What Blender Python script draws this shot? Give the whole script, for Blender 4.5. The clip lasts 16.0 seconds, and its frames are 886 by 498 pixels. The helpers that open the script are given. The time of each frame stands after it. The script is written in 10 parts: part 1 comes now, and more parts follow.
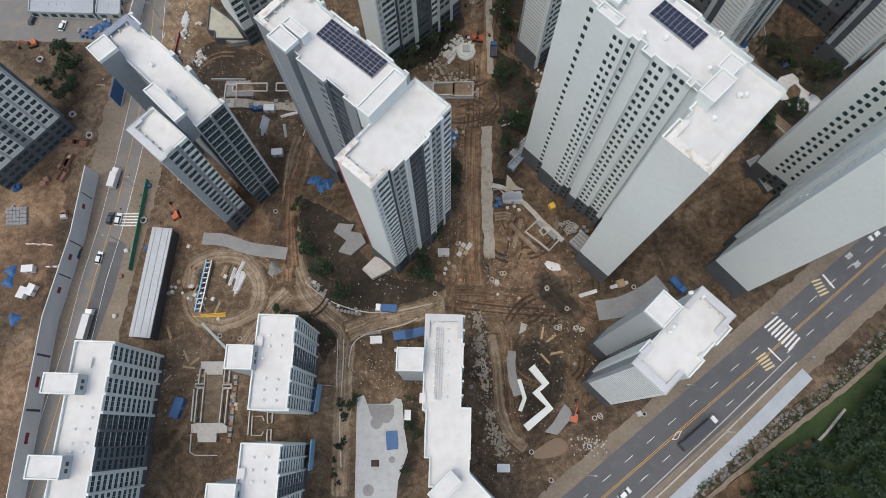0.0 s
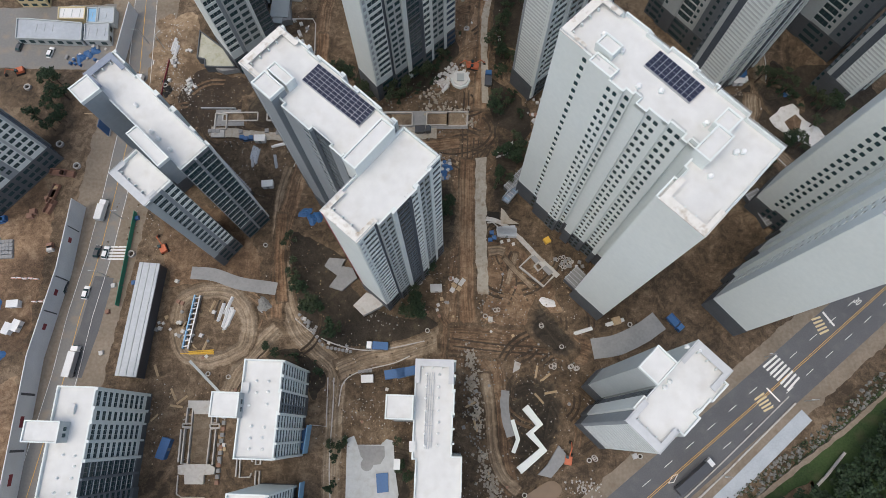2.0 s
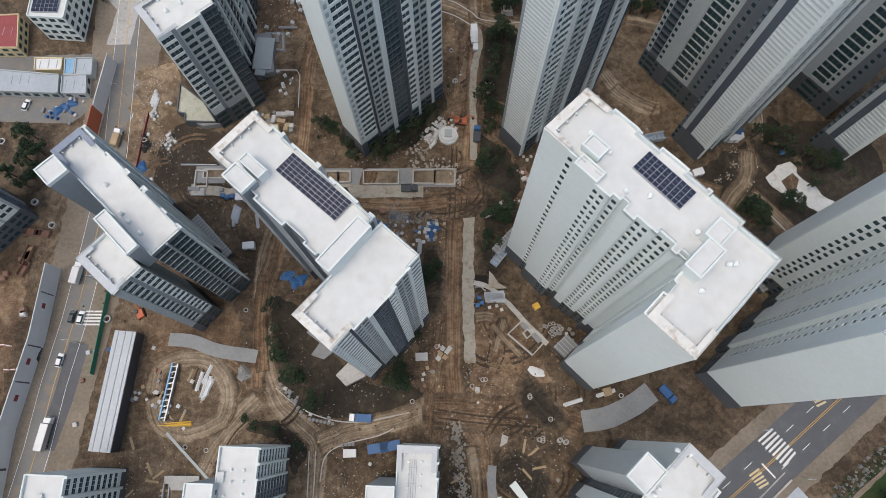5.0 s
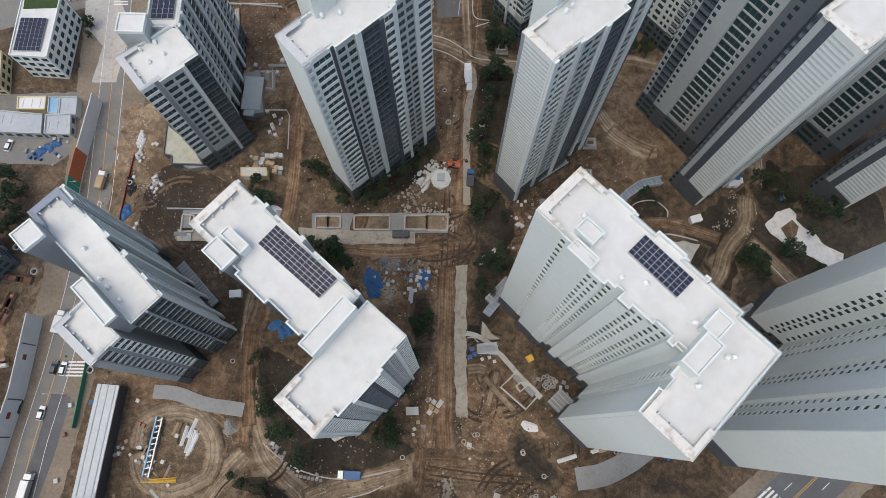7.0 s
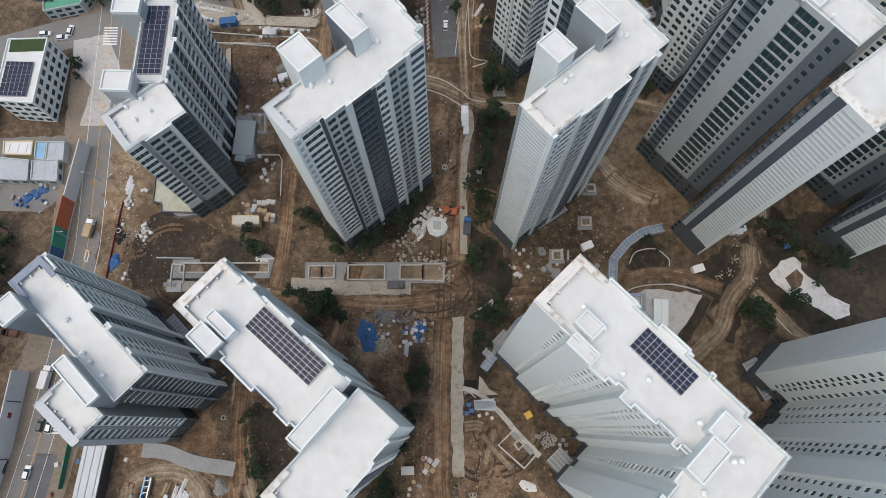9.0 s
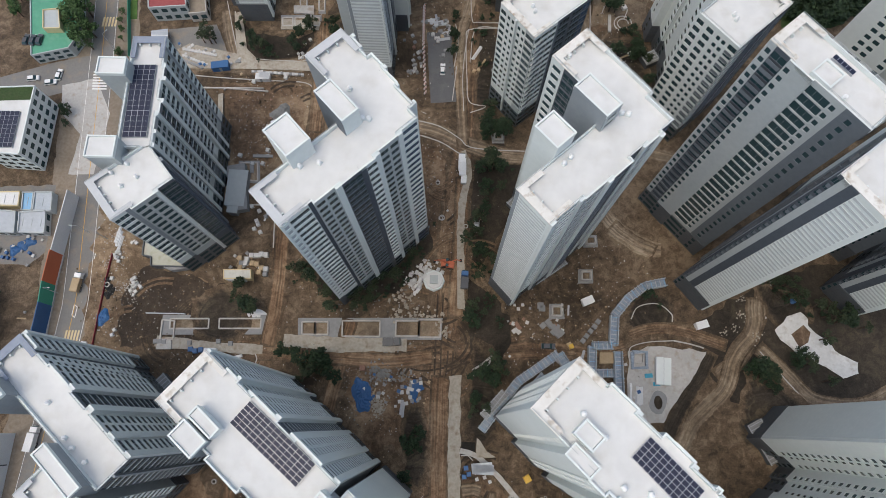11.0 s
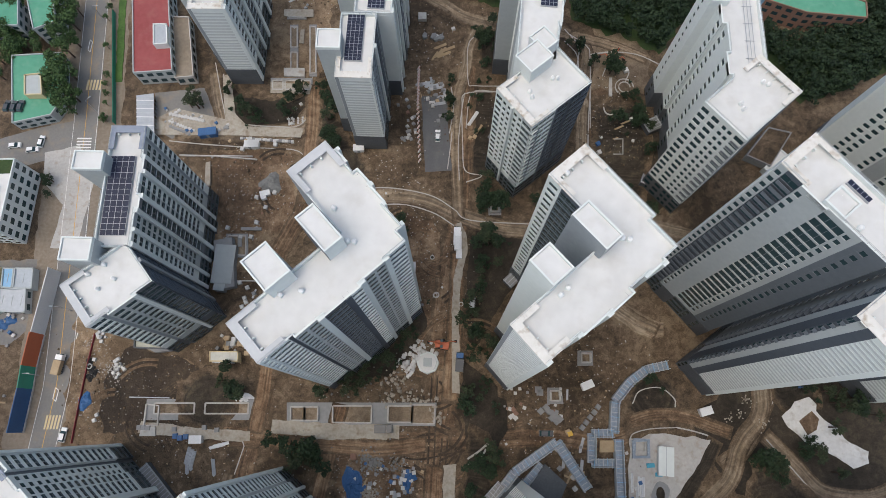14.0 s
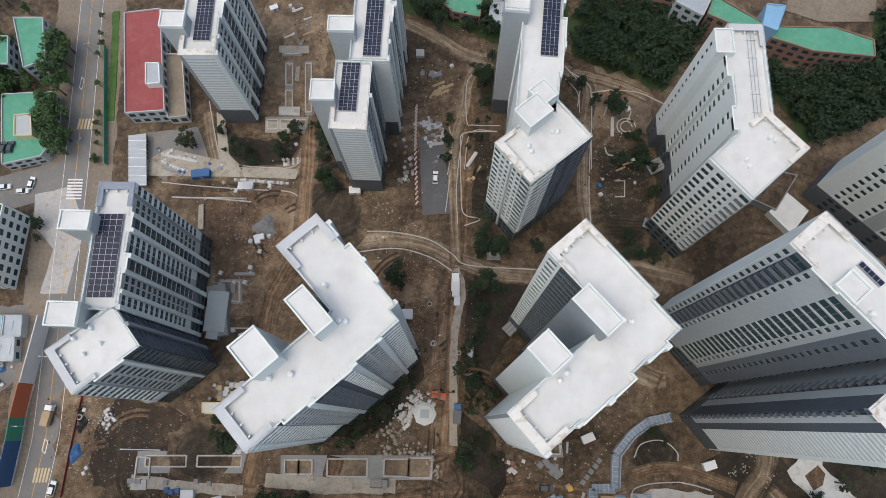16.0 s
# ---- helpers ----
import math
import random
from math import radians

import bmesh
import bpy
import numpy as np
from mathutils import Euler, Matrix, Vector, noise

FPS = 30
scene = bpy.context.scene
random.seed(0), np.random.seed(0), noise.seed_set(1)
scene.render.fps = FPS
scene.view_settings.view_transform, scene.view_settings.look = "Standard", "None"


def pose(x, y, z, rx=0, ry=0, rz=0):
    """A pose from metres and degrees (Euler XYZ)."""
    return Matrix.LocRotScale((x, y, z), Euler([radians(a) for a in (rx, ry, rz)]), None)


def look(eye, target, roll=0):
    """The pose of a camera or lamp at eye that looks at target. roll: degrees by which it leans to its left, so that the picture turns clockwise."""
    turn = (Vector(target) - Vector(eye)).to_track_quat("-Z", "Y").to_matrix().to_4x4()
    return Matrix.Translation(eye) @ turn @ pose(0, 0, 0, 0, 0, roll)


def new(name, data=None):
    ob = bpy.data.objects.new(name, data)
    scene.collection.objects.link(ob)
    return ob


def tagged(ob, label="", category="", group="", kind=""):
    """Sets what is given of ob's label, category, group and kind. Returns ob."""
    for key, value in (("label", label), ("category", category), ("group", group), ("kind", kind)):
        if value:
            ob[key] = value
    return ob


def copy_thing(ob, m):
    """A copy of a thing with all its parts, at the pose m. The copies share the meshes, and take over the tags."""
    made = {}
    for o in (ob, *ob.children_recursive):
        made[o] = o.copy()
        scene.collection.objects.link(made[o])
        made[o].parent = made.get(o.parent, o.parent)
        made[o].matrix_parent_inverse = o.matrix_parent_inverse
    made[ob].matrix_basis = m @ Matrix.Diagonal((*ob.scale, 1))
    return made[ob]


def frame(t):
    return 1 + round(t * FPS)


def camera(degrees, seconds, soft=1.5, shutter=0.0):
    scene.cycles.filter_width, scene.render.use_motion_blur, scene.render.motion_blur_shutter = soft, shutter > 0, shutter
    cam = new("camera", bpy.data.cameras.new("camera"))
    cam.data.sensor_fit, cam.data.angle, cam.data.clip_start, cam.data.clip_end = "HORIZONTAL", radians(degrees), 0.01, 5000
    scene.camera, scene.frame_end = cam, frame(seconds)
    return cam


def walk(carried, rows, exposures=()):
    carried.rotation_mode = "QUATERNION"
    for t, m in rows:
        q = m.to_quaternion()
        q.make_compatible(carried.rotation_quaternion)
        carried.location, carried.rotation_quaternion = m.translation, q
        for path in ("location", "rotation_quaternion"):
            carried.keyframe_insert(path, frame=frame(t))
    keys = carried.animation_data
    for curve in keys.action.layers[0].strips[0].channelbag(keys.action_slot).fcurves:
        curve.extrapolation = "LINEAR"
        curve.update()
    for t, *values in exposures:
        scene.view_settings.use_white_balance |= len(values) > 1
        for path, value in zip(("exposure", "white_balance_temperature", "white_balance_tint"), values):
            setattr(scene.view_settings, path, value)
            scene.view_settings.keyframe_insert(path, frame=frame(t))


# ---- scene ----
cam = camera(70.34, 16.0, 0.6)
# seconds, x, y, z, yaw, pitch, roll
PATH = [
    (0, 0.00, 0.00, 200.00, 1.20, -73.58, 0.52),
    (0.5, 0.59, 2.78, 199.82, 1.22, -73.56, 0.54),
    (1, 1.21, 5.85, 199.72, 1.26, -73.59, 0.55),
    (1.5, 1.84, 9.20, 199.66, 1.32, -73.66, 0.58),
    (2, 2.41, 12.67, 199.65, 1.36, -73.71, 0.57),
    (2.5, 3.01, 16.19, 199.65, 1.38, -73.72, 0.57),
    (3, 3.64, 19.85, 199.62, 1.39, -73.75, 0.58),
    (3.5, 4.18, 23.62, 199.62, 1.39, -73.77, 0.56),
    (4, 4.93, 27.29, 199.54, 1.36, -73.75, 0.59),
    (6.5, 6.90, 48.00, 199.65, 1.57, -74.03, 0.15),
    (7, 7.35, 52.30, 199.58, 1.57, -74.02, 0.19),
    (7.5, 7.51, 56.92, 199.53, 1.60, -74.08, 0.15),
    (8, 7.75, 61.38, 199.52, 1.59, -74.12, 0.17),
    (8.5, 7.91, 65.32, 199.47, 1.55, -74.11, 0.17),
    (9, 7.99, 69.81, 199.36, 1.49, -74.12, 0.18),
    (11.5, 9.41, 93.15, 199.12, 1.51, -74.25, 0.37),
    (12, 9.69, 97.65, 199.14, 1.52, -74.27, 0.39),
    (12.5, 9.79, 102.38, 199.14, 1.51, -74.35, 0.39),
    (13, 10.09, 106.91, 199.12, 1.50, -74.41, 0.43),
    (13.5, 10.40, 111.30, 199.08, 1.52, -74.41, 0.46),
    (14, 10.69, 115.64, 199.02, 1.55, -74.44, 0.48),
    (14.5, 10.87, 119.93, 198.98, 1.54, -74.49, 0.49),
    (15, 11.10, 124.03, 198.98, 1.58, -74.52, 0.52),
    (15.5, 11.22, 127.94, 198.97, 1.61, -74.57, 0.55),
    (16, 11.49, 131.57, 198.88, 1.63, -74.56, 0.60),
]
walk(cam, [(t, pose(x, y, z, 90 + pitch, roll, yaw)) for t, x, y, z, yaw, pitch, roll in PATH], [(0, 0.14, 6800, 6), (16, 0.14, 6800, 6)])

# ---- light ----
world = bpy.data.worlds.new("overcast_sky")
scene.world = world
world.use_nodes = True
wn = world.node_tree.nodes
sky = wn.new("ShaderNodeTexSky")
sky.sky_type = 'NISHITA'
sky.sun_disc = False
sky.sun_elevation, sky.sun_rotation = radians(70), radians(236)
sky.dust_density, sky.ozone_density = 4.0, 1.0
world.node_tree.links.new(sky.outputs[0], wn["Background"].inputs[0])
wn["Background"].inputs[1].default_value = 0.19
sun_data = bpy.data.lights.new("sun", 'SUN')
sun_data.energy, sun_data.angle, sun_data.color = 0.34, radians(60), (1.0, 0.985, 0.96)
sun = new("sun", sun_data)
sun.matrix_world = look((-85, -57, 280), (0, 0, 0))


# ---- materials ----
def nodes_of(name):
    m = bpy.data.materials.new(name)
    m.use_nodes = True
    t = m.node_tree
    return m, t.nodes, t.links, t.nodes["Principled BSDF"]


def surface(name, a, b, rough=0.7, fine=1.5, coarse=0.08, bump=0.0, metal=0.0, dirt=None, dirt_amount=0.0, per_piece=0.0):
    """Two-tone procedural surface: coarse stains and fine grain in world metres."""
    m, n, l, p = nodes_of(name)
    geo = n.new("ShaderNodeNewGeometry")
    c = n.new("ShaderNodeTexNoise")
    c.inputs["Scale"].default_value, c.inputs["Detail"].default_value = coarse, 6
    f = n.new("ShaderNodeTexNoise")
    f.inputs["Scale"].default_value, f.inputs["Detail"].default_value = fine, 4
    for q in (c, f):
        l.new(geo.outputs["Position"], q.inputs["Vector"])
    add = n.new("ShaderNodeMath")
    add.operation = 'MULTIPLY_ADD'
    add.inputs[1].default_value, add.inputs[2].default_value = 0.45, 0.0
    l.new(f.outputs["Fac"], add.inputs[0])
    half = n.new("ShaderNodeMath")
    half.operation = 'MULTIPLY_ADD'
    half.inputs[1].default_value = 0.55
    l.new(c.outputs["Fac"], half.inputs[0])
    l.new(add.outputs[0], half.inputs[2])
    ramp = n.new("ShaderNodeMapRange")
    ramp.inputs["From Min"].default_value, ramp.inputs["From Max"].default_value = 0.3, 0.7
    l.new(half.outputs[0], ramp.inputs["Value"])
    mix = n.new("ShaderNodeMix")
    mix.data_type = 'RGBA'
    mix.inputs[6].default_value, mix.inputs[7].default_value = (*a, 1), (*b, 1)
    l.new(ramp.outputs[0], mix.inputs[0])
    out = mix.outputs[2]
    if dirt:
        d = n.new("ShaderNodeTexNoise")
        d.inputs["Scale"].default_value, d.inputs["Detail"].default_value = coarse * 4, 8
        l.new(geo.outputs["Position"], d.inputs["Vector"])
        r = n.new("ShaderNodeMapRange")
        r.inputs["From Min"].default_value, r.inputs["From Max"].default_value = 0.52, 0.75
        r.inputs["To Max"].default_value = dirt_amount
        l.new(d.outputs["Fac"], r.inputs["Value"])
        mx = n.new("ShaderNodeMix")
        mx.data_type = 'RGBA'
        mx.inputs[7].default_value = (*dirt, 1)
        l.new(out, mx.inputs[6])
        l.new(r.outputs[0], mx.inputs[0])
        out = mx.outputs[2]
    if per_piece:
        info = n.new("ShaderNodeObjectInfo")
        mr = n.new("ShaderNodeMapRange")
        mr.inputs["To Min"].default_value, mr.inputs["To Max"].default_value = 1 - per_piece, 1 + per_piece
        l.new(info.outputs["Random"], mr.inputs["Value"])
        hs = n.new("ShaderNodeHueSaturation")
        l.new(mr.outputs[0], hs.inputs["Value"])
        l.new(out, hs.inputs["Color"])
        out = hs.outputs[0]
    l.new(out, p.inputs["Base Color"])
    p.inputs["Roughness"].default_value = rough
    p.inputs["Metallic"].default_value = metal
    if bump:
        bp = n.new("ShaderNodeBump")
        bp.inputs["Strength"].default_value, bp.inputs["Distance"].default_value = bump, 0.3
        l.new(half.outputs[0], bp.inputs["Height"])
        l.new(bp.outputs[0], p.inputs["Normal"])
    return m


def shade(name, c, rough=0.6, metal=0.0, vary=0.12):
    return surface(name, tuple(v * (1 - vary) for v in c), tuple(min(1, v * (1 + vary)) for v in c), rough, 3.0, 0.15, 0, metal)


WHITE = surface("white_paint", (0.63, 0.68, 0.672), (0.71, 0.755, 0.742), 0.75, 0.8, 0.05)
PALE = surface("pale_grey_paint", (0.36, 0.395, 0.405), (0.43, 0.465, 0.47), 0.75, 0.8, 0.05)
MID = surface("mid_grey_paint", (0.23, 0.258, 0.28), (0.285, 0.315, 0.335), 0.75, 0.8, 0.05)
DARK = surface("dark_blue_grey_paint", (0.058, 0.072, 0.092), (0.085, 0.101, 0.122), 0.7, 0.8, 0.05)
BRIGHT = surface("white_enamel", (0.76, 0.77, 0.77), (0.84, 0.85, 0.85), 0.5, 0.8, 0.05)
STEELY = surface("slate_paint_and_shade", (0.115, 0.135, 0.155), (0.15, 0.172, 0.195), 0.7, 0.8, 0.05)
STONE = surface("grey_base_stone", (0.065, 0.073, 0.082), (0.11, 0.12, 0.13), 0.7, 2.0, 0.2)
ROOF = surface("white_roof_coating", (0.56, 0.565, 0.555), (0.69, 0.695, 0.685), 0.8, 0.35, 0.07, 0.02, 0, (0.44, 0.42, 0.38), 0.32)
COPING = surface("stained_coping", (0.60, 0.58, 0.53), (0.74, 0.73, 0.70), 0.8, 0.9, 0.15, 0, 0, (0.34, 0.27, 0.19), 0.95)
BAND = surface("light_grey_band_paint", (0.44, 0.475, 0.485), (0.52, 0.55, 0.555), 0.75, 0.8, 0.05)
BLUECAP = surface("blue_grey_coping", (0.20, 0.235, 0.30), (0.27, 0.305, 0.37), 0.7, 0.9, 0.15)
CAP = surface("grey_coping", (0.45, 0.468, 0.485), (0.54, 0.555, 0.57), 0.7, 0.9, 0.15)
RED = shade("dark_red_paint", (0.22, 0.03, 0.04))
METAL = shade("galvanised_steel", (0.45, 0.47, 0.50), 0.45, 0.6)
GLASS = nodes_of("window_glass")
GLASS[3].inputs["Base Color"].default_value = (0.028, 0.058, 0.066, 1)
GLASS[3].inputs["Roughness"].default_value = 0.2
GLASS = GLASS[0]
BLUEGLASS = nodes_of("blue_window_glass")
BLUEGLASS[3].inputs["Base Color"].default_value = (0.05, 0.085, 0.14, 1)
BLUEGLASS[3].inputs["Roughness"].default_value = 0.15
BLUEGLASS = BLUEGLASS[0]
SOLAR = nodes_of("solar_cell")
SOLAR[3].inputs["Base Color"].default_value = (0.018, 0.024, 0.05, 1)
SOLAR[3].inputs["Roughness"].default_value = 0.45
SOLAR[3].inputs["Specular IOR Level"].default_value = 0.25
SOLAR = SOLAR[0]


# ---- mesh helpers ----
class Acc:
    """Collects boxes and faces for one mesh."""
    def __init__(self):
        self.v, self.f, self.m = [], [], []

    def quad(self, pts, mat=0):
        i = len(self.v)
        self.v += [tuple(p) for p in pts]
        self.f.append(tuple(range(i, i + len(pts))))
        self.m.append(mat)

    def hexa(self, p, mat=0, top=None):
        """p: eight corners, lower four anticlockwise then upper four."""
        i = len(self.v)
        self.v += [tuple(q) for q in p]
        for k, q in enumerate(((3, 2, 1, 0), (4, 5, 6, 7), (0, 1, 5, 4), (1, 2, 6, 5), (2, 3, 7, 6), (3, 0, 4, 7))):
            self.f.append(tuple(i + a for a in q))
            self.m.append(top if (k == 1 and top is not None) else mat)

    def box(self, x0, y0, z0, x1, y1, z1, mat=0, top=None):
        self.hexa([(x0, y0, z0), (x1, y0, z0), (x1, y1, z0), (x0, y1, z0), (x0, y0, z1), (x1, y0, z1), (x1, y1, z1), (x0, y1, z1)], mat, top)

    def cyl(self, x, y, z0, z1, r0, r1=None, n=10, mat=0, axis=None):
        r1 = r0 if r1 is None else r1
        i = len(self.v)
        for z, r in ((z0, r0), (z1, r1)):
            for k in range(n):
                a = 2 * math.pi * k / n
                self.v.append((x + r * math.cos(a), y + r * math.sin(a), z))
        for k in range(n):
            self.f.append((i + k, i + (k + 1) % n, i + n + (k + 1) % n, i + n + k))
            self.m.append(mat)
        self.f.append(tuple(i + n + k for k in range(n)))
        self.m.append(mat)
        self.f.append(tuple(i + n - 1 - k for k in range(n)))
        self.m.append(mat)

    def mesh(self, name, mats):
        me = bpy.data.meshes.new(name)
        me.from_pydata(self.v, [], self.f)
        for m in mats:
            me.materials.append(m)
        me.polygons.foreach_set("material_index", self.m)
        me.update()
        return me


def part(name, acc, mats, parent, label=""):
    ob = new(name, acc.mesh(name, mats if isinstance(mats, (list, tuple)) else [mats]))
    ob.parent = parent
    ob.matrix_parent_inverse = parent.matrix_basis.inverted()
    if label:
        tagged(ob, label)
    return ob


def thing(name, at, label, category, group="", kind=""):
    ob = new(name)
    ob.location = at
    ob.empty_display_size = 0.5
    return tagged(ob, label, category, group, kind)


def solid(name, acc, mats, label, category, group="", kind="", at=None):
    ob = new(name, acc.mesh(name, mats if isinstance(mats, (list, tuple)) else [mats]))
    if at is not None:
        ob.matrix_basis = at
    return tagged(ob, label, category, group, kind)


# ---- towers ----
FLOOR = 3.0
WINGS = []        # plan rectangles of the wings alone
PLANS = []        # plan rectangles of wings and bays: origin, two axes, ranges along them, height
FACES = []        # faces still to be clad
PENDING = []      # parapets still to be built, once every plan is known


def facade(tower, c, u, n, length, z0, z1, style, base=6.0):
    """One face of a wing. c: its left lower corner seen from outside, u: along it, n: outwards. style: (kind, width) strips."""
    total = sum(q[1] for q in style)
    k = length / total
    s = 0.0

    shift = [0.0]

    def pt(a, d, z):
        d += shift[0]
        return (c[0] + u[0] * a + n[0] * d, c[1] + u[1] * a + n[1] * d, z)

    def blk(acc, a0, a1, d0, d1, h0, h1, mat=0):
        acc.hexa([pt(a0, d1, h0), pt(a1, d1, h0), pt(a1, d0, h0), pt(a0, d0, h0), pt(a0, d1, h1), pt(a1, d1, h1), pt(a1, d0, h1), pt(a0, d0, h1)], mat)

    full = z1
    floors = int((z1 - 1.4 - base) / FLOOR)
    top = z1 - 1.2
    lo = top - floors * FLOOR
    outs = [0.0] + [q[2] for q in style] + [0.0]
    for q, (kind, w, out) in enumerate(style):
        a0, a1 = s, s + w * k
        s = a1
        acc = Acc()
        shift[0] = out
        probes = [pt(a0 + (a1 - a0) * f, .5 - out, 0) for f in (.1, .3, .5, .7, .9)]
        covered = sum(roofed(p[0], p[1], full) for p in probes)
        if covered > 3:
            continue
        z1 = full - 1.16 if covered else full
        code, tone = kind[0], kind[1]
        mat = {'W': WHITE, 'P': PALE, 'G': MID, 'S': STEELY, 'D': DARK, 'R': RED}[tone]
        if out > 0:                                       # a bay: its body, base and parapet
            bay = Acc()
            blk(bay, a0, a1, -out, 0, base, z1 - 1.0)
            part("bay", bay, mat, tower)
            PLANS.append((c, u, n, a0 - 0.05, a1 + 0.05, -1.2, out + 0.2, z1))
            bay = Acc()
            blk(bay, a0 - 0.05, a1 + 0.05, -out, 0.2, 0, base)
            part("bay_base", bay, STONE, tower)
            bay = Acc()
            blk(bay, a0, a1, -0.25, 0.12, z1 - 1.1, z1 + 0.02)
            if outs[q] < out:
                blk(bay, a0 - 0.02, a0 + 0.3, outs[q] - out - 0.25, -0.25, z1 - 1.1, z1 + 0.02)
            if outs[q + 2] < out:
                blk(bay, a1 - 0.3, a1 + 0.02, outs[q + 2] - out - 0.25, -0.25, z1 - 1.1, z1 + 0.02)
            part("bay_parapet", bay, WHITE, tower)
            bay = Acc()
            blk(bay, a0 + 0.02, a1 - 0.02, -out - 0.3, -0.25, z1 - 1.0, z1 - 0.97)
            part("bay_roof", bay, ROOF, tower)
        if code == 'b':                                   # plain wall panel
            blk(acc, a0, a1, 0, 0.12, base, z1)
            part("wall_panel", acc, mat, tower)
        elif code == 'p':                                 # projecting pier
            blk(acc, a0, a1, 0, 0.75, 2.0, z1 + 0.02)
            part("pier", acc, mat, tower)
        elif code == 'q':                                 # framed blind squares
            blk(acc, a0, a1, 0, 0.06, lo, z1, 1)
            m = 0.22 * (a1 - a0)
            blk(acc, a0, a0 + m, 0.06, 0.3, lo, z1)
            blk(acc, a1 - m, a1, 0.06, 0.3, lo, z1)
            for i in range(floors + 1):
                blk(acc, a0 + m, a1 - m, 0.06, 0.3, lo + i * FLOOR - 0.5, lo + i * FLOOR + 0.5)
            part("blind_window_column", acc, [mat, PALE], tower)
        elif code == 't':                                 # raised bands, one a floor
            blk(acc, a0, a1, 0, 0.05, base, z1, 1)
            for i in range(floors + 1):
                for h in (-2.75, -1.25):
                    blk(acc, a0 + 0.15, a1 - 0.5, 0.05, 0.11, lo + i * FLOOR + h, lo + i * FLOOR + h + 0.68)
            blk(acc, a1 - 0.5, a1, 0.05, 0.14, base, z1, 1)
            part("banded_panel", acc, [BAND, mat], tower)
        elif code in 'wgsol':
            wide = (a1 - a0)
            # s: small single windows, w: paired windows, g: wide glazed balconies, o: balcony fronts standing out over dark openings, l: open loggias between slab edges
            m, h0, h1 = {'s': (0.19, 0.8, 2.35), 'w': (0.11, 0.75, 2.5), 'g': (0.03, 0.55, 2.88), 'o': (0.03, 0.95, 2.9), 'l': (0.02, 0.12, 2.56)}[code]
            deep = {'s': 0.16, 'w': 0.16, 'l': 0.22}.get(code, 0.2)
            if code == 'g' and tone not in 'DS':
                h0 = 1.05
            m *= wide
            blk(acc, a0, a0 + m, 0.04, deep, lo, z1)
            blk(acc, a1 - m, a1, 0.04, deep, lo, z1)
            blk(acc, a0 + m, a1 - m, 0.04, deep, lo + floors * FLOOR - FLOOR + h1, z1)
            blk(acc, a0, a1, 0, 0.04, base, z1, 1)
            blk(acc, a0, a1, 0.04, deep, base, lo)
            bars = {'s': 1, 'w': 2, 'g': max(2, round(wide / 1.5)), 'o': 2, 'l': 3}[code]
            for i in range(floors):
                zf = lo + i * FLOOR
                blk(acc, a0 + m, a1 - m, 0.04, deep, zf - (FLOOR - h1 if i else 0), zf + h0)
                for b in range(1, bars):
                    x = a0 + m + (wide - 2 * m) * b / bars
                    blk(acc, x - 0.04, x + 0.04, 0.04, 0.08, zf + h0, zf + h1, 3 if kind == 'gW' else 2)
                if code == 'g':                           # slab edge, mid rail and a sash that stands ajar
                    blk(acc, a0 + m, a1 - m, deep, deep + 0.07, zf + h0 - 0.26, zf + h0 - 0.12, 3)
                    blk(acc, a0 + m, a1 - m, 0.1, 0.16, zf + h0 + 0.75, zf + h0 + 0.82, 2)
                elif code == 'o':
                    blk(acc, a0 + m + 0.1, a1 - m - 0.1, deep, deep + 0.75, zf - 0.1, zf + 0.06, 3)
                    blk(acc, a0 + m + 0.1, a1 - m - 0.1, deep + 0.68, deep + 0.75, zf + 0.06, zf + 1.05, 2)
                elif code != 'l':
                    blk(acc, a0 + m - .05, a1 - m + .05, deep, deep + 0.04, zf + h0 - 0.1, zf + h0, 0)
            if base > 8:                                  # openings in the stone base
                for i in range(3):
                    blk(acc, a0 + m, a1 - m, 0.2, 0.225, 0.9 + i * 3.0, 2.4 + i * 3.0, 1)
            glass = BLUEGLASS if kind.endswith('b') else GLASS
            part("window_column", acc, [mat, glass, STEELY, STEELY if tone == 'D' else WHITE], tower)


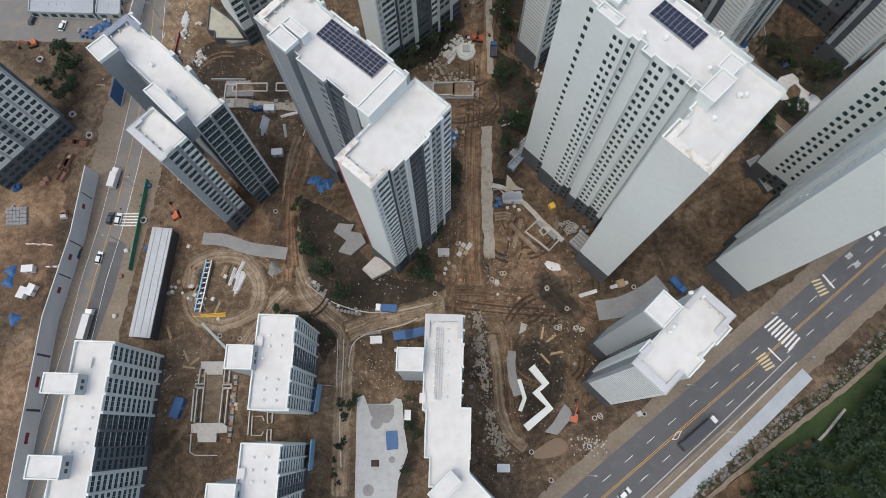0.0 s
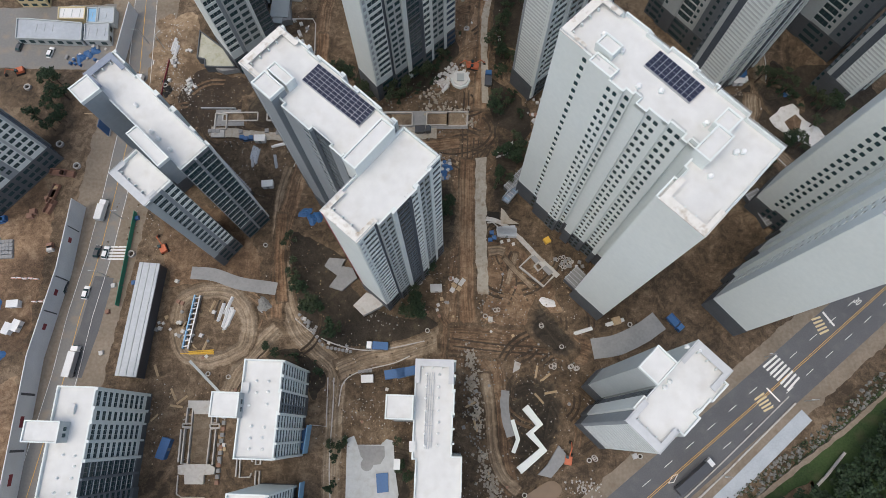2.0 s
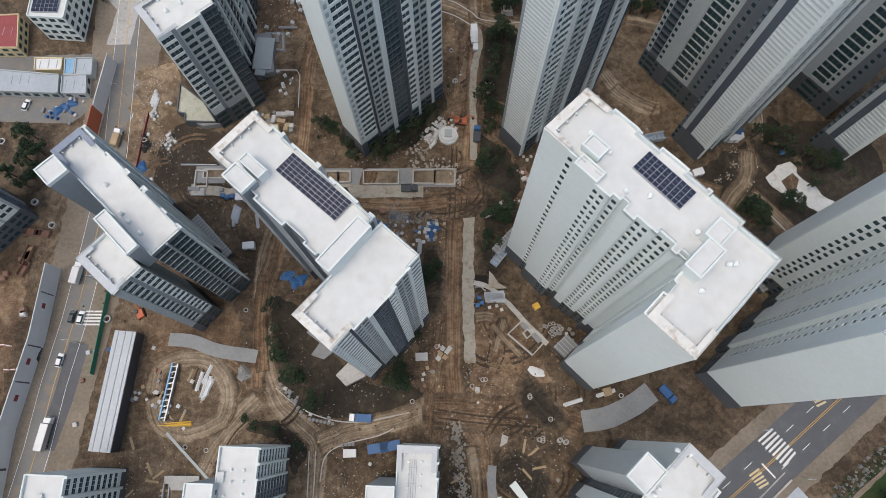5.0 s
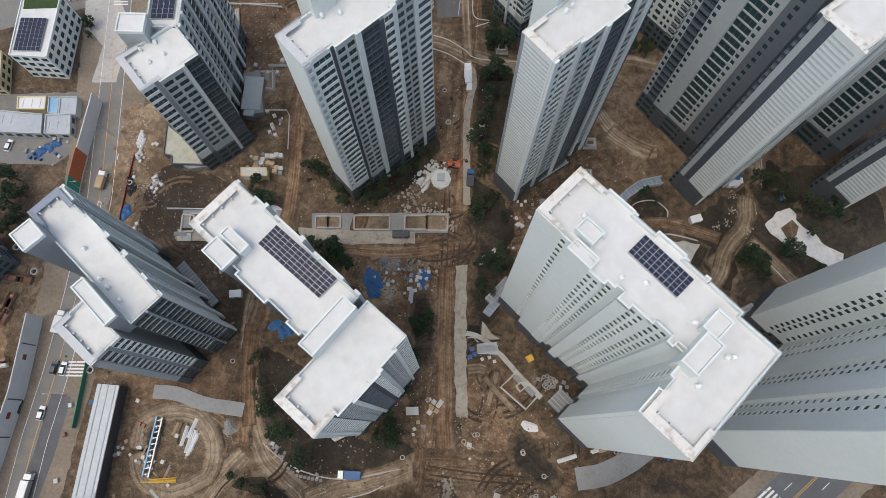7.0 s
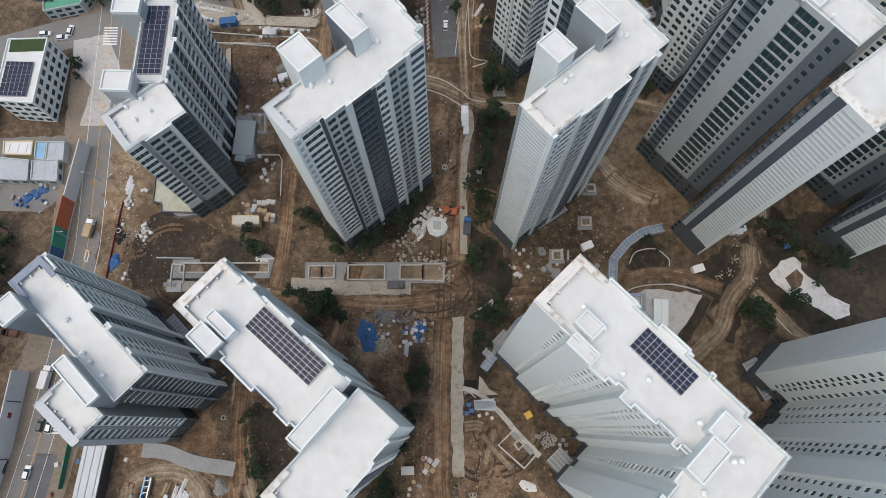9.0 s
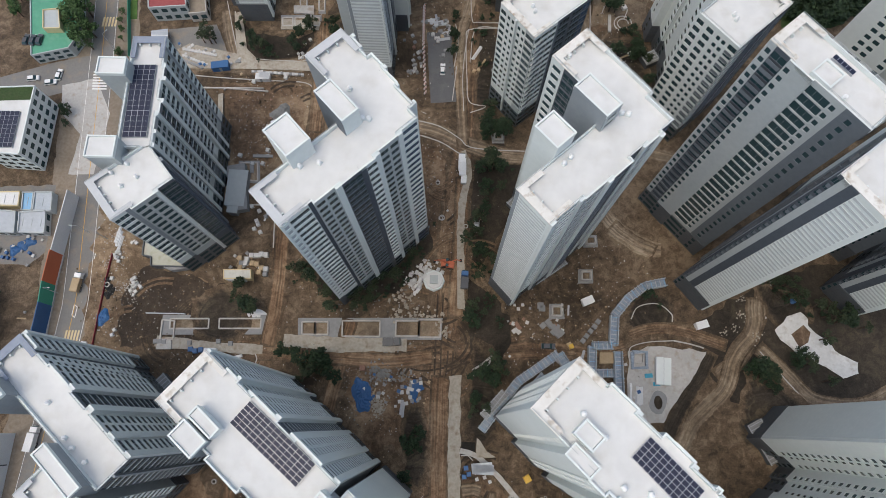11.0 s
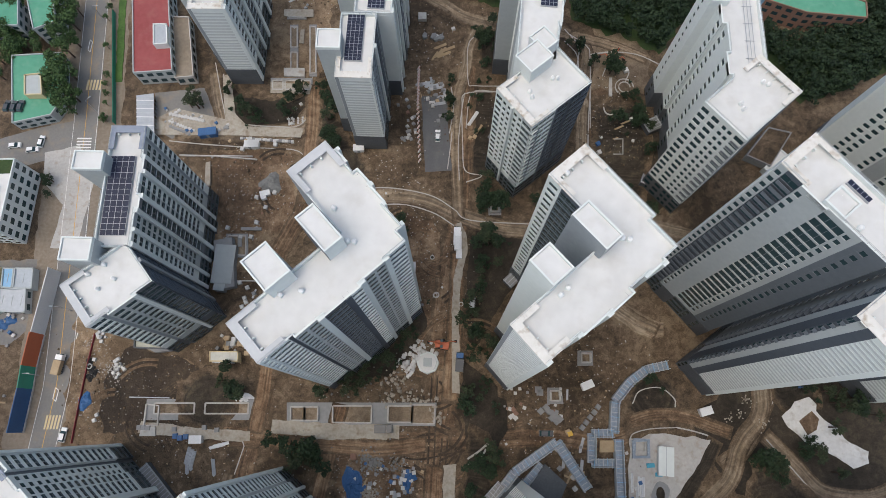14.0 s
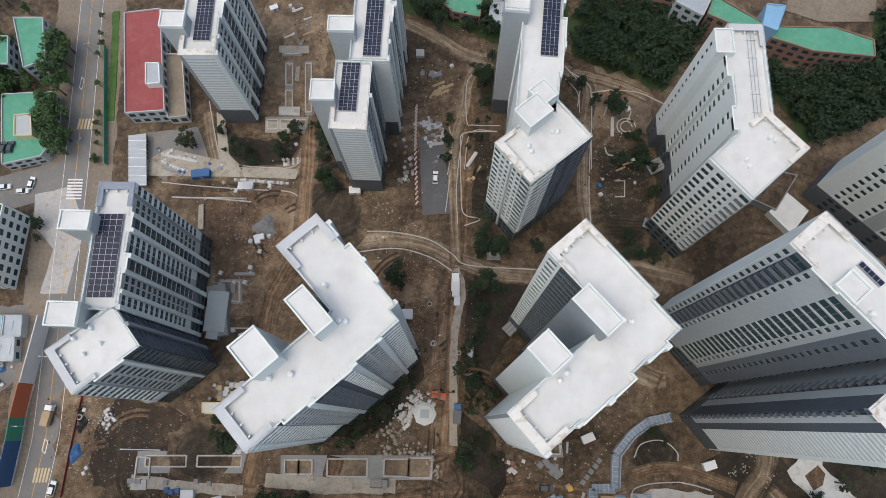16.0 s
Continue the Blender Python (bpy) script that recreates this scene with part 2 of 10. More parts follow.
def wing(tower, cx, cy, ang, sx, sy, z, sides, wall=WHITE, hood="", base=9.4, roof=True, foot=0.0, coping=CAP):
    """A block with parapet, roof and styled faces. sides: {'S': style, ...} in its own axes."""
    a = radians(ang)
    ux, uy = (math.cos(a), math.sin(a)), (-math.sin(a), math.cos(a))

    def P(x, y, zz):
        return (cx + ux[0] * x + uy[0] * y, cy + ux[1] * x + uy[1] * y, zz)

    def bx(acc, x0, y0, z0, x1, y1, z1, mat=0):
        acc.hexa([P(x0, y0, z0), P(x1, y0, z0), P(x1, y1, z0), P(x0, y1, z0), P(x0, y0, z1), P(x1, y0, z1), P(x1, y1, z1), P(x0, y1, z1)], mat)

    hx, hy = sx / 2, sy / 2
    acc = Acc()
    bx(acc, -hx, -hy, foot, hx, hy, z - 1.1)
    part("wall", acc, wall, tower)
    if base > foot:
        if base > 5:                                      # courses of the stone base
            acc = Acc()
            for q in range(6):
                h = 1.5 + q * 1.5
                if h < base and foot < h:
                    bx(acc, -hx - .22, -hy - .22, h - .06, hx + .22, hy + .22, h + .06)
            part("base_joint", acc, DARK, tower)
        acc = Acc()
        for x0, y0, x1, y1 in ((-hx - .2, -hy - .2, hx + .2, -hy), (-hx - .2, hy, hx + .2, hy + .2), (-hx - .2, -hy, -hx, hy), (hx, -hy, hx + .2, hy)):
            bx(acc, x0, y0, foot, x1, y1, base)
        part("base_course", acc, STONE, tower)
    if roof:
        acc = Acc()
        bx(acc, -hx + .3, -hy + .3, z - 1.12, hx - .3, hy - .3, z - (1.0 if sx * sy > 60 else .4))
        part("roof", acc, ROOF, tower)
        me_plan = ((cx, cy), ux, uy, -hx, hx, -hy, hy, z)
        PLANS.append(me_plan)
        WINGS.append(me_plan)
        PENDING.append((tower, me_plan, bx, hood))
        if hood:
            w = 1.8

            def ledge(acc, side, g0, g1, wide, h, out=.15):
                """A ledge along a side, from g0 to g1 metres from its middle."""
                if side in 'WE':
                    k = -1 if side == 'W' else 1
                    x0, x1 = sorted((k * (hx + out), k * (hx - wide)))
                    bx(acc, x0, g0, z + .01, x1, g1, z + h)
                else:
                    k = -1 if side == 'S' else 1
                    y0, y1 = sorted((k * (hy + out), k * (hy - wide)))
                    bx(acc, g0, y0, z + .01, g1, y1, z + h)

            for side in hood:
                long, across = (hy, hx) if side in 'WE' else (hx, hy)
                rim = Acc()
                ledge(rim, side, -long - .15, long + .15, w, .24)
                ret = min(4.5, across * .6)
                for nb in ('SN' if side in 'WE' else 'WE'):
                    if nb not in hood:
                        g = (across - w - ret, across - w) if side in 'EN' else (-across + w, -across + w + ret)
                        ledge(rim, nb, g[0], g[1], 1.2, .23)
                part("coping", rim, coping, tower)
                k = 1 if side in 'EN' else -1
                for q in range(int(long * 2 / 2.6)):
                    g = -long + 1.6 + q * 2.6
                    d0, d1 = sorted((k * (across - w - .55), k * (across - w)))
                    brk = Acc()
                    bx(brk, *((d0, g, z - 1.0, d1, g + .3) if side in 'WE' else (g, d0, z - 1.0, g + .3, d1)), z - .05)
                    part("bracket", brk, WHITE, tower)
    faces = {'S': (P(-hx, -hy, 0), ux, (-uy[0], -uy[1]), sx), 'E': (P(hx, -hy, 0), uy, ux, sy),
             'N': (P(hx, hy, 0), (-ux[0], -ux[1]), uy, sx), 'W': (P(-hx, hy, 0), (-uy[0], -uy[1]), (-ux[0], -ux[1]), sy)}
    for side, style in sides.items():
        c, u, n, length = faces[side]
        FACES.append((tower, c, u, n, length, foot, z - 0.02, style, max(base, foot + 0.5)))


def roofed(x, y, z):
    """Whether a roof of about this height lies over the place."""
    for p in WINGS:
        dx, dy = x - p[0][0], y - p[0][1]
        if abs(p[7] - z) < .4 and p[3] < dx * p[1][0] + dy * p[1][1] < p[4] and p[5] < dx * p[2][0] + dy * p[2][1] < p[6]:
            return True
    return False


def build_faces():
    for face in FACES:
        facade(*face)
    FACES.clear()


def build_parapets():
    """Parapets and guard rails, left out where a roof runs on into its neighbour."""
    for tower, plan, bx, hood in PENDING:
        (cx, cy), ux, uy, x0, hx, y0, hy, z = plan
        for side in 'SENW':
            long, at = (hx, hy) if side in 'SN' else (hy, hx)
            sign = -1 if side in 'SW' else 1
            n = max(2, int(long * 2 / .4))
            runs, start = [], None
            for i in range(n + 1):
                g = -long + (i + .5) * 2 * long / n
                x, y = (g, sign * (at - .05)) if side in 'SN' else (sign * (at - .05), g)
                wx, wy = cx + ux[0] * x + uy[0] * y, cy + ux[1] * x + uy[1] * y
                free = i < n
                for p in PLANS if free else ():
                    if p is plan or abs(p[7] - z) > .4:
                        continue
                    dx, dy = wx - p[0][0], wy - p[0][1]
                    if p[3] + .02 < dx * p[1][0] + dy * p[1][1] < p[4] - .02 and p[5] + .3 < dx * p[2][0] + dy * p[2][1] < p[6] - .1:
                        free = False
                        break
                edge = -long + i * 2 * long / n
                if free and start is None:
                    start = edge
                if not free and start is not None:
                    runs.append((start, edge))
                    start = None
            lo, hi = sorted((sign * (at - .25), sign * (at + .1)))
            for a, b in runs:
                wall = Acc()
                if side in 'SN':
                    bx(wall, a - (.1 if a == -long else 0), lo, z - 1.15, b + (.1 if b > long - .01 else 0), hi, z)
                elif min(b, long - .25) > max(a, -long + .25):
                    bx(wall, lo, max(a, -long + .25), z - 1.15, hi, min(b, long - .25), z)
                if wall.v:
                    part("parapet", wall, WHITE, tower)
                if z > 40 and hx * hy > 22 and side not in hood:
                    rail = Acc()
                    k = sign * (at - .1)
                    for q in range(int((b - a) / 1.7) + 1):
                        g = a + .1 + q * 1.7
                        c = (g, k) if side in 'SN' else (k, g)
                        bx(rail, c[0] - .035, c[1] - .035, z, c[0] + .035, c[1] + .035, z + .75)
                    for h in (.42, .72):
                        bx(rail, *((a, k - .03, z + h, b, k + .03) if side in 'SN' else (k - .03, a, z + h, k + .03, b)), z + h + .05)
                    part("guard_rail", rail, PALE, tower)
    PENDING.clear()


def S(text):
    """'bW4 sW2+1.2' -> strips of (kind, width, how far it stands out)"""
    out = []
    for w in text.split():
        n = 3 if w[2] == 'b' else 2
        size, _, d = w[n:].partition("+")
        out.append((w[:n], float(size), float(d or 0)))
    return out


SE_LIGHT = S("qW1.8 gW4.6 bD.9 wP2.4+.7 wP2.4+.7 pW1.3+.7 gD4.6+1.3 bD1.2+1.3 gW2.4+1.3 pW1.2+.5 wP2.4+.5 wP2.4+.5 pW1.1 gWb4")
SE_DARK = S("pW1.2 wW2.2 gW3.4 pW.9 wP2.6+.8 wP2.6+.8 pW1.2+.8 gD4+1.2 bD1+1.2 gD3 pW1.2 wP2.5+.6 pW1.1+.6 gDb3")
NE_A = S("pW1.4 gW3 pW1.6 wW2.4 wW2.4 pW1.4+.6 gS4 pW1.4+.5 gW3.6+.5 wW2+.5 sW1.6 sW1.6 bS.7 gW3.4+.8 pW.7+.8")
NE_B = S("pW1.4 gW3 pW1.6 wW2.4+.6 wW2.4+.6 pW1.4 gS3 pW1.2+.6 gW3.4+.6 wW2.2+.6 pW1 wW2.4 pW.8+.5 gW2.6+.5 bP1 gW3.2 pW.8")
BLANK = S("bW10")
BANDED = S("bG1 tW9.5")
WINDOWS_W = S("bW6 sW1.7 bW.5 sW1.7 bW2+.9 bW1.6 sW1.5+1.6 sW1.5+1.6 bW.6+1.6 sW1.7+.6 bW1.4 bW2.6+1.8 sW1.6+.8 sW1.6+.8 bW1.2+.8 sW1.7 sW1.7 bW1.4+1.4 bW4.5+.5")
# The slate strips at its end paint in the step's shadow and shaded recess.
K_FACE = S("sP1.7 oD3.4 sP1.7+.5 bP4+.5 lP5 sP1.6 bP.9 bS1.2 sS1.8 bS2.6")
LOW_SHORT = S("pW.6 gW3.2 pW.5 gW3.2 pW.5 gW3.2 pW.6 wS2.4+.4 gS3+.4 pW.6 gW3.2 pW.6 gW3.2 pW.5")
LOW_EAST = S("pW.6 gW3.2 pW.5 gW3.2 pW.5 gW3.2 pW.7 wS2.4+.4 wS2.4+.4 gS3 pS.5 gS3 pW.6 gW3.2 pW.5 gW3.2 pW.5 wW2.4+.4 pW.6 gW3.2 pW.6")
DARK_EAST = S("pW1.4 gW3 pW1.2 wP2.2 wP2.2 pW1.2 gS3+.8 pW1.4+.8 gP3 gW3 pW1.2+.5 gS3.2+.5 pW1.4")
DARK_SIDE = S("bG6 sG1.6 bG3+1 sG1.6+1 gD3 bG2+.8 sG1.6")


def tower_a():
    t = thing("apartment_tower", (-77, 90, 0), "grey-white apartment tower with dark balcony strips", "building")
    wing(t, -77.0, 89.9, -42, 39.2, 8.8, 56.5, {'E': S("gS4 pG.6 gS4"), 'N': NE_A, 'S': S("bG26 sS2 bS1 sS2 bP1.4")}, PALE, "W", coping=BLUECAP)
    wing(t, -75.2, 71.4, -40, 12.8, 8.6, 56.5, {'E': S("bP2.2+.3 gP3.4 bG1.2 gW3.4"), 'S': S("bP12")}, PALE, "S")
    wing(t, -90.3, 92.7, -44, 5.6, 5.6, 61.6, {}, MID)
    wing(t, -72.1, 77.6, -43, 12.4, 3.2, 61.6, {}, MID, foot=50)
    return t


def tower_b():
    t = thing("apartment_tower", (-20, 72, 0), "white apartment tower with a roof solar array", "building")
    wing(t, -28.9, 84.8, -41, 36.8, 12.8, 75.1, {'S': DARK_SIDE, 'N': NE_B, 'W': S("bW8")}, MID, "W", coping=COPING)
    wing(t, -13.3, 63.4, -40, 10.6, 26.0, 75.1, {'E': SE_LIGHT, 'S': S("bR.7 bW9"), 'W': S("bG3 sG2 bG4")}, WHITE, "S", coping=COPING)
    wing(t, -15.9, 70.9, -39, 3.6, 12.4, 79.0, {}, WHITE, foot=70)
    wing(t, -39.2, 85.2, -41, 6.0, 4.0, 77.6, {'W': BLANK}, MID)
    wing(t, -36.6, 88.2, -41, 6.2, 2.4, 77.4, {}, WHITE, foot=70)
    return t


def tower_c():
    t = thing("apartment_tower", (45, 74, 0), "tall white apartment tower with small windows and roof solar array", "building")
    wing(t, 41.6, 82.8, -44, 39.0, 12.2, 88.92, {'S': WINDOWS_W, 'W': S("bW2 gW2.5 bW.8 wW2 wW2 bW1.5"), 'N': S("bW4 gW3 bP1+.7 sW1.7 sW1.7 pW.8 gW4+1 bW2+1 gW4 pW.8 sW1.7+.8 bW4+.8 gW3 bW3")}, WHITE, "W", coping=COPING)
    wing(t, 53.3, 61.1, -43, 10.6, 25.0, 88.9, {'S': BLANK, 'W': S("bW5+.6 sW1.6 sW1.6 bW2+.8 sW1.6+.8 bW2 bW4+.9"), 'E': S("bW4 gW3 bW4")}, WHITE, "S", coping=COPING)
    wing(t, 50.9, 65.9, -44, 3.6, 7.2, 92.0, {}, WHITE, foot=85)
    wing(t, 54.3, 71.0, -44, 3.4, 4.4, 91.2, {}, WHITE, foot=85)
    wing(t, 32.8, 87.8, -44, 4.2, 3.2, 90.6, {}, WHITE, foot=85)
    wing(t, 31.7, 83.7, -44, 5.6, 2.6, 89.6, {'S': BLANK}, WHITE)
    return t


def tower_r():
    t = thing("apartment_tower", (52, 22, 0), "white apartment tower with a banded gable beside the road", "building")
    wing(t, 52.7, 21.7, -44, 9.6, 24.8, 57.7, {'S': BANDED, 'W': S("bW6 gD2 bW1.5 gD1.6 bW2.4+.6 bG2"), 'E': S("bW4 gW3 bW3+1.4 gW3+1.4 pW.8 gW4+.6 bW3+1.2 gW3+1.2 bW3")}, WHITE, "SN")
    wing(t, 47.3, 27.8, 46, 6.6, 5.4, 61.8, {}, PALE)
    return t


def tower_h1():
    t = thing("apartment_tower", (-15, 141, 0), "L-shaped apartment tower with glazed balconies and white piers", "building")
    wing(t, -15.0, 141.2, 43, 35.6, 9.8, 82.0, {'S': SE_LIGHT, 'W': BLANK, 'E': S("gWb4 pW1 gWb4"), 'N': S("bG8 sG2 bG4")}, WHITE, "W")
    wing(t, -11.1, 158.1, 43, 9.8, 24.0, 81.96, {'W': S("bG5 sG2 bG3"), 'E': SE_DARK, 'N': BLANK}, WHITE, "N")
    wing(t, -23.6, 142.6, 43, 5.8, 7.4, 87.6, {}, WHITE)
    wing(t, -14.4, 150.3, 43, 4.2, 8.8, 87.6, {'W': S("bS8.8")}, WHITE)
    return t


def tower_h2():
    t = thing("apartment_tower", (37, 141, 0), "L-shaped apartment tower with a banded gable and dark glazed face", "building")
    wing(t, 37.4, 141.4, 42, 34.0, 9.4, 84.2, {'S': SE_DARK, 'W': BANDED, 'N': S("bW8 sW2 bW4")}, WHITE, "W", coping=COPING)
    wing(t, 39.4, 159.3, 42, 9.8, 19.4, 84.16, {'W': S("sW1.8 gD3 bP3 sP1.6"), 'E': BLANK, 'N': BLANK}, WHITE, "N", coping=COPING)
    wing(t, 28.5, 143.8, 43, 5.0, 6.2, 89.8, {}, WHITE)
    wing(t, 37.0, 151.4, 43, 4.2, 8.8, 89.8, {'S': S("sP2"), 'W': S("bG4")}, PALE)
    return t


def tower_j():
    t = thing("apartment_tower", (-72, 160, 0), "grey apartment tower with dark east face and long solar array", "building")
    wing(t, -72.7, 171.1, 1, 8.8, 32.0, 52.5, {'E': DARK_EAST + S("wP2.2 wP2.2 bG1.2 gW3"), 'N': BLANK, 'W': BLANK}, PALE, "N", coping=BLUECAP)
    wing(t, -72.1, 145.9, 40, 17.8, 12.6, 52.5, {'S': S("gW3 bG1 wP2.6+.6 wP2.6+.6 pW.8 gD3.4"), 'E': S("gDb4 pG.8 gDb4"), 'W': BLANK}, PALE, "W")
    wing(t, -78.4, 153.2, 0, 7.2, 5.6, 57.0, {}, PALE)
    wing(t, -79.5, 175.8, 0, 7.2, 4.8, 57.0, {}, PALE)
    return t


def tower_k(dx=0.0, dy=0.0):
    t = thing("apartment_tower", (86 + dx, 146 + dy, 0), "tall white apartment tower with dark window strips and a banded gable", "building")
    wing(t, 83.5 + dx, 157.6 + dy, 41, 9.4, 25.6, 90.0, {'W': K_FACE, 'N': BLANK}, PALE, "N", coping=COPING)
    wing(t, 95.5 + dx, 139.5 + dy, 38, 27.0, 11.6, 90.0, {'W': S("oD1 bP1.6+.2 bD2.2 tW6.8"), 'N': S("bG2 sG1.8 bG3 sG1.8 bG4 oD1.6 bP2 bD2.8"), 'S': SE_DARK}, WHITE, "W", coping=COPING)
    wing(t, 81.4 + dx, 156.4 + dy, 41, 4.4, 4.6, 90.9, {}, WHITE, foot=86)
    return t


def tower_p():
    t = thing("apartment_tower", (34, 210, 0), "white apartment tower with stacked corner balconies", "building")
    wing(t, 33.6, 201.6, 40, 20.4, 14.0, 52.0, {'W': S("wW2.4 sW1.6 sW1.6 pW.6 sW1.6 sW1.6 gP3"), 'S': S("oW2.6 gW3 gW3 bS1 gD4 bD1 gD4 gDb3"), 'N': S("bP6 sP1.6 bP3")}, WHITE, "W", coping=COPING)
    wing(t, 33.5, 232.0, -4, 10.6, 44.0, 52.0, {'W': S("sW1.6 bW3 sW1.6 bP2 bW3"), 'E': SE_DARK, 'S': BLANK}, WHITE, "")
    wing(t, 30.6, 207.6, 41, 7.6, 6.2, 56.5, {}, WHITE, foot=48)
    wing(t, 33.2, 213.0, 41, 5.2, 5.6, 56.0, {}, WHITE, foot=48)
    wing(t, 27.0, 243.0, -4, 6.4, 14.0, 57.0, {}, PALE)
    return t


def tower_q():
    t = thing("apartment_tower", (85, 205, 0), "white apartment tower with rows of small windows", "building")
    wing(t, 85.7, 197.3, 42, 20.4, 14.0, 55.9, {'W': S("wW2.6 bW.6 wW2.6 bW.6 sW1.7 sW1.7 bW.5 oW2.6"), 'N': S("sW1.6 bW3 bP3 sW1.6 bW5"), 'S': S("gP3 bG1 gD4 bG1 gD4")}, WHITE, "E", coping=COPING)
    wing(t, 85.6, 217.0, 0, 9.0, 33.0, 55.94, {'W': S("sW1.7 bW3 bW2+1.2 sW1.7+1.2 sW1.7 bW3 sW1.7+.9 bW2+.9 sW1.7"), 'N': BLANK, 'E': BLANK}, WHITE, "N")
    wing(t, 79.5, 228.0, 0, 4.6, 7.0, 57.2, {'W': S("bW2 sW1.6 bW3")}, WHITE)
    return t


def tower_n():
    t = thing("apartment_tower", (-15, 228, 0), "grey-white stepped apartment tower with two solar arrays", "building")
    wing(t, -17.6, 216.6, -1, 10.0, 20.4, 45.9, {'S': BANDED, 'E': S("gW2 wG2 wG2 pW.8 gD3 bD1 wG2"), 'W': BLANK}, WHITE, "S", coping=COPING)
    wing(t, -13.3, 244.2, -1, 10.4, 34.0, 45.9, {'S': BLANK, 'E': DARK_EAST, 'W': BLANK}, WHITE, "")
    wing(t, -24.4, 215.6, 0, 6.4, 5.8, 50.5, {}, PALE)
    wing(t, -20.9, 235.8, 0, 7.2, 4.6, 50.5, {}, PALE)
    return t


def tower_m():
    t = thing("apartment_tower", (-63, 245, 0), "grey-white apartment tower with a banded gable and solar array", "building")
    wing(t, -63.5, 247.3, 1, 10.4, 34.0, 41.9, {'S': BANDED, 'E': DARK_EAST, 'W': BLANK}, WHITE, "S", coping=COPING)
    wing(t, -69.8, 239.3, 0, 6.8, 5.2, 46.2, {}, PALE)
    return t


def block_low(cx, cy, sx, sy, z, cores, label, east=None, hood=""):
    t = thing("apartment_block", (cx, cy, 0), label, "building")
    wing(t, cx, cy, -0.5, sx, sy, z, {'E': east or LOW_SHORT, 'N': BLANK, 'S': BLANK, 'W': S("bW4 sW2 bW4")}, WHITE, hood, base=3.2)
    for x, y, w, d, zc in cores:
        wing(t, x, y, -0.5, w, d, zc, {'E': S("bP1 sP1.6 sP1.6 bP1")}, PALE, base=3.0)
    return t


tower_a()
tower_b()
tower_c()
tower_r()
tower_h1()
tower_h2()
tower_j()
tower_k()
tower_k(47.0, -1.0)
tower_p()
tower_q()
tower_n()
tower_m()
block_low(-95.8, -2.1, 10.2, 48.2, 32.3, [(-100.6, 10.5, 9.0, 5.2, 36.0), (-100.6, -10.0, 8.6, 5.6, 36.0)], "white low apartment block with glazed east face", LOW_EAST)
block_low(-47.1, 17.5, 10.0, 25.0, 32.8, [(-55.0, 18.2, 7.0, 6.2, 36.0)], "white low apartment block with grey coping")
block_low(-48.1, -15.5, 10.0, 24.4, 32.8, [(-55.8, -16.4, 7.2, 7.0, 36.0)], "white low apartment block with stained coping")
block_low(-2.0, 18.6, 10.0, 25.4, 30.1, [(-10.6, 18.7, 7.0, 6.0, 34.0)], "white low apartment block with roof pipework", None, "N")
t_e = thing("apartment_tower", (100, 66, 0), "white apartment tower with tall blank gable beside the road", "building")
wing(t_e, 103.5, 64.5, 43, 45.0, 13.2, 88.0, {'W': BLANK, 'N': S("bW7 bW3+1 sW1.8+1 sW1.8 bW1 sW1.8 bW5+1 sW1.8 sW1.8 bW2 bW5+1.2 sW1.8 bW1 sW1.8 bW5"), 'S': BLANK}, WHITE, "W")
wing(t_e, 115.0, 82.0, -45, 30.0, 12.0, 88.0, {'S': S("bW4+.8 sW1.8+.8 sW1.8 bW1.2 sW1.8 bW3+1.2 sW1.8 sW1.8 bW2+1 sW1.8 bW5"), 'W': BLANK}, WHITE, "")
t_w = thing("apartment_tower", (-148, 93, 0), "grey apartment tower with dark balcony strips", "building")
wing(t_w, -147.7, 93.0, 51, 30.0, 12.0, 60.0, {'S': S("gW3 bP1 wW2.6 wW2.6 bP1 wW2.6 wW2.6 bG1 wG2.2 bG1 wW2.6 wW2.6 bP1 wW2.6 wW2.6 bP1"), 'E': S("gDb4 pG1 gD4")}, PALE, "")
t_y = thing("apartment_tower", (142, 202, 0), "white apartment tower with rows of small windows", "building")
wing(t_y, 142.0, 202.0, -44, 30.0, 12.0, 62.0, {'S': S("bW3 sW1.8 sW1.8 bW2 sW1.8 bP3 sW1.8 bW3"), 'W': BLANK}, WHITE, "")


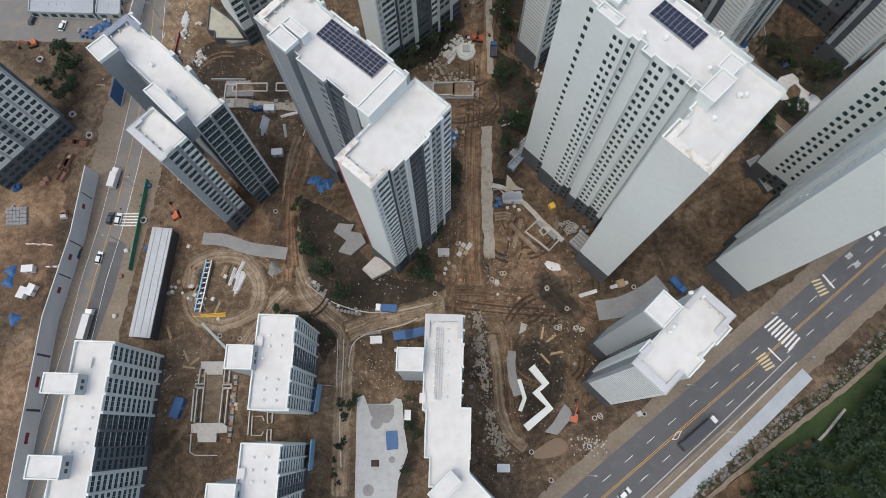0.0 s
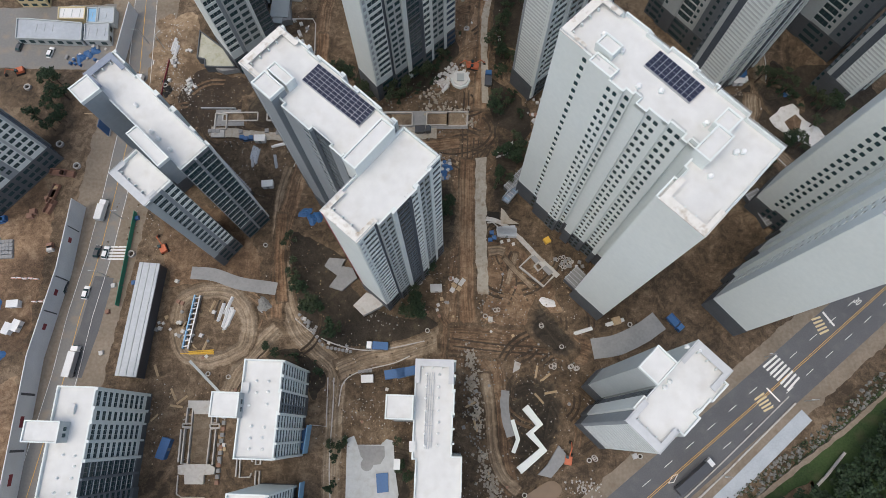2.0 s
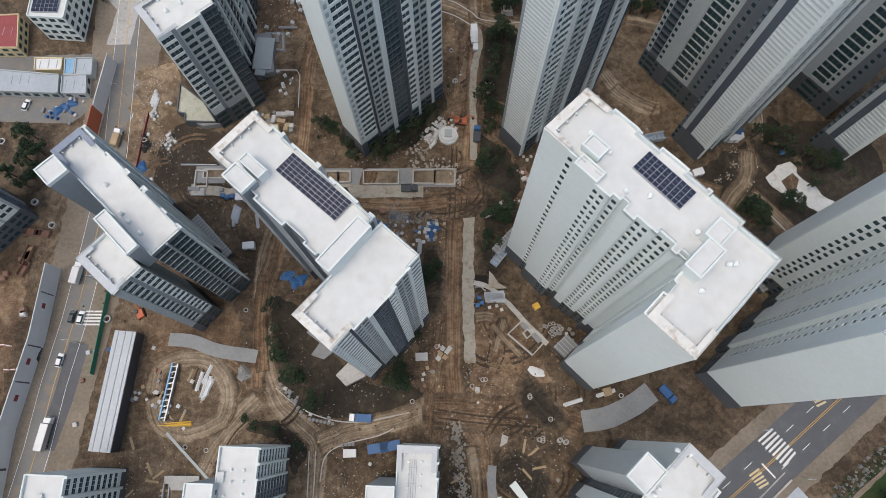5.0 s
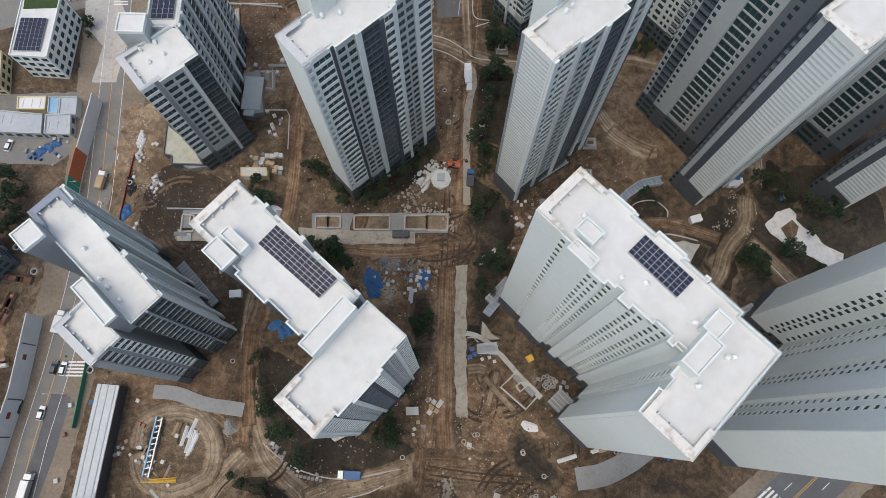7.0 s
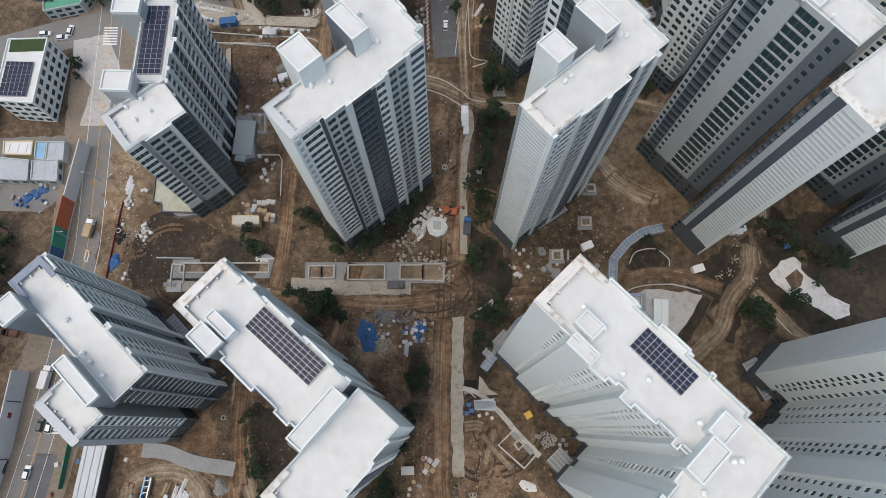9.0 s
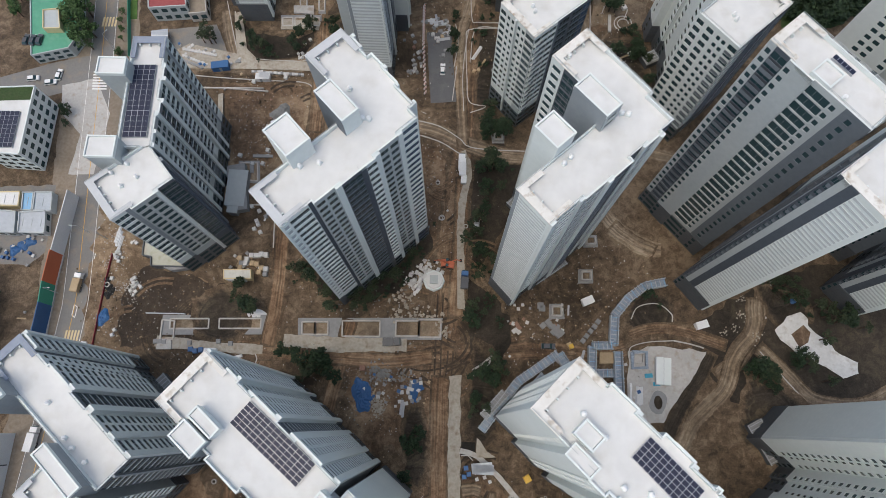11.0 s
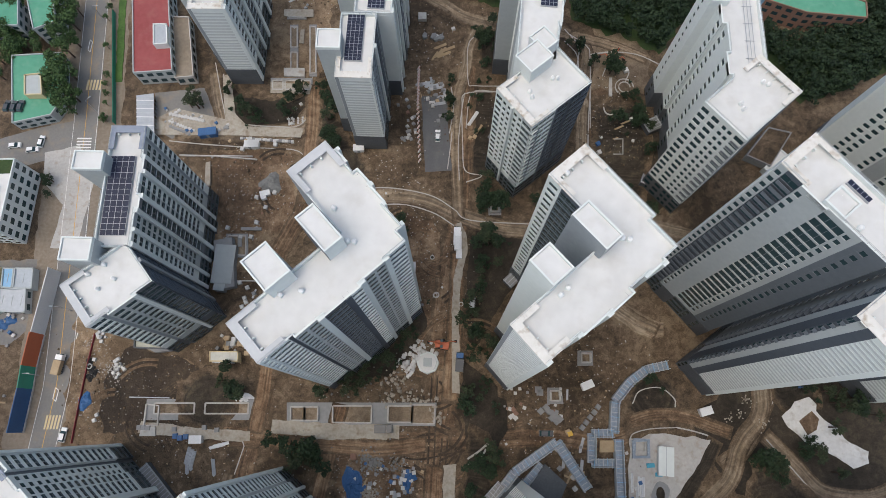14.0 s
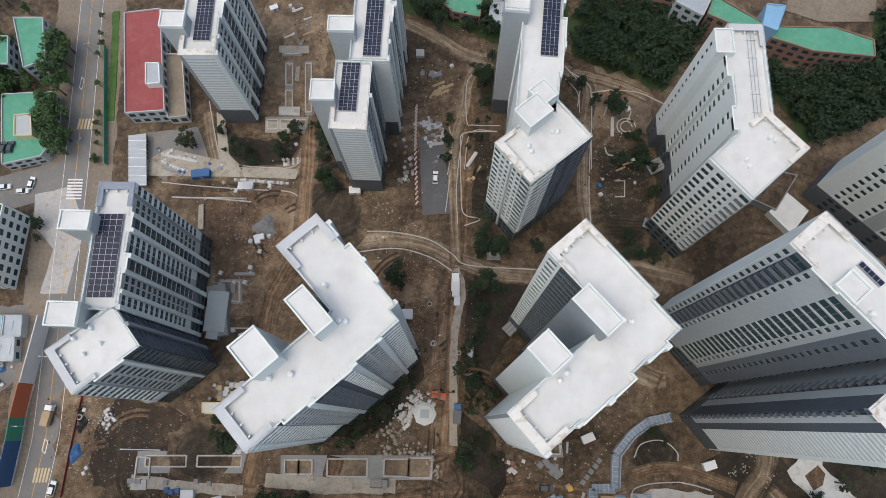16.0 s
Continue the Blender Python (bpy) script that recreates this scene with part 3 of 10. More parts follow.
# ---- ground ----
def soil(name, a, b, c, under=None):
    """Earth in three tones, mixed at four sizes from clods to broad stains; a track wears out into the earth under it at its edges."""
    m, n, l, p = nodes_of(name)
    geo = n.new("ShaderNodeNewGeometry")
    total = None
    for scale, weight, detail in ((0.02, 1.0, 3), (0.09, 1.1, 4), (0.5, 1.2, 5), (2.6, 0.8, 3)):
        q = n.new("ShaderNodeTexNoise")
        q.inputs["Scale"].default_value, q.inputs["Detail"].default_value, q.inputs["Distortion"].default_value = scale, detail, 0.6
        q.inputs["Roughness"].default_value = 0.62
        l.new(geo.outputs["Position"], q.inputs["Vector"])
        k = n.new("ShaderNodeMath")
        k.operation = 'MULTIPLY_ADD'
        k.inputs[1].default_value = weight
        l.new(q.outputs["Fac"], k.inputs[0])
        if total is None:
            k.inputs[2].default_value = 0
        else:
            l.new(total, k.inputs[2])
        total = k.outputs[0]
    # winding tyre marks in parts of the ground: level lines of a smooth field
    field = n.new("ShaderNodeTexNoise")
    field.inputs["Scale"].default_value, field.inputs["Detail"].default_value = 0.022, 0.6
    l.new(geo.outputs["Position"], field.inputs["Vector"])
    spot = n.new("ShaderNodeSeparateXYZ")
    l.new(geo.outputs["Position"], spot.inputs[0])
    lines = n.new("ShaderNodeCombineXYZ")
    for k, (src, f) in enumerate(((field.outputs["Fac"], 46.0), (spot.outputs[0], 0.03), (spot.outputs[1], 0.03))):
        mu = n.new("ShaderNodeMath")
        mu.operation = 'MULTIPLY'
        mu.inputs[1].default_value = f
        l.new(src, mu.inputs[0])
        l.new(mu.outputs[0], lines.inputs[k])
    streak = n.new("ShaderNodeTexNoise")
    streak.inputs["Scale"].default_value, streak.inputs["Detail"].default_value = 1.0, 2.0
    l.new(lines.outputs[0], streak.inputs["Vector"])
    wave = n.new("ShaderNodeMath")
    wave.operation = 'SUBTRACT'
    wave.inputs[1].default_value = 0.5
    l.new(streak.outputs["Fac"], wave.inputs[0])
    where = n.new("ShaderNodeTexNoise")
    where.inputs["Scale"].default_value, where.inputs["Detail"].default_value = 0.045, 4
    l.new(geo.outputs["Position"], where.inputs["Vector"])
    amt = n.new("ShaderNodeMapRange")
    amt.inputs["From Min"].default_value, amt.inputs["From Max"].default_value = 0.38, 0.6
    amt.inputs["To Max"].default_value = 0.8
    l.new(where.outputs["Fac"], amt.inputs["Value"])
    mk = n.new("ShaderNodeMath")
    mk.operation = 'MULTIPLY_ADD'
    l.new(wave.outputs[0], mk.inputs[0])
    l.new(amt.outputs[0], mk.inputs[1])
    l.new(total, mk.inputs[2])
    total = mk.outputs[0]
    ramp = n.new("ShaderNodeValToRGB")
    mr = n.new("ShaderNodeMapRange")
    mr.inputs["From Min"].default_value, mr.inputs["From Max"].default_value = 1.62, 2.48
    l.new(total, mr.inputs["Value"])
    l.new(mr.outputs[0], ramp.inputs[0])
    e = ramp.color_ramp.elements
    e[0].position, e[0].color = 0.15, (*a, 1)
    e[1].position, e[1].color = 0.95, (*c, 1)
    mid = e.new(0.55)
    mid.color = (*b, 1)
    out = ramp.outputs[0]
    if under:
        # tyre lanes, broken up by noise
        lane = n.new("ShaderNodeAttribute")
        lane.attribute_name = "across"
        here = n.new("ShaderNodeSeparateXYZ")
        l.new(geo.outputs["Position"], here.inputs[0])
        where2 = n.new("ShaderNodeCombineXYZ")
        for k, (src, f) in enumerate(((lane.outputs["Fac"], 1.5), (here.outputs[0], 0.045), (here.outputs[1], 0.045))):
            mu = n.new("ShaderNodeMath")
            mu.operation = 'MULTIPLY'
            mu.inputs[1].default_value = f
            l.new(src, mu.inputs[0])
            l.new(mu.outputs[0], where2.inputs[k])
        sn = n.new("ShaderNodeTexNoise")
        sn.inputs["Scale"].default_value, sn.inputs["Detail"].default_value = 1.0, 2.5
        l.new(where2.outputs[0], sn.inputs["Vector"])
        dk = n.new("ShaderNodeMapRange")
        dk.inputs["From Min"].default_value, dk.inputs["From Max"].default_value = 0.38, 0.62
        dk.inputs["To Min"].default_value, dk.inputs["To Max"].default_value = 1.22, 0.62
        l.new(sn.outputs[0], dk.inputs["Value"])
        hs = n.new("ShaderNodeHueSaturation")
        l.new(dk.outputs[0], hs.inputs["Value"])
        l.new(out, hs.inputs["Color"])
        low = n.new("ShaderNodeValToRGB")
        l.new(mr.outputs[0], low.inputs[0])
        g = low.color_ramp.elements
        g[0].position, g[0].color = 0.15, (*under[0], 1)
        g[1].position, g[1].color = 0.95, (*under[2], 1)
        g.new(0.55).color = (*under[1], 1)
        fade = n.new("ShaderNodeAttribute")
        fade.attribute_name = "fade"
        brk = n.new("ShaderNodeTexNoise")
        brk.inputs["Scale"].default_value, brk.inputs["Detail"].default_value = 0.7, 5
        l.new(geo.outputs["Position"], brk.inputs["Vector"])
        sm = n.new("ShaderNodeMath")
        sm.operation = 'ADD'
        l.new(fade.outputs["Fac"], sm.inputs[0])
        l.new(brk.outputs["Fac"], sm.inputs[1])
        edge = n.new("ShaderNodeMapRange")
        edge.inputs["From Min"].default_value, edge.inputs["From Max"].default_value = 0.78, 1.22
        l.new(sm.outputs[0], edge.inputs["Value"])
        mx = n.new("ShaderNodeMix")
        mx.data_type = 'RGBA'
        l.new(edge.outputs[0], mx.inputs[0])
        l.new(hs.outputs[0], mx.inputs[6])
        l.new(low.outputs[0], mx.inputs[7])
        out = mx.outputs[2]
    l.new(out, p.inputs["Base Color"])
    p.inputs["Roughness"].default_value = 0.95
    bp = n.new("ShaderNodeBump")
    bp.inputs["Strength"].default_value, bp.inputs["Distance"].default_value = 0.6, 0.5
    l.new(total, bp.inputs["Height"])
    l.new(bp.outputs[0], p.inputs["Normal"])
    return m


EARTH_TONES = ((0.044, 0.031, 0.019), (0.113, 0.080, 0.051), (0.225, 0.166, 0.111))
EARTH = soil("bare_earth", *EARTH_TONES)
TRACK = soil("worn_dirt_track", (0.155, 0.114, 0.076), (0.25, 0.192, 0.134), (0.37, 0.30, 0.222), EARTH_TONES)
RUST = soil("clay_haul_track", (0.085, 0.053, 0.032), (0.18, 0.118, 0.072), (0.30, 0.215, 0.142), EARTH_TONES)
RUT = soil("pressed_rut", (0.035, 0.025, 0.017), (0.058, 0.042, 0.029), (0.10, 0.075, 0.052), EARTH_TONES)
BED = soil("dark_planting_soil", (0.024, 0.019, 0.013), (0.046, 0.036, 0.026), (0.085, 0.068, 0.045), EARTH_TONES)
# near-black tone that stands for the shade inside an open shaft
SHAFT_SHADE = soil("painted_shaft_shade", (0.012, 0.010, 0.008), (0.022, 0.018, 0.014), (0.05, 0.04, 0.03))
RUST_BARE = soil("bare_clay", (0.085, 0.053, 0.032), (0.15, 0.10, 0.065), (0.24, 0.175, 0.115))
FADING = (TRACK, RUST, RUT, BED)
ASPHALT = surface("asphalt", (0.085, 0.088, 0.095), (0.125, 0.13, 0.14), 0.85, 2.5, 0.08, 0.05, 0, (0.16, 0.155, 0.15), 0.4)
OLDROAD = surface("dusty_road", (0.155, 0.153, 0.15), (0.225, 0.22, 0.21), 0.9, 1.5, 0.06, 0.05, 0, (0.27, 0.22, 0.165), 0.8)
DUST = surface("dusty_verge", (0.15, 0.122, 0.092), (0.28, 0.235, 0.185), 0.95, 1.0, 0.1, 0.2, 0, (0.16, 0.12, 0.085), 0.8)
SANDY = surface("dusty_concrete", (0.27, 0.24, 0.195), (0.44, 0.41, 0.355), 0.9, 1.4, 0.14, 0.15, 0, (0.20, 0.145, 0.095), 0.85)
CONC = surface("site_concrete", (0.36, 0.35, 0.335), (0.50, 0.49, 0.47), 0.85, 1.2, 0.12, 0.1, 0, (0.28, 0.22, 0.165), 0.7)
GREYCONC = surface("fresh_grey_concrete", (0.20, 0.205, 0.21), (0.29, 0.295, 0.30), 0.85, 1.2, 0.12, 0.1)
PAVER = surface("blue_grey_paver", (0.33, 0.37, 0.41), (0.45, 0.49, 0.53), 0.8, 2.0, 0.2, 0.1)
GRASS = surface("rough_grass", (0.015, 0.036, 0.010), (0.052, 0.088, 0.027), 0.95, 1.6, 0.06, 0.6, 0, (0.075, 0.062, 0.035), 0.6)
PAINT = shade("road_paint", (0.72, 0.72, 0.70), 0.7)
YELLOW = shade("yellow_road_paint", (0.60, 0.36, 0.10), 0.7)
CREAM = shade("cream_road_paint", (0.60, 0.50, 0.30), 0.7)
PAVE_GREY = surface("blue_grey_screed", (0.36, 0.385, 0.40), (0.47, 0.495, 0.51), 0.85, 1.2, 0.12, 0.1, 0, (0.30, 0.29, 0.27), 0.5)
WHITE_PAVE = surface("white_paving", (0.52, 0.52, 0.51), (0.70, 0.70, 0.69), 0.85, 1.2, 0.12, 0.1, 0, (0.30, 0.26, 0.21), 0.7)
MOSSY = surface("mossy_roof_screed", (0.36, 0.36, 0.29), (0.50, 0.50, 0.43), 0.9, 0.8, 0.12, 0, 0, (0.24, 0.25, 0.14), 0.7)
PAPER_ROOF = surface("pale_sheet_roof", (0.50, 0.50, 0.46), (0.62, 0.62, 0.58), 0.6, 1.0, 0.15, 0, 0, (0.36, 0.34, 0.27), 0.5)
MUD = surface("wet_mud", (0.13, 0.085, 0.05), (0.17, 0.115, 0.07), 0.35, 0.5, 0.1)

acc = Acc()
acc.quad([(-3000, -3000, 0), (3000, -3000, 0), (3000, 3000, 0), (-3000, 3000, 0)])
solid("ground", acc, EARTH, "churned brown earth of a building site", "ground", kind="structure")


def smooth(pts, n=6):
    """Catmull-Rom through the points."""
    p = [Vector((*q, 0)) for q in pts]
    p = [p[0] * 2 - p[1]] + p + [p[-1] * 2 - p[-2]]
    out = []
    for i in range(1, len(p) - 2):
        for k in range(n):
            t = k / n
            out.append(0.5 * ((2 * p[i]) + (p[i + 1] - p[i - 1]) * t + (2 * p[i - 1] - 5 * p[i] + 4 * p[i + 1] - p[i + 2]) * t * t + (3 * p[i] - p[i - 1] - 3 * p[i + 1] + p[i + 2]) * t ** 3))
    out.append(p[-2])
    return [(v.x, v.y) for v in out]


def offsets(line, d):
    out = []
    for i, p in enumerate(line):
        a, b = line[max(0, i - 1)], line[min(len(line) - 1, i + 1)]
        dx, dy = b[0] - a[0], b[1] - a[1]
        k = math.hypot(dx, dy) or 1
        out.append((p[0] - dy / k * d, p[1] + dx / k * d))
    return out


LAYER = [0]


def level(z, thick):
    """Each sheet lies a little above the one before it."""
    LAYER[0] += 1
    return 0.01 + 0.0015 * LAYER[0] + thick


def wear(ob, fades, sides):
    """Notes on each corner how far the surface has worn out, and its place across a track."""
    for key, values in (("fade", fades), ("across", sides)):
        at = ob.data.attributes.new(key, 'FLOAT', 'POINT')
        at.data.foreach_set("value", values)


def strip(name, pts, width, mat, z, label, category, rough=0.0, curve=True, kind="structure", thick=0.0):
    """A flat band along a line; rough: how ragged its edges are, in metres."""
    line = smooth(pts) if curve else pts
    z = level(z, thick) if z < 1 else z
    soft = mat in FADING and not thick
    if soft:
        width *= 1.25
        rough *= .5
    if rough:
        fine = []
        for a, b in zip(line, line[1:]):
            m = max(1, int(math.hypot(b[0] - a[0], b[1] - a[1]) / 1.2))
            fine += [(a[0] + (b[0] - a[0]) * k / m, a[1] + (b[1] - a[1]) * k / m) for k in range(m)]
        line = fine + [line[-1]]
    edges = []
    for s in (-1, 1):
        e = offsets(line, s * width / 2)
        if rough:
            e = [(x + noise.noise((x * .35, y * .35, s)) * rough + noise.noise((x * 1.3, y * 1.3, s)) * rough * .5, y + noise.noise((x * .35, y * .35, s + 9)) * rough) for x, y in e]
        edges.append(e)
    acc = Acc()
    n = len(line)
    if soft:
        rows = (-1, -.55, 0, .55, 1)
        fades, sides = [], []
        for r in rows:
            acc.v += [(a[0] + (b[0] - a[0]) * (r + 1) / 2, a[1] + (b[1] - a[1]) * (r + 1) / 2, z) for a, b in zip(*edges)]
            fades += [1.0 if abs(r) == 1 else 0.0] * n
            sides += [r * width / 2] * n
        for r in range(4):
            acc.f += [(r * n + i, r * n + i + 1, r * n + n + i + 1, r * n + n + i) for i in range(n - 1)]
            for c in (0, n - 1):
                fades[r * n + c] = 1.0
        acc.m = [0] * len(acc.f)
        ob = solid(name, acc, mat, label, category, kind=kind)
        wear(ob, fades, sides)
        return ob
    acc.v = [(*p, z) for p in edges[0]] + [(*p, z) for p in edges[1]]
    acc.f = [(i, i + 1, n + i + 1, n + i) for i in range(n - 1)]
    if thick:
        acc.v += [(*p, z - thick) for p in edges[0]] + [(*p, z - thick) for p in edges[1]]
        acc.f += [(i + 1, i, 2 * n + i, 2 * n + i + 1) for i in range(n - 1)] + [(n + i, n + i + 1, 3 * n + i + 1, 3 * n + i) for i in range(n - 1)]
    acc.m = [0] * len(acc.f)
    return solid(name, acc, mat, label, category, kind=kind)


def patch(name, pts, mat, z, label, category, kind="structure", rough=0.0, thick=0.0, curve=False):
    """A flat area with the given outline."""
    line = smooth(list(pts) + [pts[0]])[:-1] if curve else list(pts)
    z = level(z, thick)
    if rough:
        fine = []
        for a, b in zip(line, line[1:] + line[:1]):
            m = max(1, int(math.hypot(b[0] - a[0], b[1] - a[1]) / 1.2))
            fine += [(a[0] + (b[0] - a[0]) * k / m, a[1] + (b[1] - a[1]) * k / m) for k in range(m)]
        line = [(x + noise.noise((x * .3, y * .3, 2)) * rough, y + noise.noise((x * .3, y * .3, 7)) * rough) for x, y in fine]
    area = sum(a[0] * b[1] - b[0] * a[1] for a, b in zip(line, line[1:] + line[:1]))
    if area < 0:
        line = line[::-1]
    n = len(line)
    acc = Acc()
    c = (sum(p[0] for p in line) / n, sum(p[1] for p in line) / n)
    star = all((a[0] - c[0]) * (b[1] - c[1]) - (b[0] - c[0]) * (a[1] - c[1]) > 0.02 for a, b in zip(line, line[1:] + line[:1]))
    if mat in FADING and not thick and star:
        acc.v = [(c[0] + (p[0] - c[0]) * 1.12, c[1] + (p[1] - c[1]) * 1.12, z) for p in line] + [(c[0] + (p[0] - c[0]) * .62, c[1] + (p[1] - c[1]) * .62, z) for p in line]
        acc.f = [(i, (i + 1) % n, n + (i + 1) % n, n + i) for i in range(n)] + [tuple(range(n, 2 * n))]
        acc.m = [0] * len(acc.f)
        ob = solid(name, acc, mat, label, category, kind=kind)
        wear(ob, [1.0] * n + [0.0] * n, [math.hypot(p[0] - c[0], p[1] - c[1]) for p in line] + [math.hypot(p[0] - c[0], p[1] - c[1]) * .62 for p in line])
        return ob
    acc.v = [(*p, z) for p in line]
    acc.f = [tuple(range(n))]
    if thick:
        acc.v += [(*p, z - thick) for p in line]
        acc.f += [((i + 1) % n, i, n + i, n + (i + 1) % n) for i in range(n)]
    acc.m = [0] * len(acc.f)
    return solid(name, acc, mat, label, category, kind=kind)


def kerb(pts, width=0.35, height=0.22, mat=None, name="kerb", label="pale concrete kerb beside the track", curve=True, kind="structure", category="kerb"):
    line = smooth(pts) if curve else pts
    a, b = offsets(line, -width / 2), offsets(line, width / 2)
    acc = Acc()
    for i in range(len(line) - 1):
        acc.hexa([(*a[i], 0), (*a[i + 1], 0), (*b[i + 1], 0), (*b[i], 0), (*a[i], height), (*a[i + 1], height), (*b[i + 1], height), (*b[i], height)])
    return solid(name, acc, mat or CONC, label, category, kind=kind)


# road beside the hillside
R_L = [(38.5, -15.8), (71.9, 11.4), (103.8, 37.9), (135.1, 63.2)]
R_R = [(53.0, -18.6), (84.7, 6.6), (108.1, 24.5), (141.2, 52.1)]


def ends(line, a, b):
    """The line drawn out straight by a and b metres at its two ends."""
    p, q = line[0], line[1]
    k = math.hypot(p[0] - q[0], p[1] - q[1])
    s, t = line[-1], line[-2]
    m = math.hypot(s[0] - t[0], s[1] - t[1])
    return [(p[0] + (p[0] - q[0]) / k * a, p[1] + (p[1] - q[1]) / k * a)] + list(line) + [(s[0] + (s[0] - t[0]) / m * b, s[1] + (s[1] - t[1]) / m * b)]


ROAD = ends([((a[0] + b[0]) / 2, (a[1] + b[1]) / 2) for a, b in zip(R_L, R_R)], 70, 110)
ROAD_W = 15.0
strip("verge_south", ROAD, ROAD_W + 9, DUST, 0.02, "dusty verge along the road", "verge", 0.8)
strip("road_east", ROAD, ROAD_W, ASPHALT, 0.05, "grey asphalt road with four marked lanes", "road")
road_line = smooth(ROAD, 40)


def along(line, start, step, size, d, width, mat, name, label, z=0.11, kind="structure", stop=1e9):
    """Painted dashes along a line, all in one mesh."""
    acc = Acc()
    line = offsets(line, d)
    pos, nxt, i = 0.0, start, 0
    pts = [Vector((*p, 0)) for p in line]
    cum = [0.0]
    for a, b in zip(pts, pts[1:]):
        cum.append(cum[-1] + (b - a).length)

    def at(s):
        j = min(max(0, int(np.searchsorted(cum, s)) - 1), len(pts) - 2)
        t = (s - cum[j]) / max(1e-6, cum[j + 1] - cum[j])
        v = pts[j].lerp(pts[j + 1], t)
        dr = (pts[j + 1] - pts[j]).normalized()
        return v, Vector((-dr.y, dr.x, 0))
    s = start
    while s + size < min(cum[-1], stop):
        cuts = max(1, int(size / 4))
        for c in range(cuts):
            a, na = at(s + size * c / cuts)
            b, nb = at(s + size * (c + 1) / cuts)
            q = [a - na * width / 2, b - nb * width / 2, b + nb * width / 2, a + na * width / 2]
            acc.quad([(v.x, v.y, z) for v in q])
        s += step
    return solid(name, acc, mat, label, "road marking", kind=kind)


along(road_line, 0, 3.99, 4.0, 0.25, 0.16, YELLOW, "centre_line", "double yellow centre line on asphalt")
along(road_line, 0, 3.99, 4.0, -0.25, 0.16, YELLOW, "centre_line", "double yellow centre line on asphalt")
for d in (-3.4, 3.4):
    along(road_line, 2, 8.9, 3.2, d, 0.18, PAINT, "lane_line", "white dashed lane line on asphalt")


def painted(pts, mat, name, label, z=0.115):
    """A painted four-cornered mark."""
    acc = Acc()
    acc.quad([(*p, z) for p in pts])
    return solid(name, acc, mat, label, "road marking", kind="structure")


def bars_between(a0, a1, b0, b1, n, fill, mat, name, label):
    """n painted bars that run from line a to line b."""
    for i in range(n):
        f, g = (i + 0.5 - fill / 2) / n, (i + 0.5 + fill / 2) / n
        q = [tuple(p[k] + (r[k] - p[k]) * h for k in (0, 1)) for p, r, h in ((a0, a1, f), (a0, a1, g), (b0, b1, g), (b0, b1, f))]
        painted(q, mat, name, label)


cw = [(99.4, 35.1), (106.9, 27.1), (104.1, 38.8), (111.0, 31.3)]
bars_between(cw[0], cw[1], cw[2], cw[3], 8, 0.5, PAINT, "crossing_bar", "white zebra crossing bar on asphalt")
cw = [(101.9, 32.2), (106.9, 27.0), (99.4, 35.1), (101.9, 32.2)]
hump = [(95.7, 25.0), (98.7, 20.8), (98.9, 27.2), (101.7, 22.3)]
bars_between(hump[0], hump[1], hump[2], hump[3], 5, 0.55, CREAM, "hump_bar", "cream speed hump bar on asphalt")
hump = [(116.6, 50.4), (119.0, 44.8), (119.6, 51.4), (122.1, 46.3)]
bars_between(hump[0], hump[1], hump[2], hump[3], 5, 0.55, CREAM, "hump_bar", "cream speed hump bar on asphalt")
st = [(99.9, 28.1), (103.5, 24.1), (103.9, 24.4), (100.3, 28.4)]
painted(st, PAINT, "stop_line", "white stop line on asphalt")
st = [(120.5, 52.3), (123.5, 47.9), (124.1, 48.2), (121.1, 52.7)]
painted(st, PAINT, "stop_line", "white stop line on asphalt")
dia = [(67.8, -0.2), (69.2, 1.9), (70.8, 2.5), (69.4, 0.1)]
for p, q in zip(dia, dia[1:] + dia[:1]):
    strip("diamond_mark", [p, q], 0.22, PAINT, 0.066, "white diamond road mark", "road marking", curve=False)

# the far side of the road: path, rockery, slope
PATHB = ends([(69.4, -16.1), (88.3, 0.0), (108.4, 17.8)], 60, 4)
strip("pavement_east", PATHB, 4.2, PAVER, 0.09, "blue-grey block paved path beside the road", "pavement", curve=False, thick=0.09)
kerb(offsets(PATHB, 4.6), 0.5, 0.5, CONC, "low_wall", "low concrete wall beside the paved path", False)
kerb(offsets(PATHB, 7.2), 0.35, 0.3, CONC, "kerb", "pale concrete kerb beside the road", False)
HEDGE = ends([(74.9, -15.6), (89.3, -3.2), (115.2, 15.3), (137.9, 33.3)], 60, 120)
slope_in = offsets(HEDGE, -2.0)
slope_out = offsets(HEDGE, -260.0)
acc = Acc()
rows_n = 26
for i, (a, b) in enumerate(zip(slope_in, slope_out)):
    for k in range(rows_n):
        f = (k / (rows_n - 1)) ** 1.6
        x, y = a[0] + (b[0] - a[0]) * f, a[1] + (b[1] - a[1]) * f
        acc.v.append((x, y, 0.06 + 14 * f ** 0.8 + noise.noise((x * .05, y * .05, 0)) * 1.5 * min(1, f * 8)))
for i in range(len(slope_in) - 1):
    for k in range(rows_n - 1):
        j = i * rows_n + k
        acc.f.append((j, j + 1, j + rows_n + 1, j + rows_n))
acc.m = [0] * len(acc.f)
solid("slope", acc, GRASS, "rough green grass slope beside the road", "slope", kind="structure")
FOOT = ends([(82.4, -12.2), (101.7, 2.1), (119.4, 14.5), (137.0, 28.1)], 50, 60)
strip("footpath", FOOT, 1.4, DUST, 1.1, "pale worn footpath on the grass slope", "footpath", 0.4, thick=1.0)

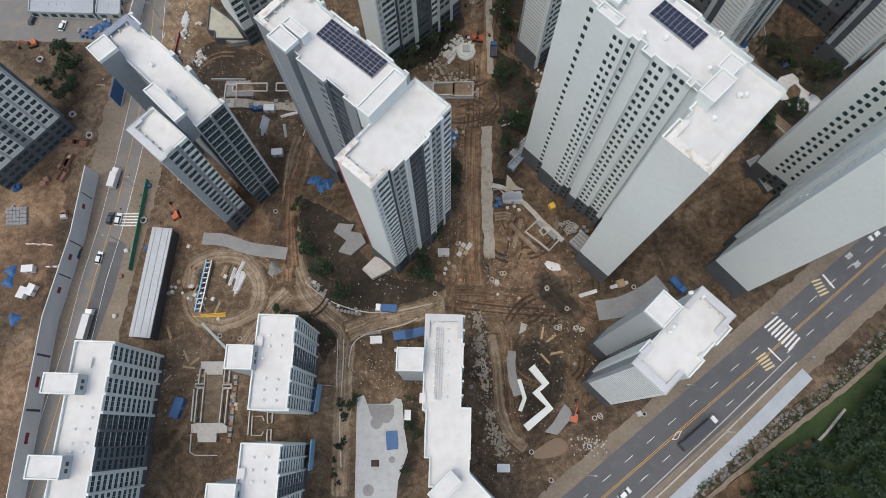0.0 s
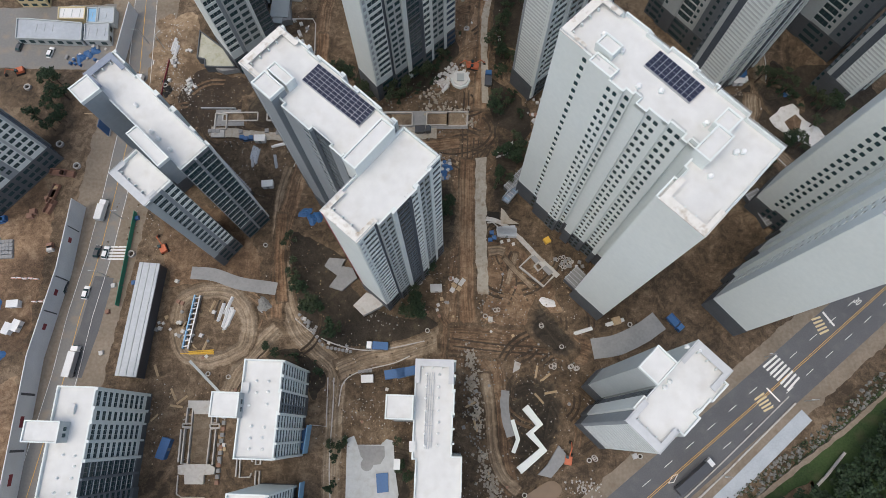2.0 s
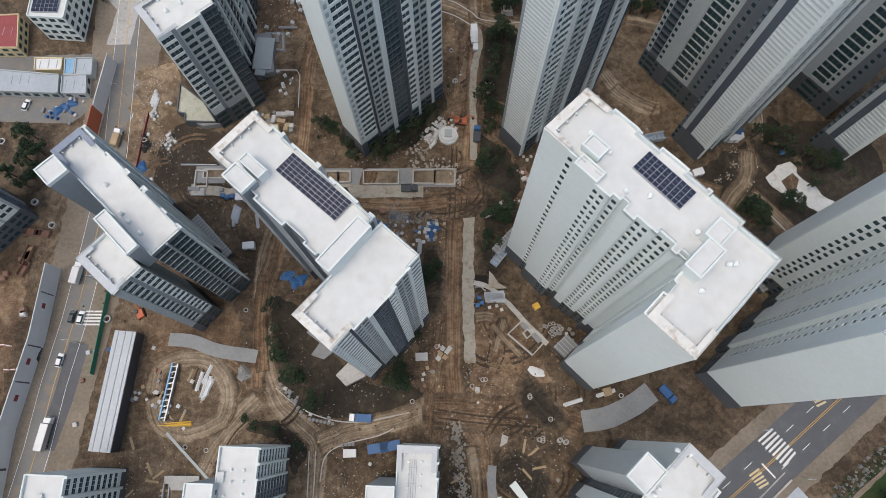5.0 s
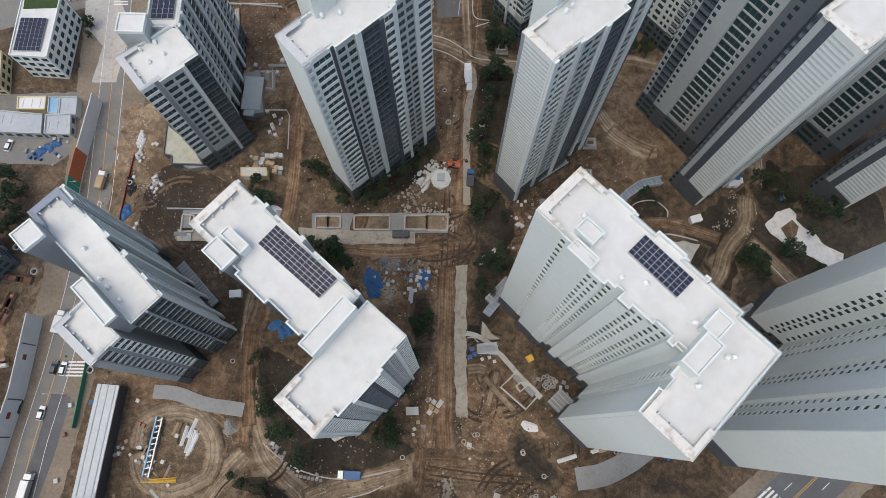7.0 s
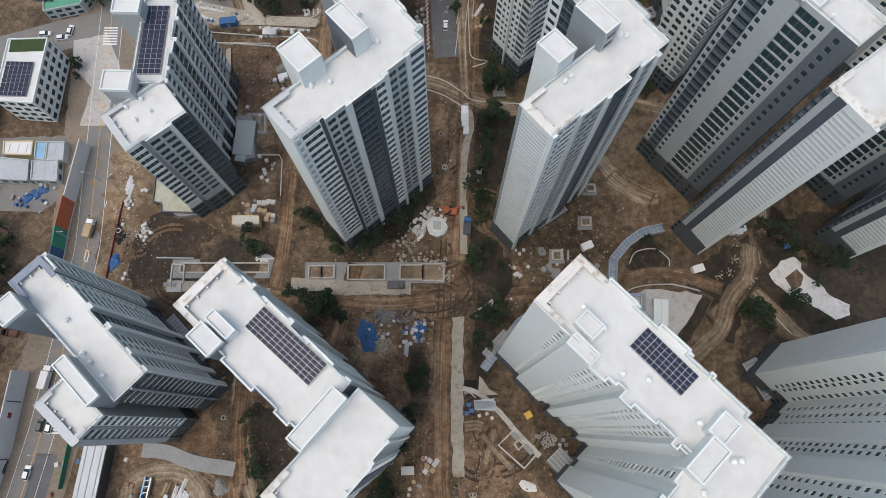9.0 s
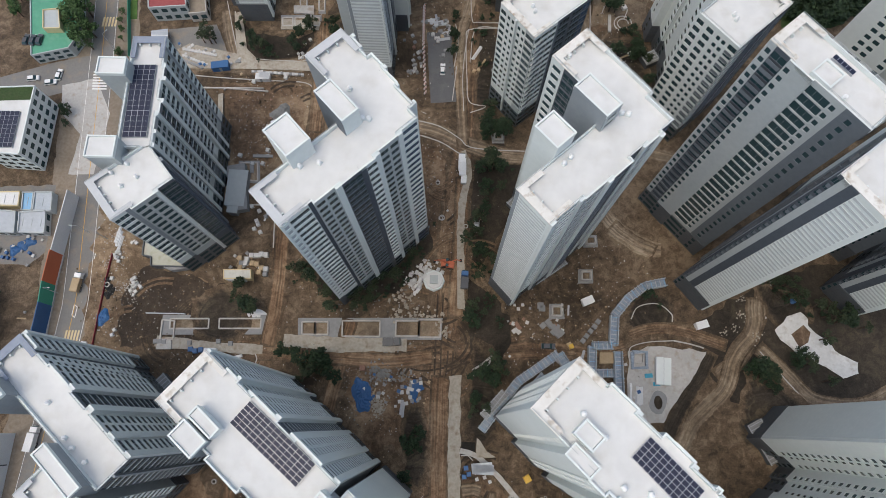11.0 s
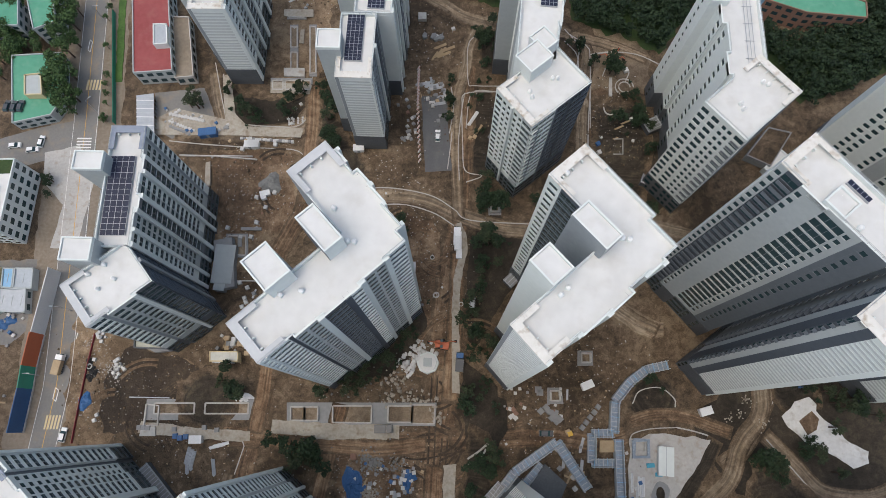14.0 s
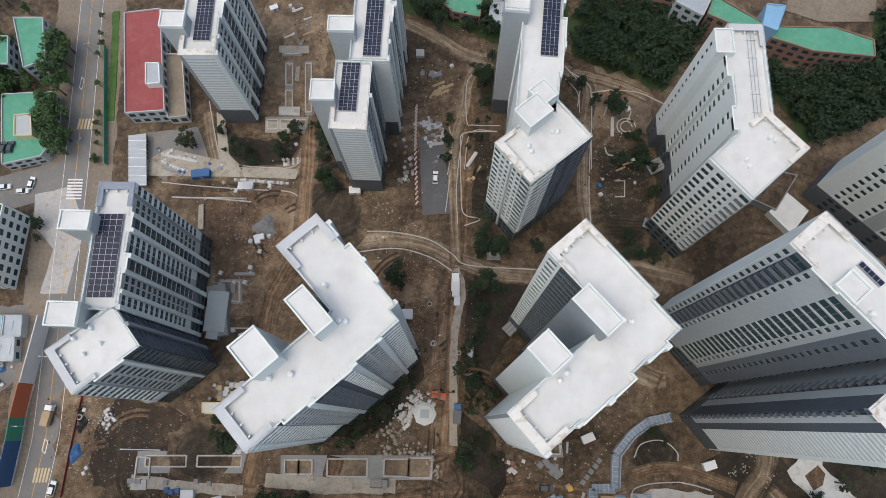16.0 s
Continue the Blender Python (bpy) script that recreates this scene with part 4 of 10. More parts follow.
# city road along the west side
WROAD = ends([(-122.4, -1.1), (-118.8, 26.8), (-117.6, 45.4), (-114.9, 66.0), (-113.3, 87.8), (-111.5, 123.5)] + [(-112.4, 135.8), (-118.8, 215.8), (-121.6, 245.0)], 60, 150)
strip("verge_west", WROAD, 25, DUST, 0.02, "dusty verge of the city road", "verge", 0.8, curve=False)
strip("road_west", WROAD, 8.8, OLDROAD, 0.05, "worn grey city road with dust", "road", curve=False)
along(WROAD, 0, 3.99, 4.0, 0.0, 0.2, YELLOW, "centre_line", "yellow centre line on worn road")
for d in (-4.1, 4.1):
    along(WROAD, 0, 3.99, 4.0, d, 0.14, PAINT, "edge_line", "white edge line on worn road")
strip("new_asphalt", [(-116.6, 26.9), (-113.8, 41.7), (-111.9, 59.1)], 6.4, ASPHALT, 0.06, "fresh dark asphalt lane", "road", curve=False)
for spec in ([(-106.9, 137.2), (-106.7, 140.9), (-107.9, 142.1), (-108.1, 138.4)], [(-122.1, 241.8), (-122.0, 245.9), (-123.0, 246.9), (-123.1, 242.7)], [(-110.9, 119.1), (-110.7, 122.5), (-111.8, 123.3), (-112.0, 119.9)]):
    for p, q in zip(spec, spec[1:] + spec[:1]):
        strip("diamond_mark", [p, q], 0.25, PAINT, 0.07, "white diamond road mark", "road marking", curve=False)
cw = [(-112.0, 64.6), (-106.5, 64.7), (-111.6, 69.9), (-106.2, 70.0)]
bars_between(cw[1], cw[3], cw[0], cw[2], 5, 0.5, PAINT, "crossing_bar", "white zebra crossing bar on worn road")
cw = [(-119.9, 200.3), (-114.7, 200.4), (-120.6, 208.2), (-115.5, 208.3)]
bars_between(cw[0], cw[2], cw[1], cw[3], 7, 0.5, PAINT, "crossing_bar", "white zebra crossing bar on worn road")
hump = [(-113.1, 114.9), (-108.2, 115.0), (-113.3, 110.7), (-108.5, 110.9)]
bars_between(hump[0], hump[1], hump[2], hump[3], 5, 0.6, CREAM, "hump_bar", "cream speed hump bar on worn road")
hump = [(-121.1, 230.5), (-115.4, 230.6), (-121.2, 226.4), (-115.5, 226.6)]
bars_between(hump[0], hump[1], hump[2], hump[3], 5, 0.6, CREAM, "hump_bar", "cream speed hump bar on worn road")
XROAD = ends([(-122.6, 207.7), (-133.7, 204.9), (-142.8, 201.7)], 5, 120)
strip("road_crossing", XROAD, 13, OLDROAD, 0.045, "worn grey side road at the junction", "road", curve=False)

CLAY_BARE = soil("light_clay", (0.10, 0.068, 0.040), (0.205, 0.145, 0.092), (0.34, 0.26, 0.175), EARTH_TONES)
FADING += (CLAY_BARE,)
patch("worked_ground", [(83.2, 119.5), (101.2, 131.0), (123.3, 140.9), (142.6, 141.4), (151.8, 127.3), (148.6, 107.6), (120.9, 91.9), (99.7, 96.9), (88.1, 109.9)], BED, 0, "broad dark brown earth between the towers", "yard", rough=2.0, curve=True)
patch("worked_ground", [(57.3, 239.4), (75.3, 239.8), (81.5, 211.4), (84.1, 192.8), (70.4, 184.5), (60.1, 208.8)], BED, 0, "broad dark earth beside the towers", "yard", rough=2.0, curve=True)
patch("worked_ground", [(-109.0, 158.6), (-93.0, 159.0), (-87.5, 135.4), (-69.6, 131.7), (-95.9, 114.8), (-108.0, 118.5)], CLAY_BARE, 0, "broad light orange earth beside the road", "yard", rough=3.0, curve=True)
patch("worked_ground", [(-106.7, 145.8), (-85.6, 139.1), (-86.7, 123.3), (-96.9, 101.4), (-106.1, 104.4)], CLAY_BARE, 0, "light orange earth along the road", "yard", rough=3.0, curve=True)

GREEN_VERGE = surface("green_weeds", (0.03, 0.075, 0.015), (0.085, 0.16, 0.04), 0.95, 2.0, 0.2, 0.6)
patch("worked_ground", [(-58.8, 280.3), (-33.3, 280.9), (-36.3, 252.6), (-37.7, 223.9), (-42.1, 215.4), (-55.7, 234.3)], CLAY_BARE, 0, "light brown earth between the towers", "yard", rough=3.0, curve=True)
patch("worked_ground", [(-79.3, 203.2), (-52.8, 206.9), (-35.1, 201.3), (-39.9, 170.3), (-68.2, 162.1), (-75.1, 186.4)], CLAY_BARE, 0, "light brown earth of the open court", "yard", rough=3.0, curve=True)
patch("worked_ground", [(58.2, 250.1), (74.8, 243.8), (75.2, 216.2), (70.3, 196.0), (57.5, 199.6), (56.4, 224.0)], RUST, 0, "brown earth of a garden in the making", "yard", rough=3.0, curve=True)
strip("green_verge", [(-115.2, 274.3), (-113.0, 257.8), (-111.3, 244.1), (-109.7, 229.8)], 2.6, GREEN_VERGE, 0, "strip of bright green weeds beside the road", "verge", .6, thick=.2)

# worked ground and yards beyond the hoarding
patch("yard_west", [(-169.1, 84.7), (-140.7, 95.9), (-132.4, 79.0), (-133.0, 33.8), (-160.6, 33.3)], RUST, 0, "pale worked ground beyond the hoarding", "yard", rough=2.5)
patch("yard_west", [(-157.1, 18.9), (-133.3, 26.5), (-130.3, -21.0), (-147.3, -21.4)], RUST, 0, "brown worked ground beyond the hoarding", "yard", rough=2.5)
patch("car_park", [(-177.9, 160.9), (-125.6, 164.3), (-124.6, 140.7), (-128.9, 136.0), (-172.0, 136.4)], OLDROAD, 0, "dusty grey yard with cabins", "yard", rough=.6)
patch("junction_paving", [(-130.8, 201.9), (-119.2, 205.3), (-111.9, 191.4), (-113.6, 168.3), (-122.4, 168.1), (-120.8, 183.3), (-129.0, 191.0)], CONC, 0, "pale paved pavement beside the office", "pavement", rough=.3)
patch("yard_north", [(-95.9, 225.8), (-78.8, 228.3), (-72.1, 214.7), (-87.7, 208.1), (-93.8, 212.1)], OLDROAD, 0, "pale concrete yard before the annexe", "yard", rough=.5)
patch("yard_worked", [(-25.7, 110.3), (7.6, 107.8), (10.0, 81.5), (-15.1, 80.9)], RUST, 0, "churned red-brown earth between the towers", "yard", rough=3.0)
patch("yard_worked", [(-74.2, 203.6), (-44.5, 204.3), (-42.2, 179.0), (-64.3, 170.4)], RUST, 0, "churned brown earth of the garden works", "yard", rough=2.5)
patch("yard_worked", [(-89.7, 137.0), (-61.4, 130.4), (-59.3, 112.9), (-94.3, 110.2), (-97.0, 125.9)], RUT, 0, "dark worked ground beside the tower", "yard", rough=2.5)
for pts in ([(22.4, 67.1), (33.2, 59.9), (31.3, 52.6), (18.7, 48.8), (15.1, 59.5)], [(14.3, 72.9), (23.2, 73.1), (37.0, 53.1), (23.3, 41.3), (13.0, 49.1)], [(-18.7, 182.1), (3.6, 180.8), (8.0, 157.0), (-2.1, 142.7), (-14.3, 170.9)], [(-98.2, 85.9), (-70.1, 80.1), (-62.0, 58.0), (-88.5, 57.5)], [(61.6, 261.6), (79.4, 255.1), (76.0, 230.9), (58.6, 232.6)]):
    patch("worked_ground", pts, TRACK if pts[0][0] > 60 else RUST, 0, "patch of lighter worked earth", "yard", rough=3.0, curve=True)

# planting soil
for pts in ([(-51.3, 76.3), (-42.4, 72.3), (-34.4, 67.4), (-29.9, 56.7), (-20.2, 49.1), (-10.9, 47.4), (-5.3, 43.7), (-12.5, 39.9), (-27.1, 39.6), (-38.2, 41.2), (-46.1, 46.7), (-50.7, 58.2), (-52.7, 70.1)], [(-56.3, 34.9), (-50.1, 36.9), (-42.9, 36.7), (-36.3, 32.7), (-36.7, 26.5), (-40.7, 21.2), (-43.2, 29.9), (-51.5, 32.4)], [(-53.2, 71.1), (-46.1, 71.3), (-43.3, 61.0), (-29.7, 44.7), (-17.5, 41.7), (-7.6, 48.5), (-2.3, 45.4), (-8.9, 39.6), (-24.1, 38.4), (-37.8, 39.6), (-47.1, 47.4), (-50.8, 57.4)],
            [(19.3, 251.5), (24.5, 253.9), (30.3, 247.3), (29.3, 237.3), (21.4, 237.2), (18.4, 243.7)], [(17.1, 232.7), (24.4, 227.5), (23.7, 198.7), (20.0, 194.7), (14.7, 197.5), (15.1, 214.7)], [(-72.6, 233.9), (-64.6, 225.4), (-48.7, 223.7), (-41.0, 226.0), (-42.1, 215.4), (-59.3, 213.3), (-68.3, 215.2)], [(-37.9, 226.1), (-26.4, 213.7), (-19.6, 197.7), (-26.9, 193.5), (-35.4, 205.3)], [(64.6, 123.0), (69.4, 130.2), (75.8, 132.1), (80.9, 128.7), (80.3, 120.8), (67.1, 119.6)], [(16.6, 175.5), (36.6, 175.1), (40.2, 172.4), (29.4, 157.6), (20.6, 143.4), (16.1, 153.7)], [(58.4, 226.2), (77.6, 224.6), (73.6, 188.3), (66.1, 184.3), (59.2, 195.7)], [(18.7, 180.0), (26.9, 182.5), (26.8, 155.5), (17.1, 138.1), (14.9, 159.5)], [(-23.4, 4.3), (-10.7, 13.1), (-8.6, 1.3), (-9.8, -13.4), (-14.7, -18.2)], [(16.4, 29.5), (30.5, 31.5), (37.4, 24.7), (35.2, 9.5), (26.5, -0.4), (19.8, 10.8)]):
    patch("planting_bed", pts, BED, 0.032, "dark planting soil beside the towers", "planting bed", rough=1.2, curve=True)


# tracks inside the site
def track(pts, width, mat=None, rough=0.9, z=0.03, label="pale worn dirt track of the site"):
    return strip("dirt_track", pts, width, mat or TRACK, z, label, "track", rough)


track([(-32.3, -18.9)] + [(-32.9, 3.0), (-33.0, 19.7), (-33.4, 30.1), (-39.2, 36.2), (-46.0, 41.5), (-50.4, 49.7), (-52.9, 59.1), (-55.2, 70.7), (-55.7, 82.8), (-54.9, 92.1), (-53.2, 99.5)], 5.5)
track(sorted([(-54.2, 45.6), (-55.0, 71.0)] + [(-48.1, 111.3), (-46.5, 128.7), (-47.0, 163.9)] + [(-39.4, 185.4), (-39.0, 213.4), (-39.8, 230.3)], key=lambda q: q[1]), 5.2, RUST)
track([(-33.4, 30.1), (-24.7, 34.2), (-15.9, 36.2), (-6.1, 39.3), (1.9, 43.4)], 6.0, z=0.034)
track([(3.2, 30.9), (4.1, 45.3), (5.7, 62.2), (6.2, 79.9), (6.7, 96.4), (7.8, 111.4), (9.6, 133.9), (10.7, 155.2)], 9.5, RUST, 1.3, 0.026, "orange clay haul track")
track(sorted([(7.6, 131.7), (9.3, 159.4)] + [(12.3, 180.3), (13.2, 207.8), (14.3, 239.6)], key=lambda q: q[1]), 6.5, RUST, 1.2, 0.027, "brown clay haul track")
track([(-61.3, 110.8), (-36.8, 110.1), (-10.6, 110.0), (13.7, 111.4), (34.3, 114.3)], 5.5, RUST, 1.4, 0.022, "brown haul track crossing the site")
track([(-52.6, 44.1), (-57.5, 38.5), (-63.8, 29.4), (-68.1, 20.6)], 5.5, None, 1.2, 0.036)
track([(4.1, 42.6), (14.6, 34.7), (17.2, 20.8), (18.4, 4.2), (22.2, -5.3)], 6.0, RUST, 1.3, 0.021, "brown haul track")
track([(1.1, 41.3), (18.7, 40.4), (36.3, 40.1), (46.7, 37.2)], 9.0, RUST, 1.6, 0.019, "brown haul track")
track([(-25.3, 187.3), (-11.6, 189.2), (1.5, 188.0), (13.7, 182.6), (25.7, 178.9), (38.5, 177.9)], 5.0, None, 0.5, 0.04)
track([(67.8, 182.4), (75.1, 181.1), (89.3, 177.4)], 4.5, None, 0.5, 0.04)
track([(12.4, 181.0), (11.6, 194.5), (10.7, 208.5), (11.0, 225.1), (13.9, 238.1), (14.9, 246.9), (18.2, 254.2), (23.2, 258.5)], 3.6, None, 0.5, 0.042)
track([(25.3, 255.8), (13.1, 259.4), (2.7, 266.1), (-9.4, 272.2)], 4.5, None, 0.5, 0.041)
track([(55.5, 195.6), (54.0, 209.5), (55.2, 228.3), (57.1, 245.7), (51.3, 252.7), (41.3, 254.3)], 4.0, None, 0.5, 0.043)
track([(51.3, 252.7), (67.1, 248.1), (78.7, 242.8)], 3.5, None, 0.5, 0.044)
track([(-86.4, 212.3), (-72.7, 211.4), (-57.1, 210.5), (-43.8, 213.3), (-39.0, 220.1)], 6.0, None, 0.6, 0.039)
track([(-70.6, 214.7), (-74.0, 225.2), (-76.1, 234.9)], 3.6, None, 0.4, 0.04)
track([(111.0, 151.1), (111.0, 138.5), (107.9, 126.1), (100.3, 112.1), (92.3, 105.2)], 4.6, None, 0.6, 0.04)
track([(106.8, 131.1), (105.3, 120.6), (98.6, 111.9), (94.2, 101.7), (84.1, 91.8), (78.2, 80.6)], 4.6, None, 0.6, 0.041)
track([(105.9, 115.4), (114.3, 106.4), (121.9, 99.2), (135.2, 97.9), (147.9, 103.2)], 4.2, None, 0.6, 0.042)
track([(58.6, 160.7), (64.2, 153.2), (73.6, 147.0), (78.4, 146.0)], 5.0, None, 1.0, 0.036)
track([(61.6, 153.9), (68.7, 148.4), (75.7, 144.9)], 5.0, None, 1.0, 0.037)
strip("haul_road", [(65.1, 114.4), (56.2, 111.6), (42.4, 112.6), (24.9, 111.6), (11.0, 110.4)], 5.0, RUST, 0.024, "brown haul track crossing the site", "track", 1.2)
strip("road_north", [(3.0, 227.0), (4.1, 210.3), (5.3, 198.3)], 9.0, ASPHALT, 0.046, "unfinished dark asphalt parking strip", "road", 0.3)
# narrow wheel ruts pressed into the haul tracks
for pts in ([(5.2, 45.3), (6.8, 62.2), (7.3, 79.9), (7.9, 96.4), (8.9, 111.4)], [(7.0, 45.4), (8.6, 62.3), (9.2, 80.0), (9.9, 96.4), (10.5, 111.4)], [(2.8, 41.4), (18.7, 39.7), (36.3, 39.1)], [(2.9, 39.0), (18.7, 37.6), (36.2, 37.0)], [(-6.3, 107.4), (0.8, 105.1), (11.1, 107.0), (23.2, 109.5)], [(-7.9, 104.0), (2.6, 102.3), (9.4, 103.6)], [(16.5, 68.8), (18.7, 62.4), (16.9, 54.1)], [(21.7, 67.1), (23.2, 59.7), (20.5, 52.4)], [(-55.9, 36.7), (-59.6, 32.2), (-64.7, 22.4)], [(4.8, 99.6), (4.9, 114.6), (5.2, 130.1)], [(6.6, 99.7), (6.7, 114.6), (6.9, 130.1)]):
    strip("wheel_rut", pts, 0.5, RUT, 0.05, "dark wheel rut in brown clay", "rut", 0.3)

arc_rng = random.Random(31)
for cx, cy, n in ((24.0, 45.0, 9), (22.0, 70.0, 8), (6.0, 112.0, 8), (12.0, 130.0, 7), (30.0, 20.0, 6), (-45.0, 190.0, 6), (5.0, 165.0, 6), (-75.0, 115.0, 6), (-60.0, 45.0, 6)):
    for k in range(n):
        r0, a0 = arc_rng.uniform(5, 16), arc_rng.uniform(0, 6.28)
        ox, oy = cx + arc_rng.gauss(0, 5), cy + arc_rng.gauss(0, 5)
        for d in (0, 1.7):
            strip("wheel_rut", [(ox + (r0 + d) * math.cos(a0 + q * .28), oy + (r0 + d) * math.sin(a0 + q * .28)) for q in range(5)], 0.7, RUT if k % 3 else RUST, 0.05, "curved wheel rut in brown clay", "rut", 0.25)

# roundabout
ring = [(-85.8, 43.4), (-84.8, 51.8), (-76.9, 55.2), (-68.4, 54.0), (-63.0, 46.6), (-63.0, 38.4), (-67.9, 34.3), (-74.9, 32.4), (-82.5, 35.3)]
strip("dirt_track", ring + ring[:1], 5.0, TRACK, 0.045, "pale ring track round a site yard", "track", 0.8)
kerb([(-84.3, 37.6), (-78.7, 34.1), (-71.4, 33.5), (-64.6, 36.6)], 2.2, 0.12, CONC, "concrete_apron", "rough concrete apron of the ring track")

# kerbs
for pts in ([(-32.3, -10.1), (-33.6, 3.0), (-33.7, 19.7), (-34.0, 28.3)], [(-32.0, 19.7), (-31.0, 26.7), (-26.3, 30.3), (-15.7, 33.2), (-10.5, 35.6)], [(-47.9, 46.7), (-43.0, 43.0), (-36.3, 39.4), (-27.0, 37.2), (-17.9, 37.7), (-6.1, 40.4)], [(-26.7, 190.6), (-17.4, 191.8), (-8.0, 191.7), (3.3, 189.4), (10.9, 184.8), (16.5, 181.1), (39.4, 180.2)], [(-22.5, 184.3), (-7.7, 186.2), (3.5, 183.6), (11.0, 179.1)], [(14.7, 194.6), (20.0, 197.1), (14.3, 198.9), (13.3, 208.5), (12.8, 223.0), (14.1, 228.1), (25.4, 229.0)], [(49.4, 254.9), (54.2, 247.8), (53.3, 239.0)], [(-72.6, 233.9), (-69.7, 219.0), (-63.3, 214.5), (-47.7, 213.6)], [(56.4, 195.6), (56.4, 211.6), (58.0, 232.6), (59.0, 243.5), (65.0, 245.8)], [(106.6, 113.8), (114.1, 104.7), (120.0, 97.5)], [(113.3, 151.2), (113.1, 138.5), (109.6, 124.2)]):
    kerb(pts)
strip("concrete_strip", [(11.4, 104.0), (11.3, 90.8), (11.6, 72.8), (12.3, 56.0)], 3.7, SANDY, 0.10, "long pale concrete strip on the site", "paving", 0.5, thick=0.1)
strip("concrete_strip", sorted([(12.2, 179.8), (12.2, 157.3)] + [(14.5, 171.7), (12.7, 124.8)], key=lambda q: q[1]), 2.4, SANDY, 0.10, "long pale concrete strip on the site", "paving", 0.35, thick=0.1)
strip("retaining_strip", [(13.2, 81.7), (18.5, 80.1), (25.6, 73.8), (29.9, 68.9), (36.7, 62.4)], 1.6, CONC, 0.3, "pale concrete edge strip beside the tower", "paving", 0.2, thick=0.3)
strip("concrete_strip", [(-43.1, 113.5), (-21.0, 112.8), (-4.2, 113.0)], 4.0, SANDY, 0.09, "pale concrete strip before the foundation", "paving", 0.5, thick=0.09)
strip("concrete_strip", [(-83.5, 112.3), (-66.6, 110.9), (-49.6, 110.4)], 3.2, SANDY, 0.09, "pale concrete strip before the foundation", "paving", 0.5, thick=0.09)
strip("paving", [(-83.3, 61.0), (-75.7, 60.5), (-67.0, 57.8), (-54.7, 56.2)], 4.2, GREYCONC, 0.14, "grey concrete path beside the ring track", "paving", 0.1, thick=0.14)
strip("paving", [(46.8, 39.0), (54.7, 40.5), (62.8, 44.5), (68.4, 48.5)], 6.5, GREYCONC, 0.3, "curved grey concrete slab", "paving", 0.1, thick=0.3)
plaza = [(-27.6, -18.8), (-28.7, 10.2), (-26.6, 11.1), (-25.4, 8.5), (-18.4, 8.7), (-16.7, 10.4), (-14.6, 9.9), (-13.6, 1.2), (-12.3, -5.4), (-14.9, -13.5), (-15.4, -21.3)]
patch("plaza", plaza, PAVE_GREY, 0.12, "pale grey concrete plaza beside the block", "plaza", thick=0.12)
patch("plaza_white", [(65.3, 112.7), (73.8, 114.6), (80.7, 114.1), (89.6, 113.3), (86.1, 106.5), (79.5, 98.1), (74.8, 91.5), (64.1, 89.3)], CONC, 0.12, "pale paved plaza with building materials", "plaza", rough=0.8, thick=0.12)
patch("puddle", [(25.3, -4.6), (32.8, -0.3), (36.1, -2.7), (33.5, -5.4), (26.6, -6.5)], MUD, 0.02, "muddy yellow puddle on bare earth", "puddle", curve=True)

patch("plaza_bed", [(-25.4, 8.4), (-17.2, 8.3), (-16.9, 5.3), (-18.2, 3.1), (-21.3, 2.7), (-22.7, 3.7), (-24.2, 5.2)], GREYCONC, 0.13, "dark recess in the pale plaza", "paving", thick=.135)
for cx, cy, r in ((-22.2, 2.9, 1.9), (-23.7, -16.5, 1.7), (-17.0, -7.7, 1.0)):
    patch("plaza_circle", [(cx + r * math.cos(k * math.pi / 8), cy + r * math.sin(k * math.pi / 8)) for k in range(16)], GREYCONC, 0, "round grey planter opening in the plaza", "paving", thick=.15)
patch("plaza_pit", [(-23.3, -7.9), (-20.9, -7.8), (-20.8, -9.8), (-23.2, -9.8)], BED, 0, "square dark pit in the plaza", "paving", thick=.14)
cx, cy = (73.7, 97.4)
patch("plaza_circle", [(cx + (2.6 + .6 * math.sin(k * .8)) * math.cos(k * math.pi / 8), cy + 3.6 * math.sin(k * math.pi / 8)) for k in range(16)], GREYCONC, 0, "round grey planter opening in the plaza", "paving", thick=.16)
patch("plaza_pit", [(cx + 1.3 * math.cos(k * math.pi / 6) , cy + 2.1 * math.sin(k * math.pi / 6)) for k in range(12)], BED, 0, "dark soil in the round planter", "paving", thick=.17)
kerb([(65.5, 112.3), (66.8, 114.4), (72.1, 115.9), (80.0, 116.5)], .3, .35, CONC, "garden_edge", "white curved garden edging in soil")
kerb([(80.0, 116.5), (86.0, 115.3), (90.0, 113.3), (86.2, 107.3), (80.5, 99.7), (75.6, 90.7)], .4, .35, CONC, "kerb", "pale kerb round the plaza")
strip("plaza_track", [(65.6, 117.5), (72.3, 119.7), (81.1, 119.9), (89.6, 117.6), (96.4, 115.2)], 3.4, RUST, 0, "curved brown path above the plaza", "track", .3)
kerb([(66.2, 119.2), (72.4, 121.3), (81.2, 121.5), (89.8, 119.5), (95.7, 116.9)], .4, .3)
strip("plaza_bed", [(91.4, 113.4), (85.9, 104.0), (79.2, 94.0), (74.3, 83.6)], 4.0, BED, 0, "dark planting strip beside the plaza", "planting bed", .5)
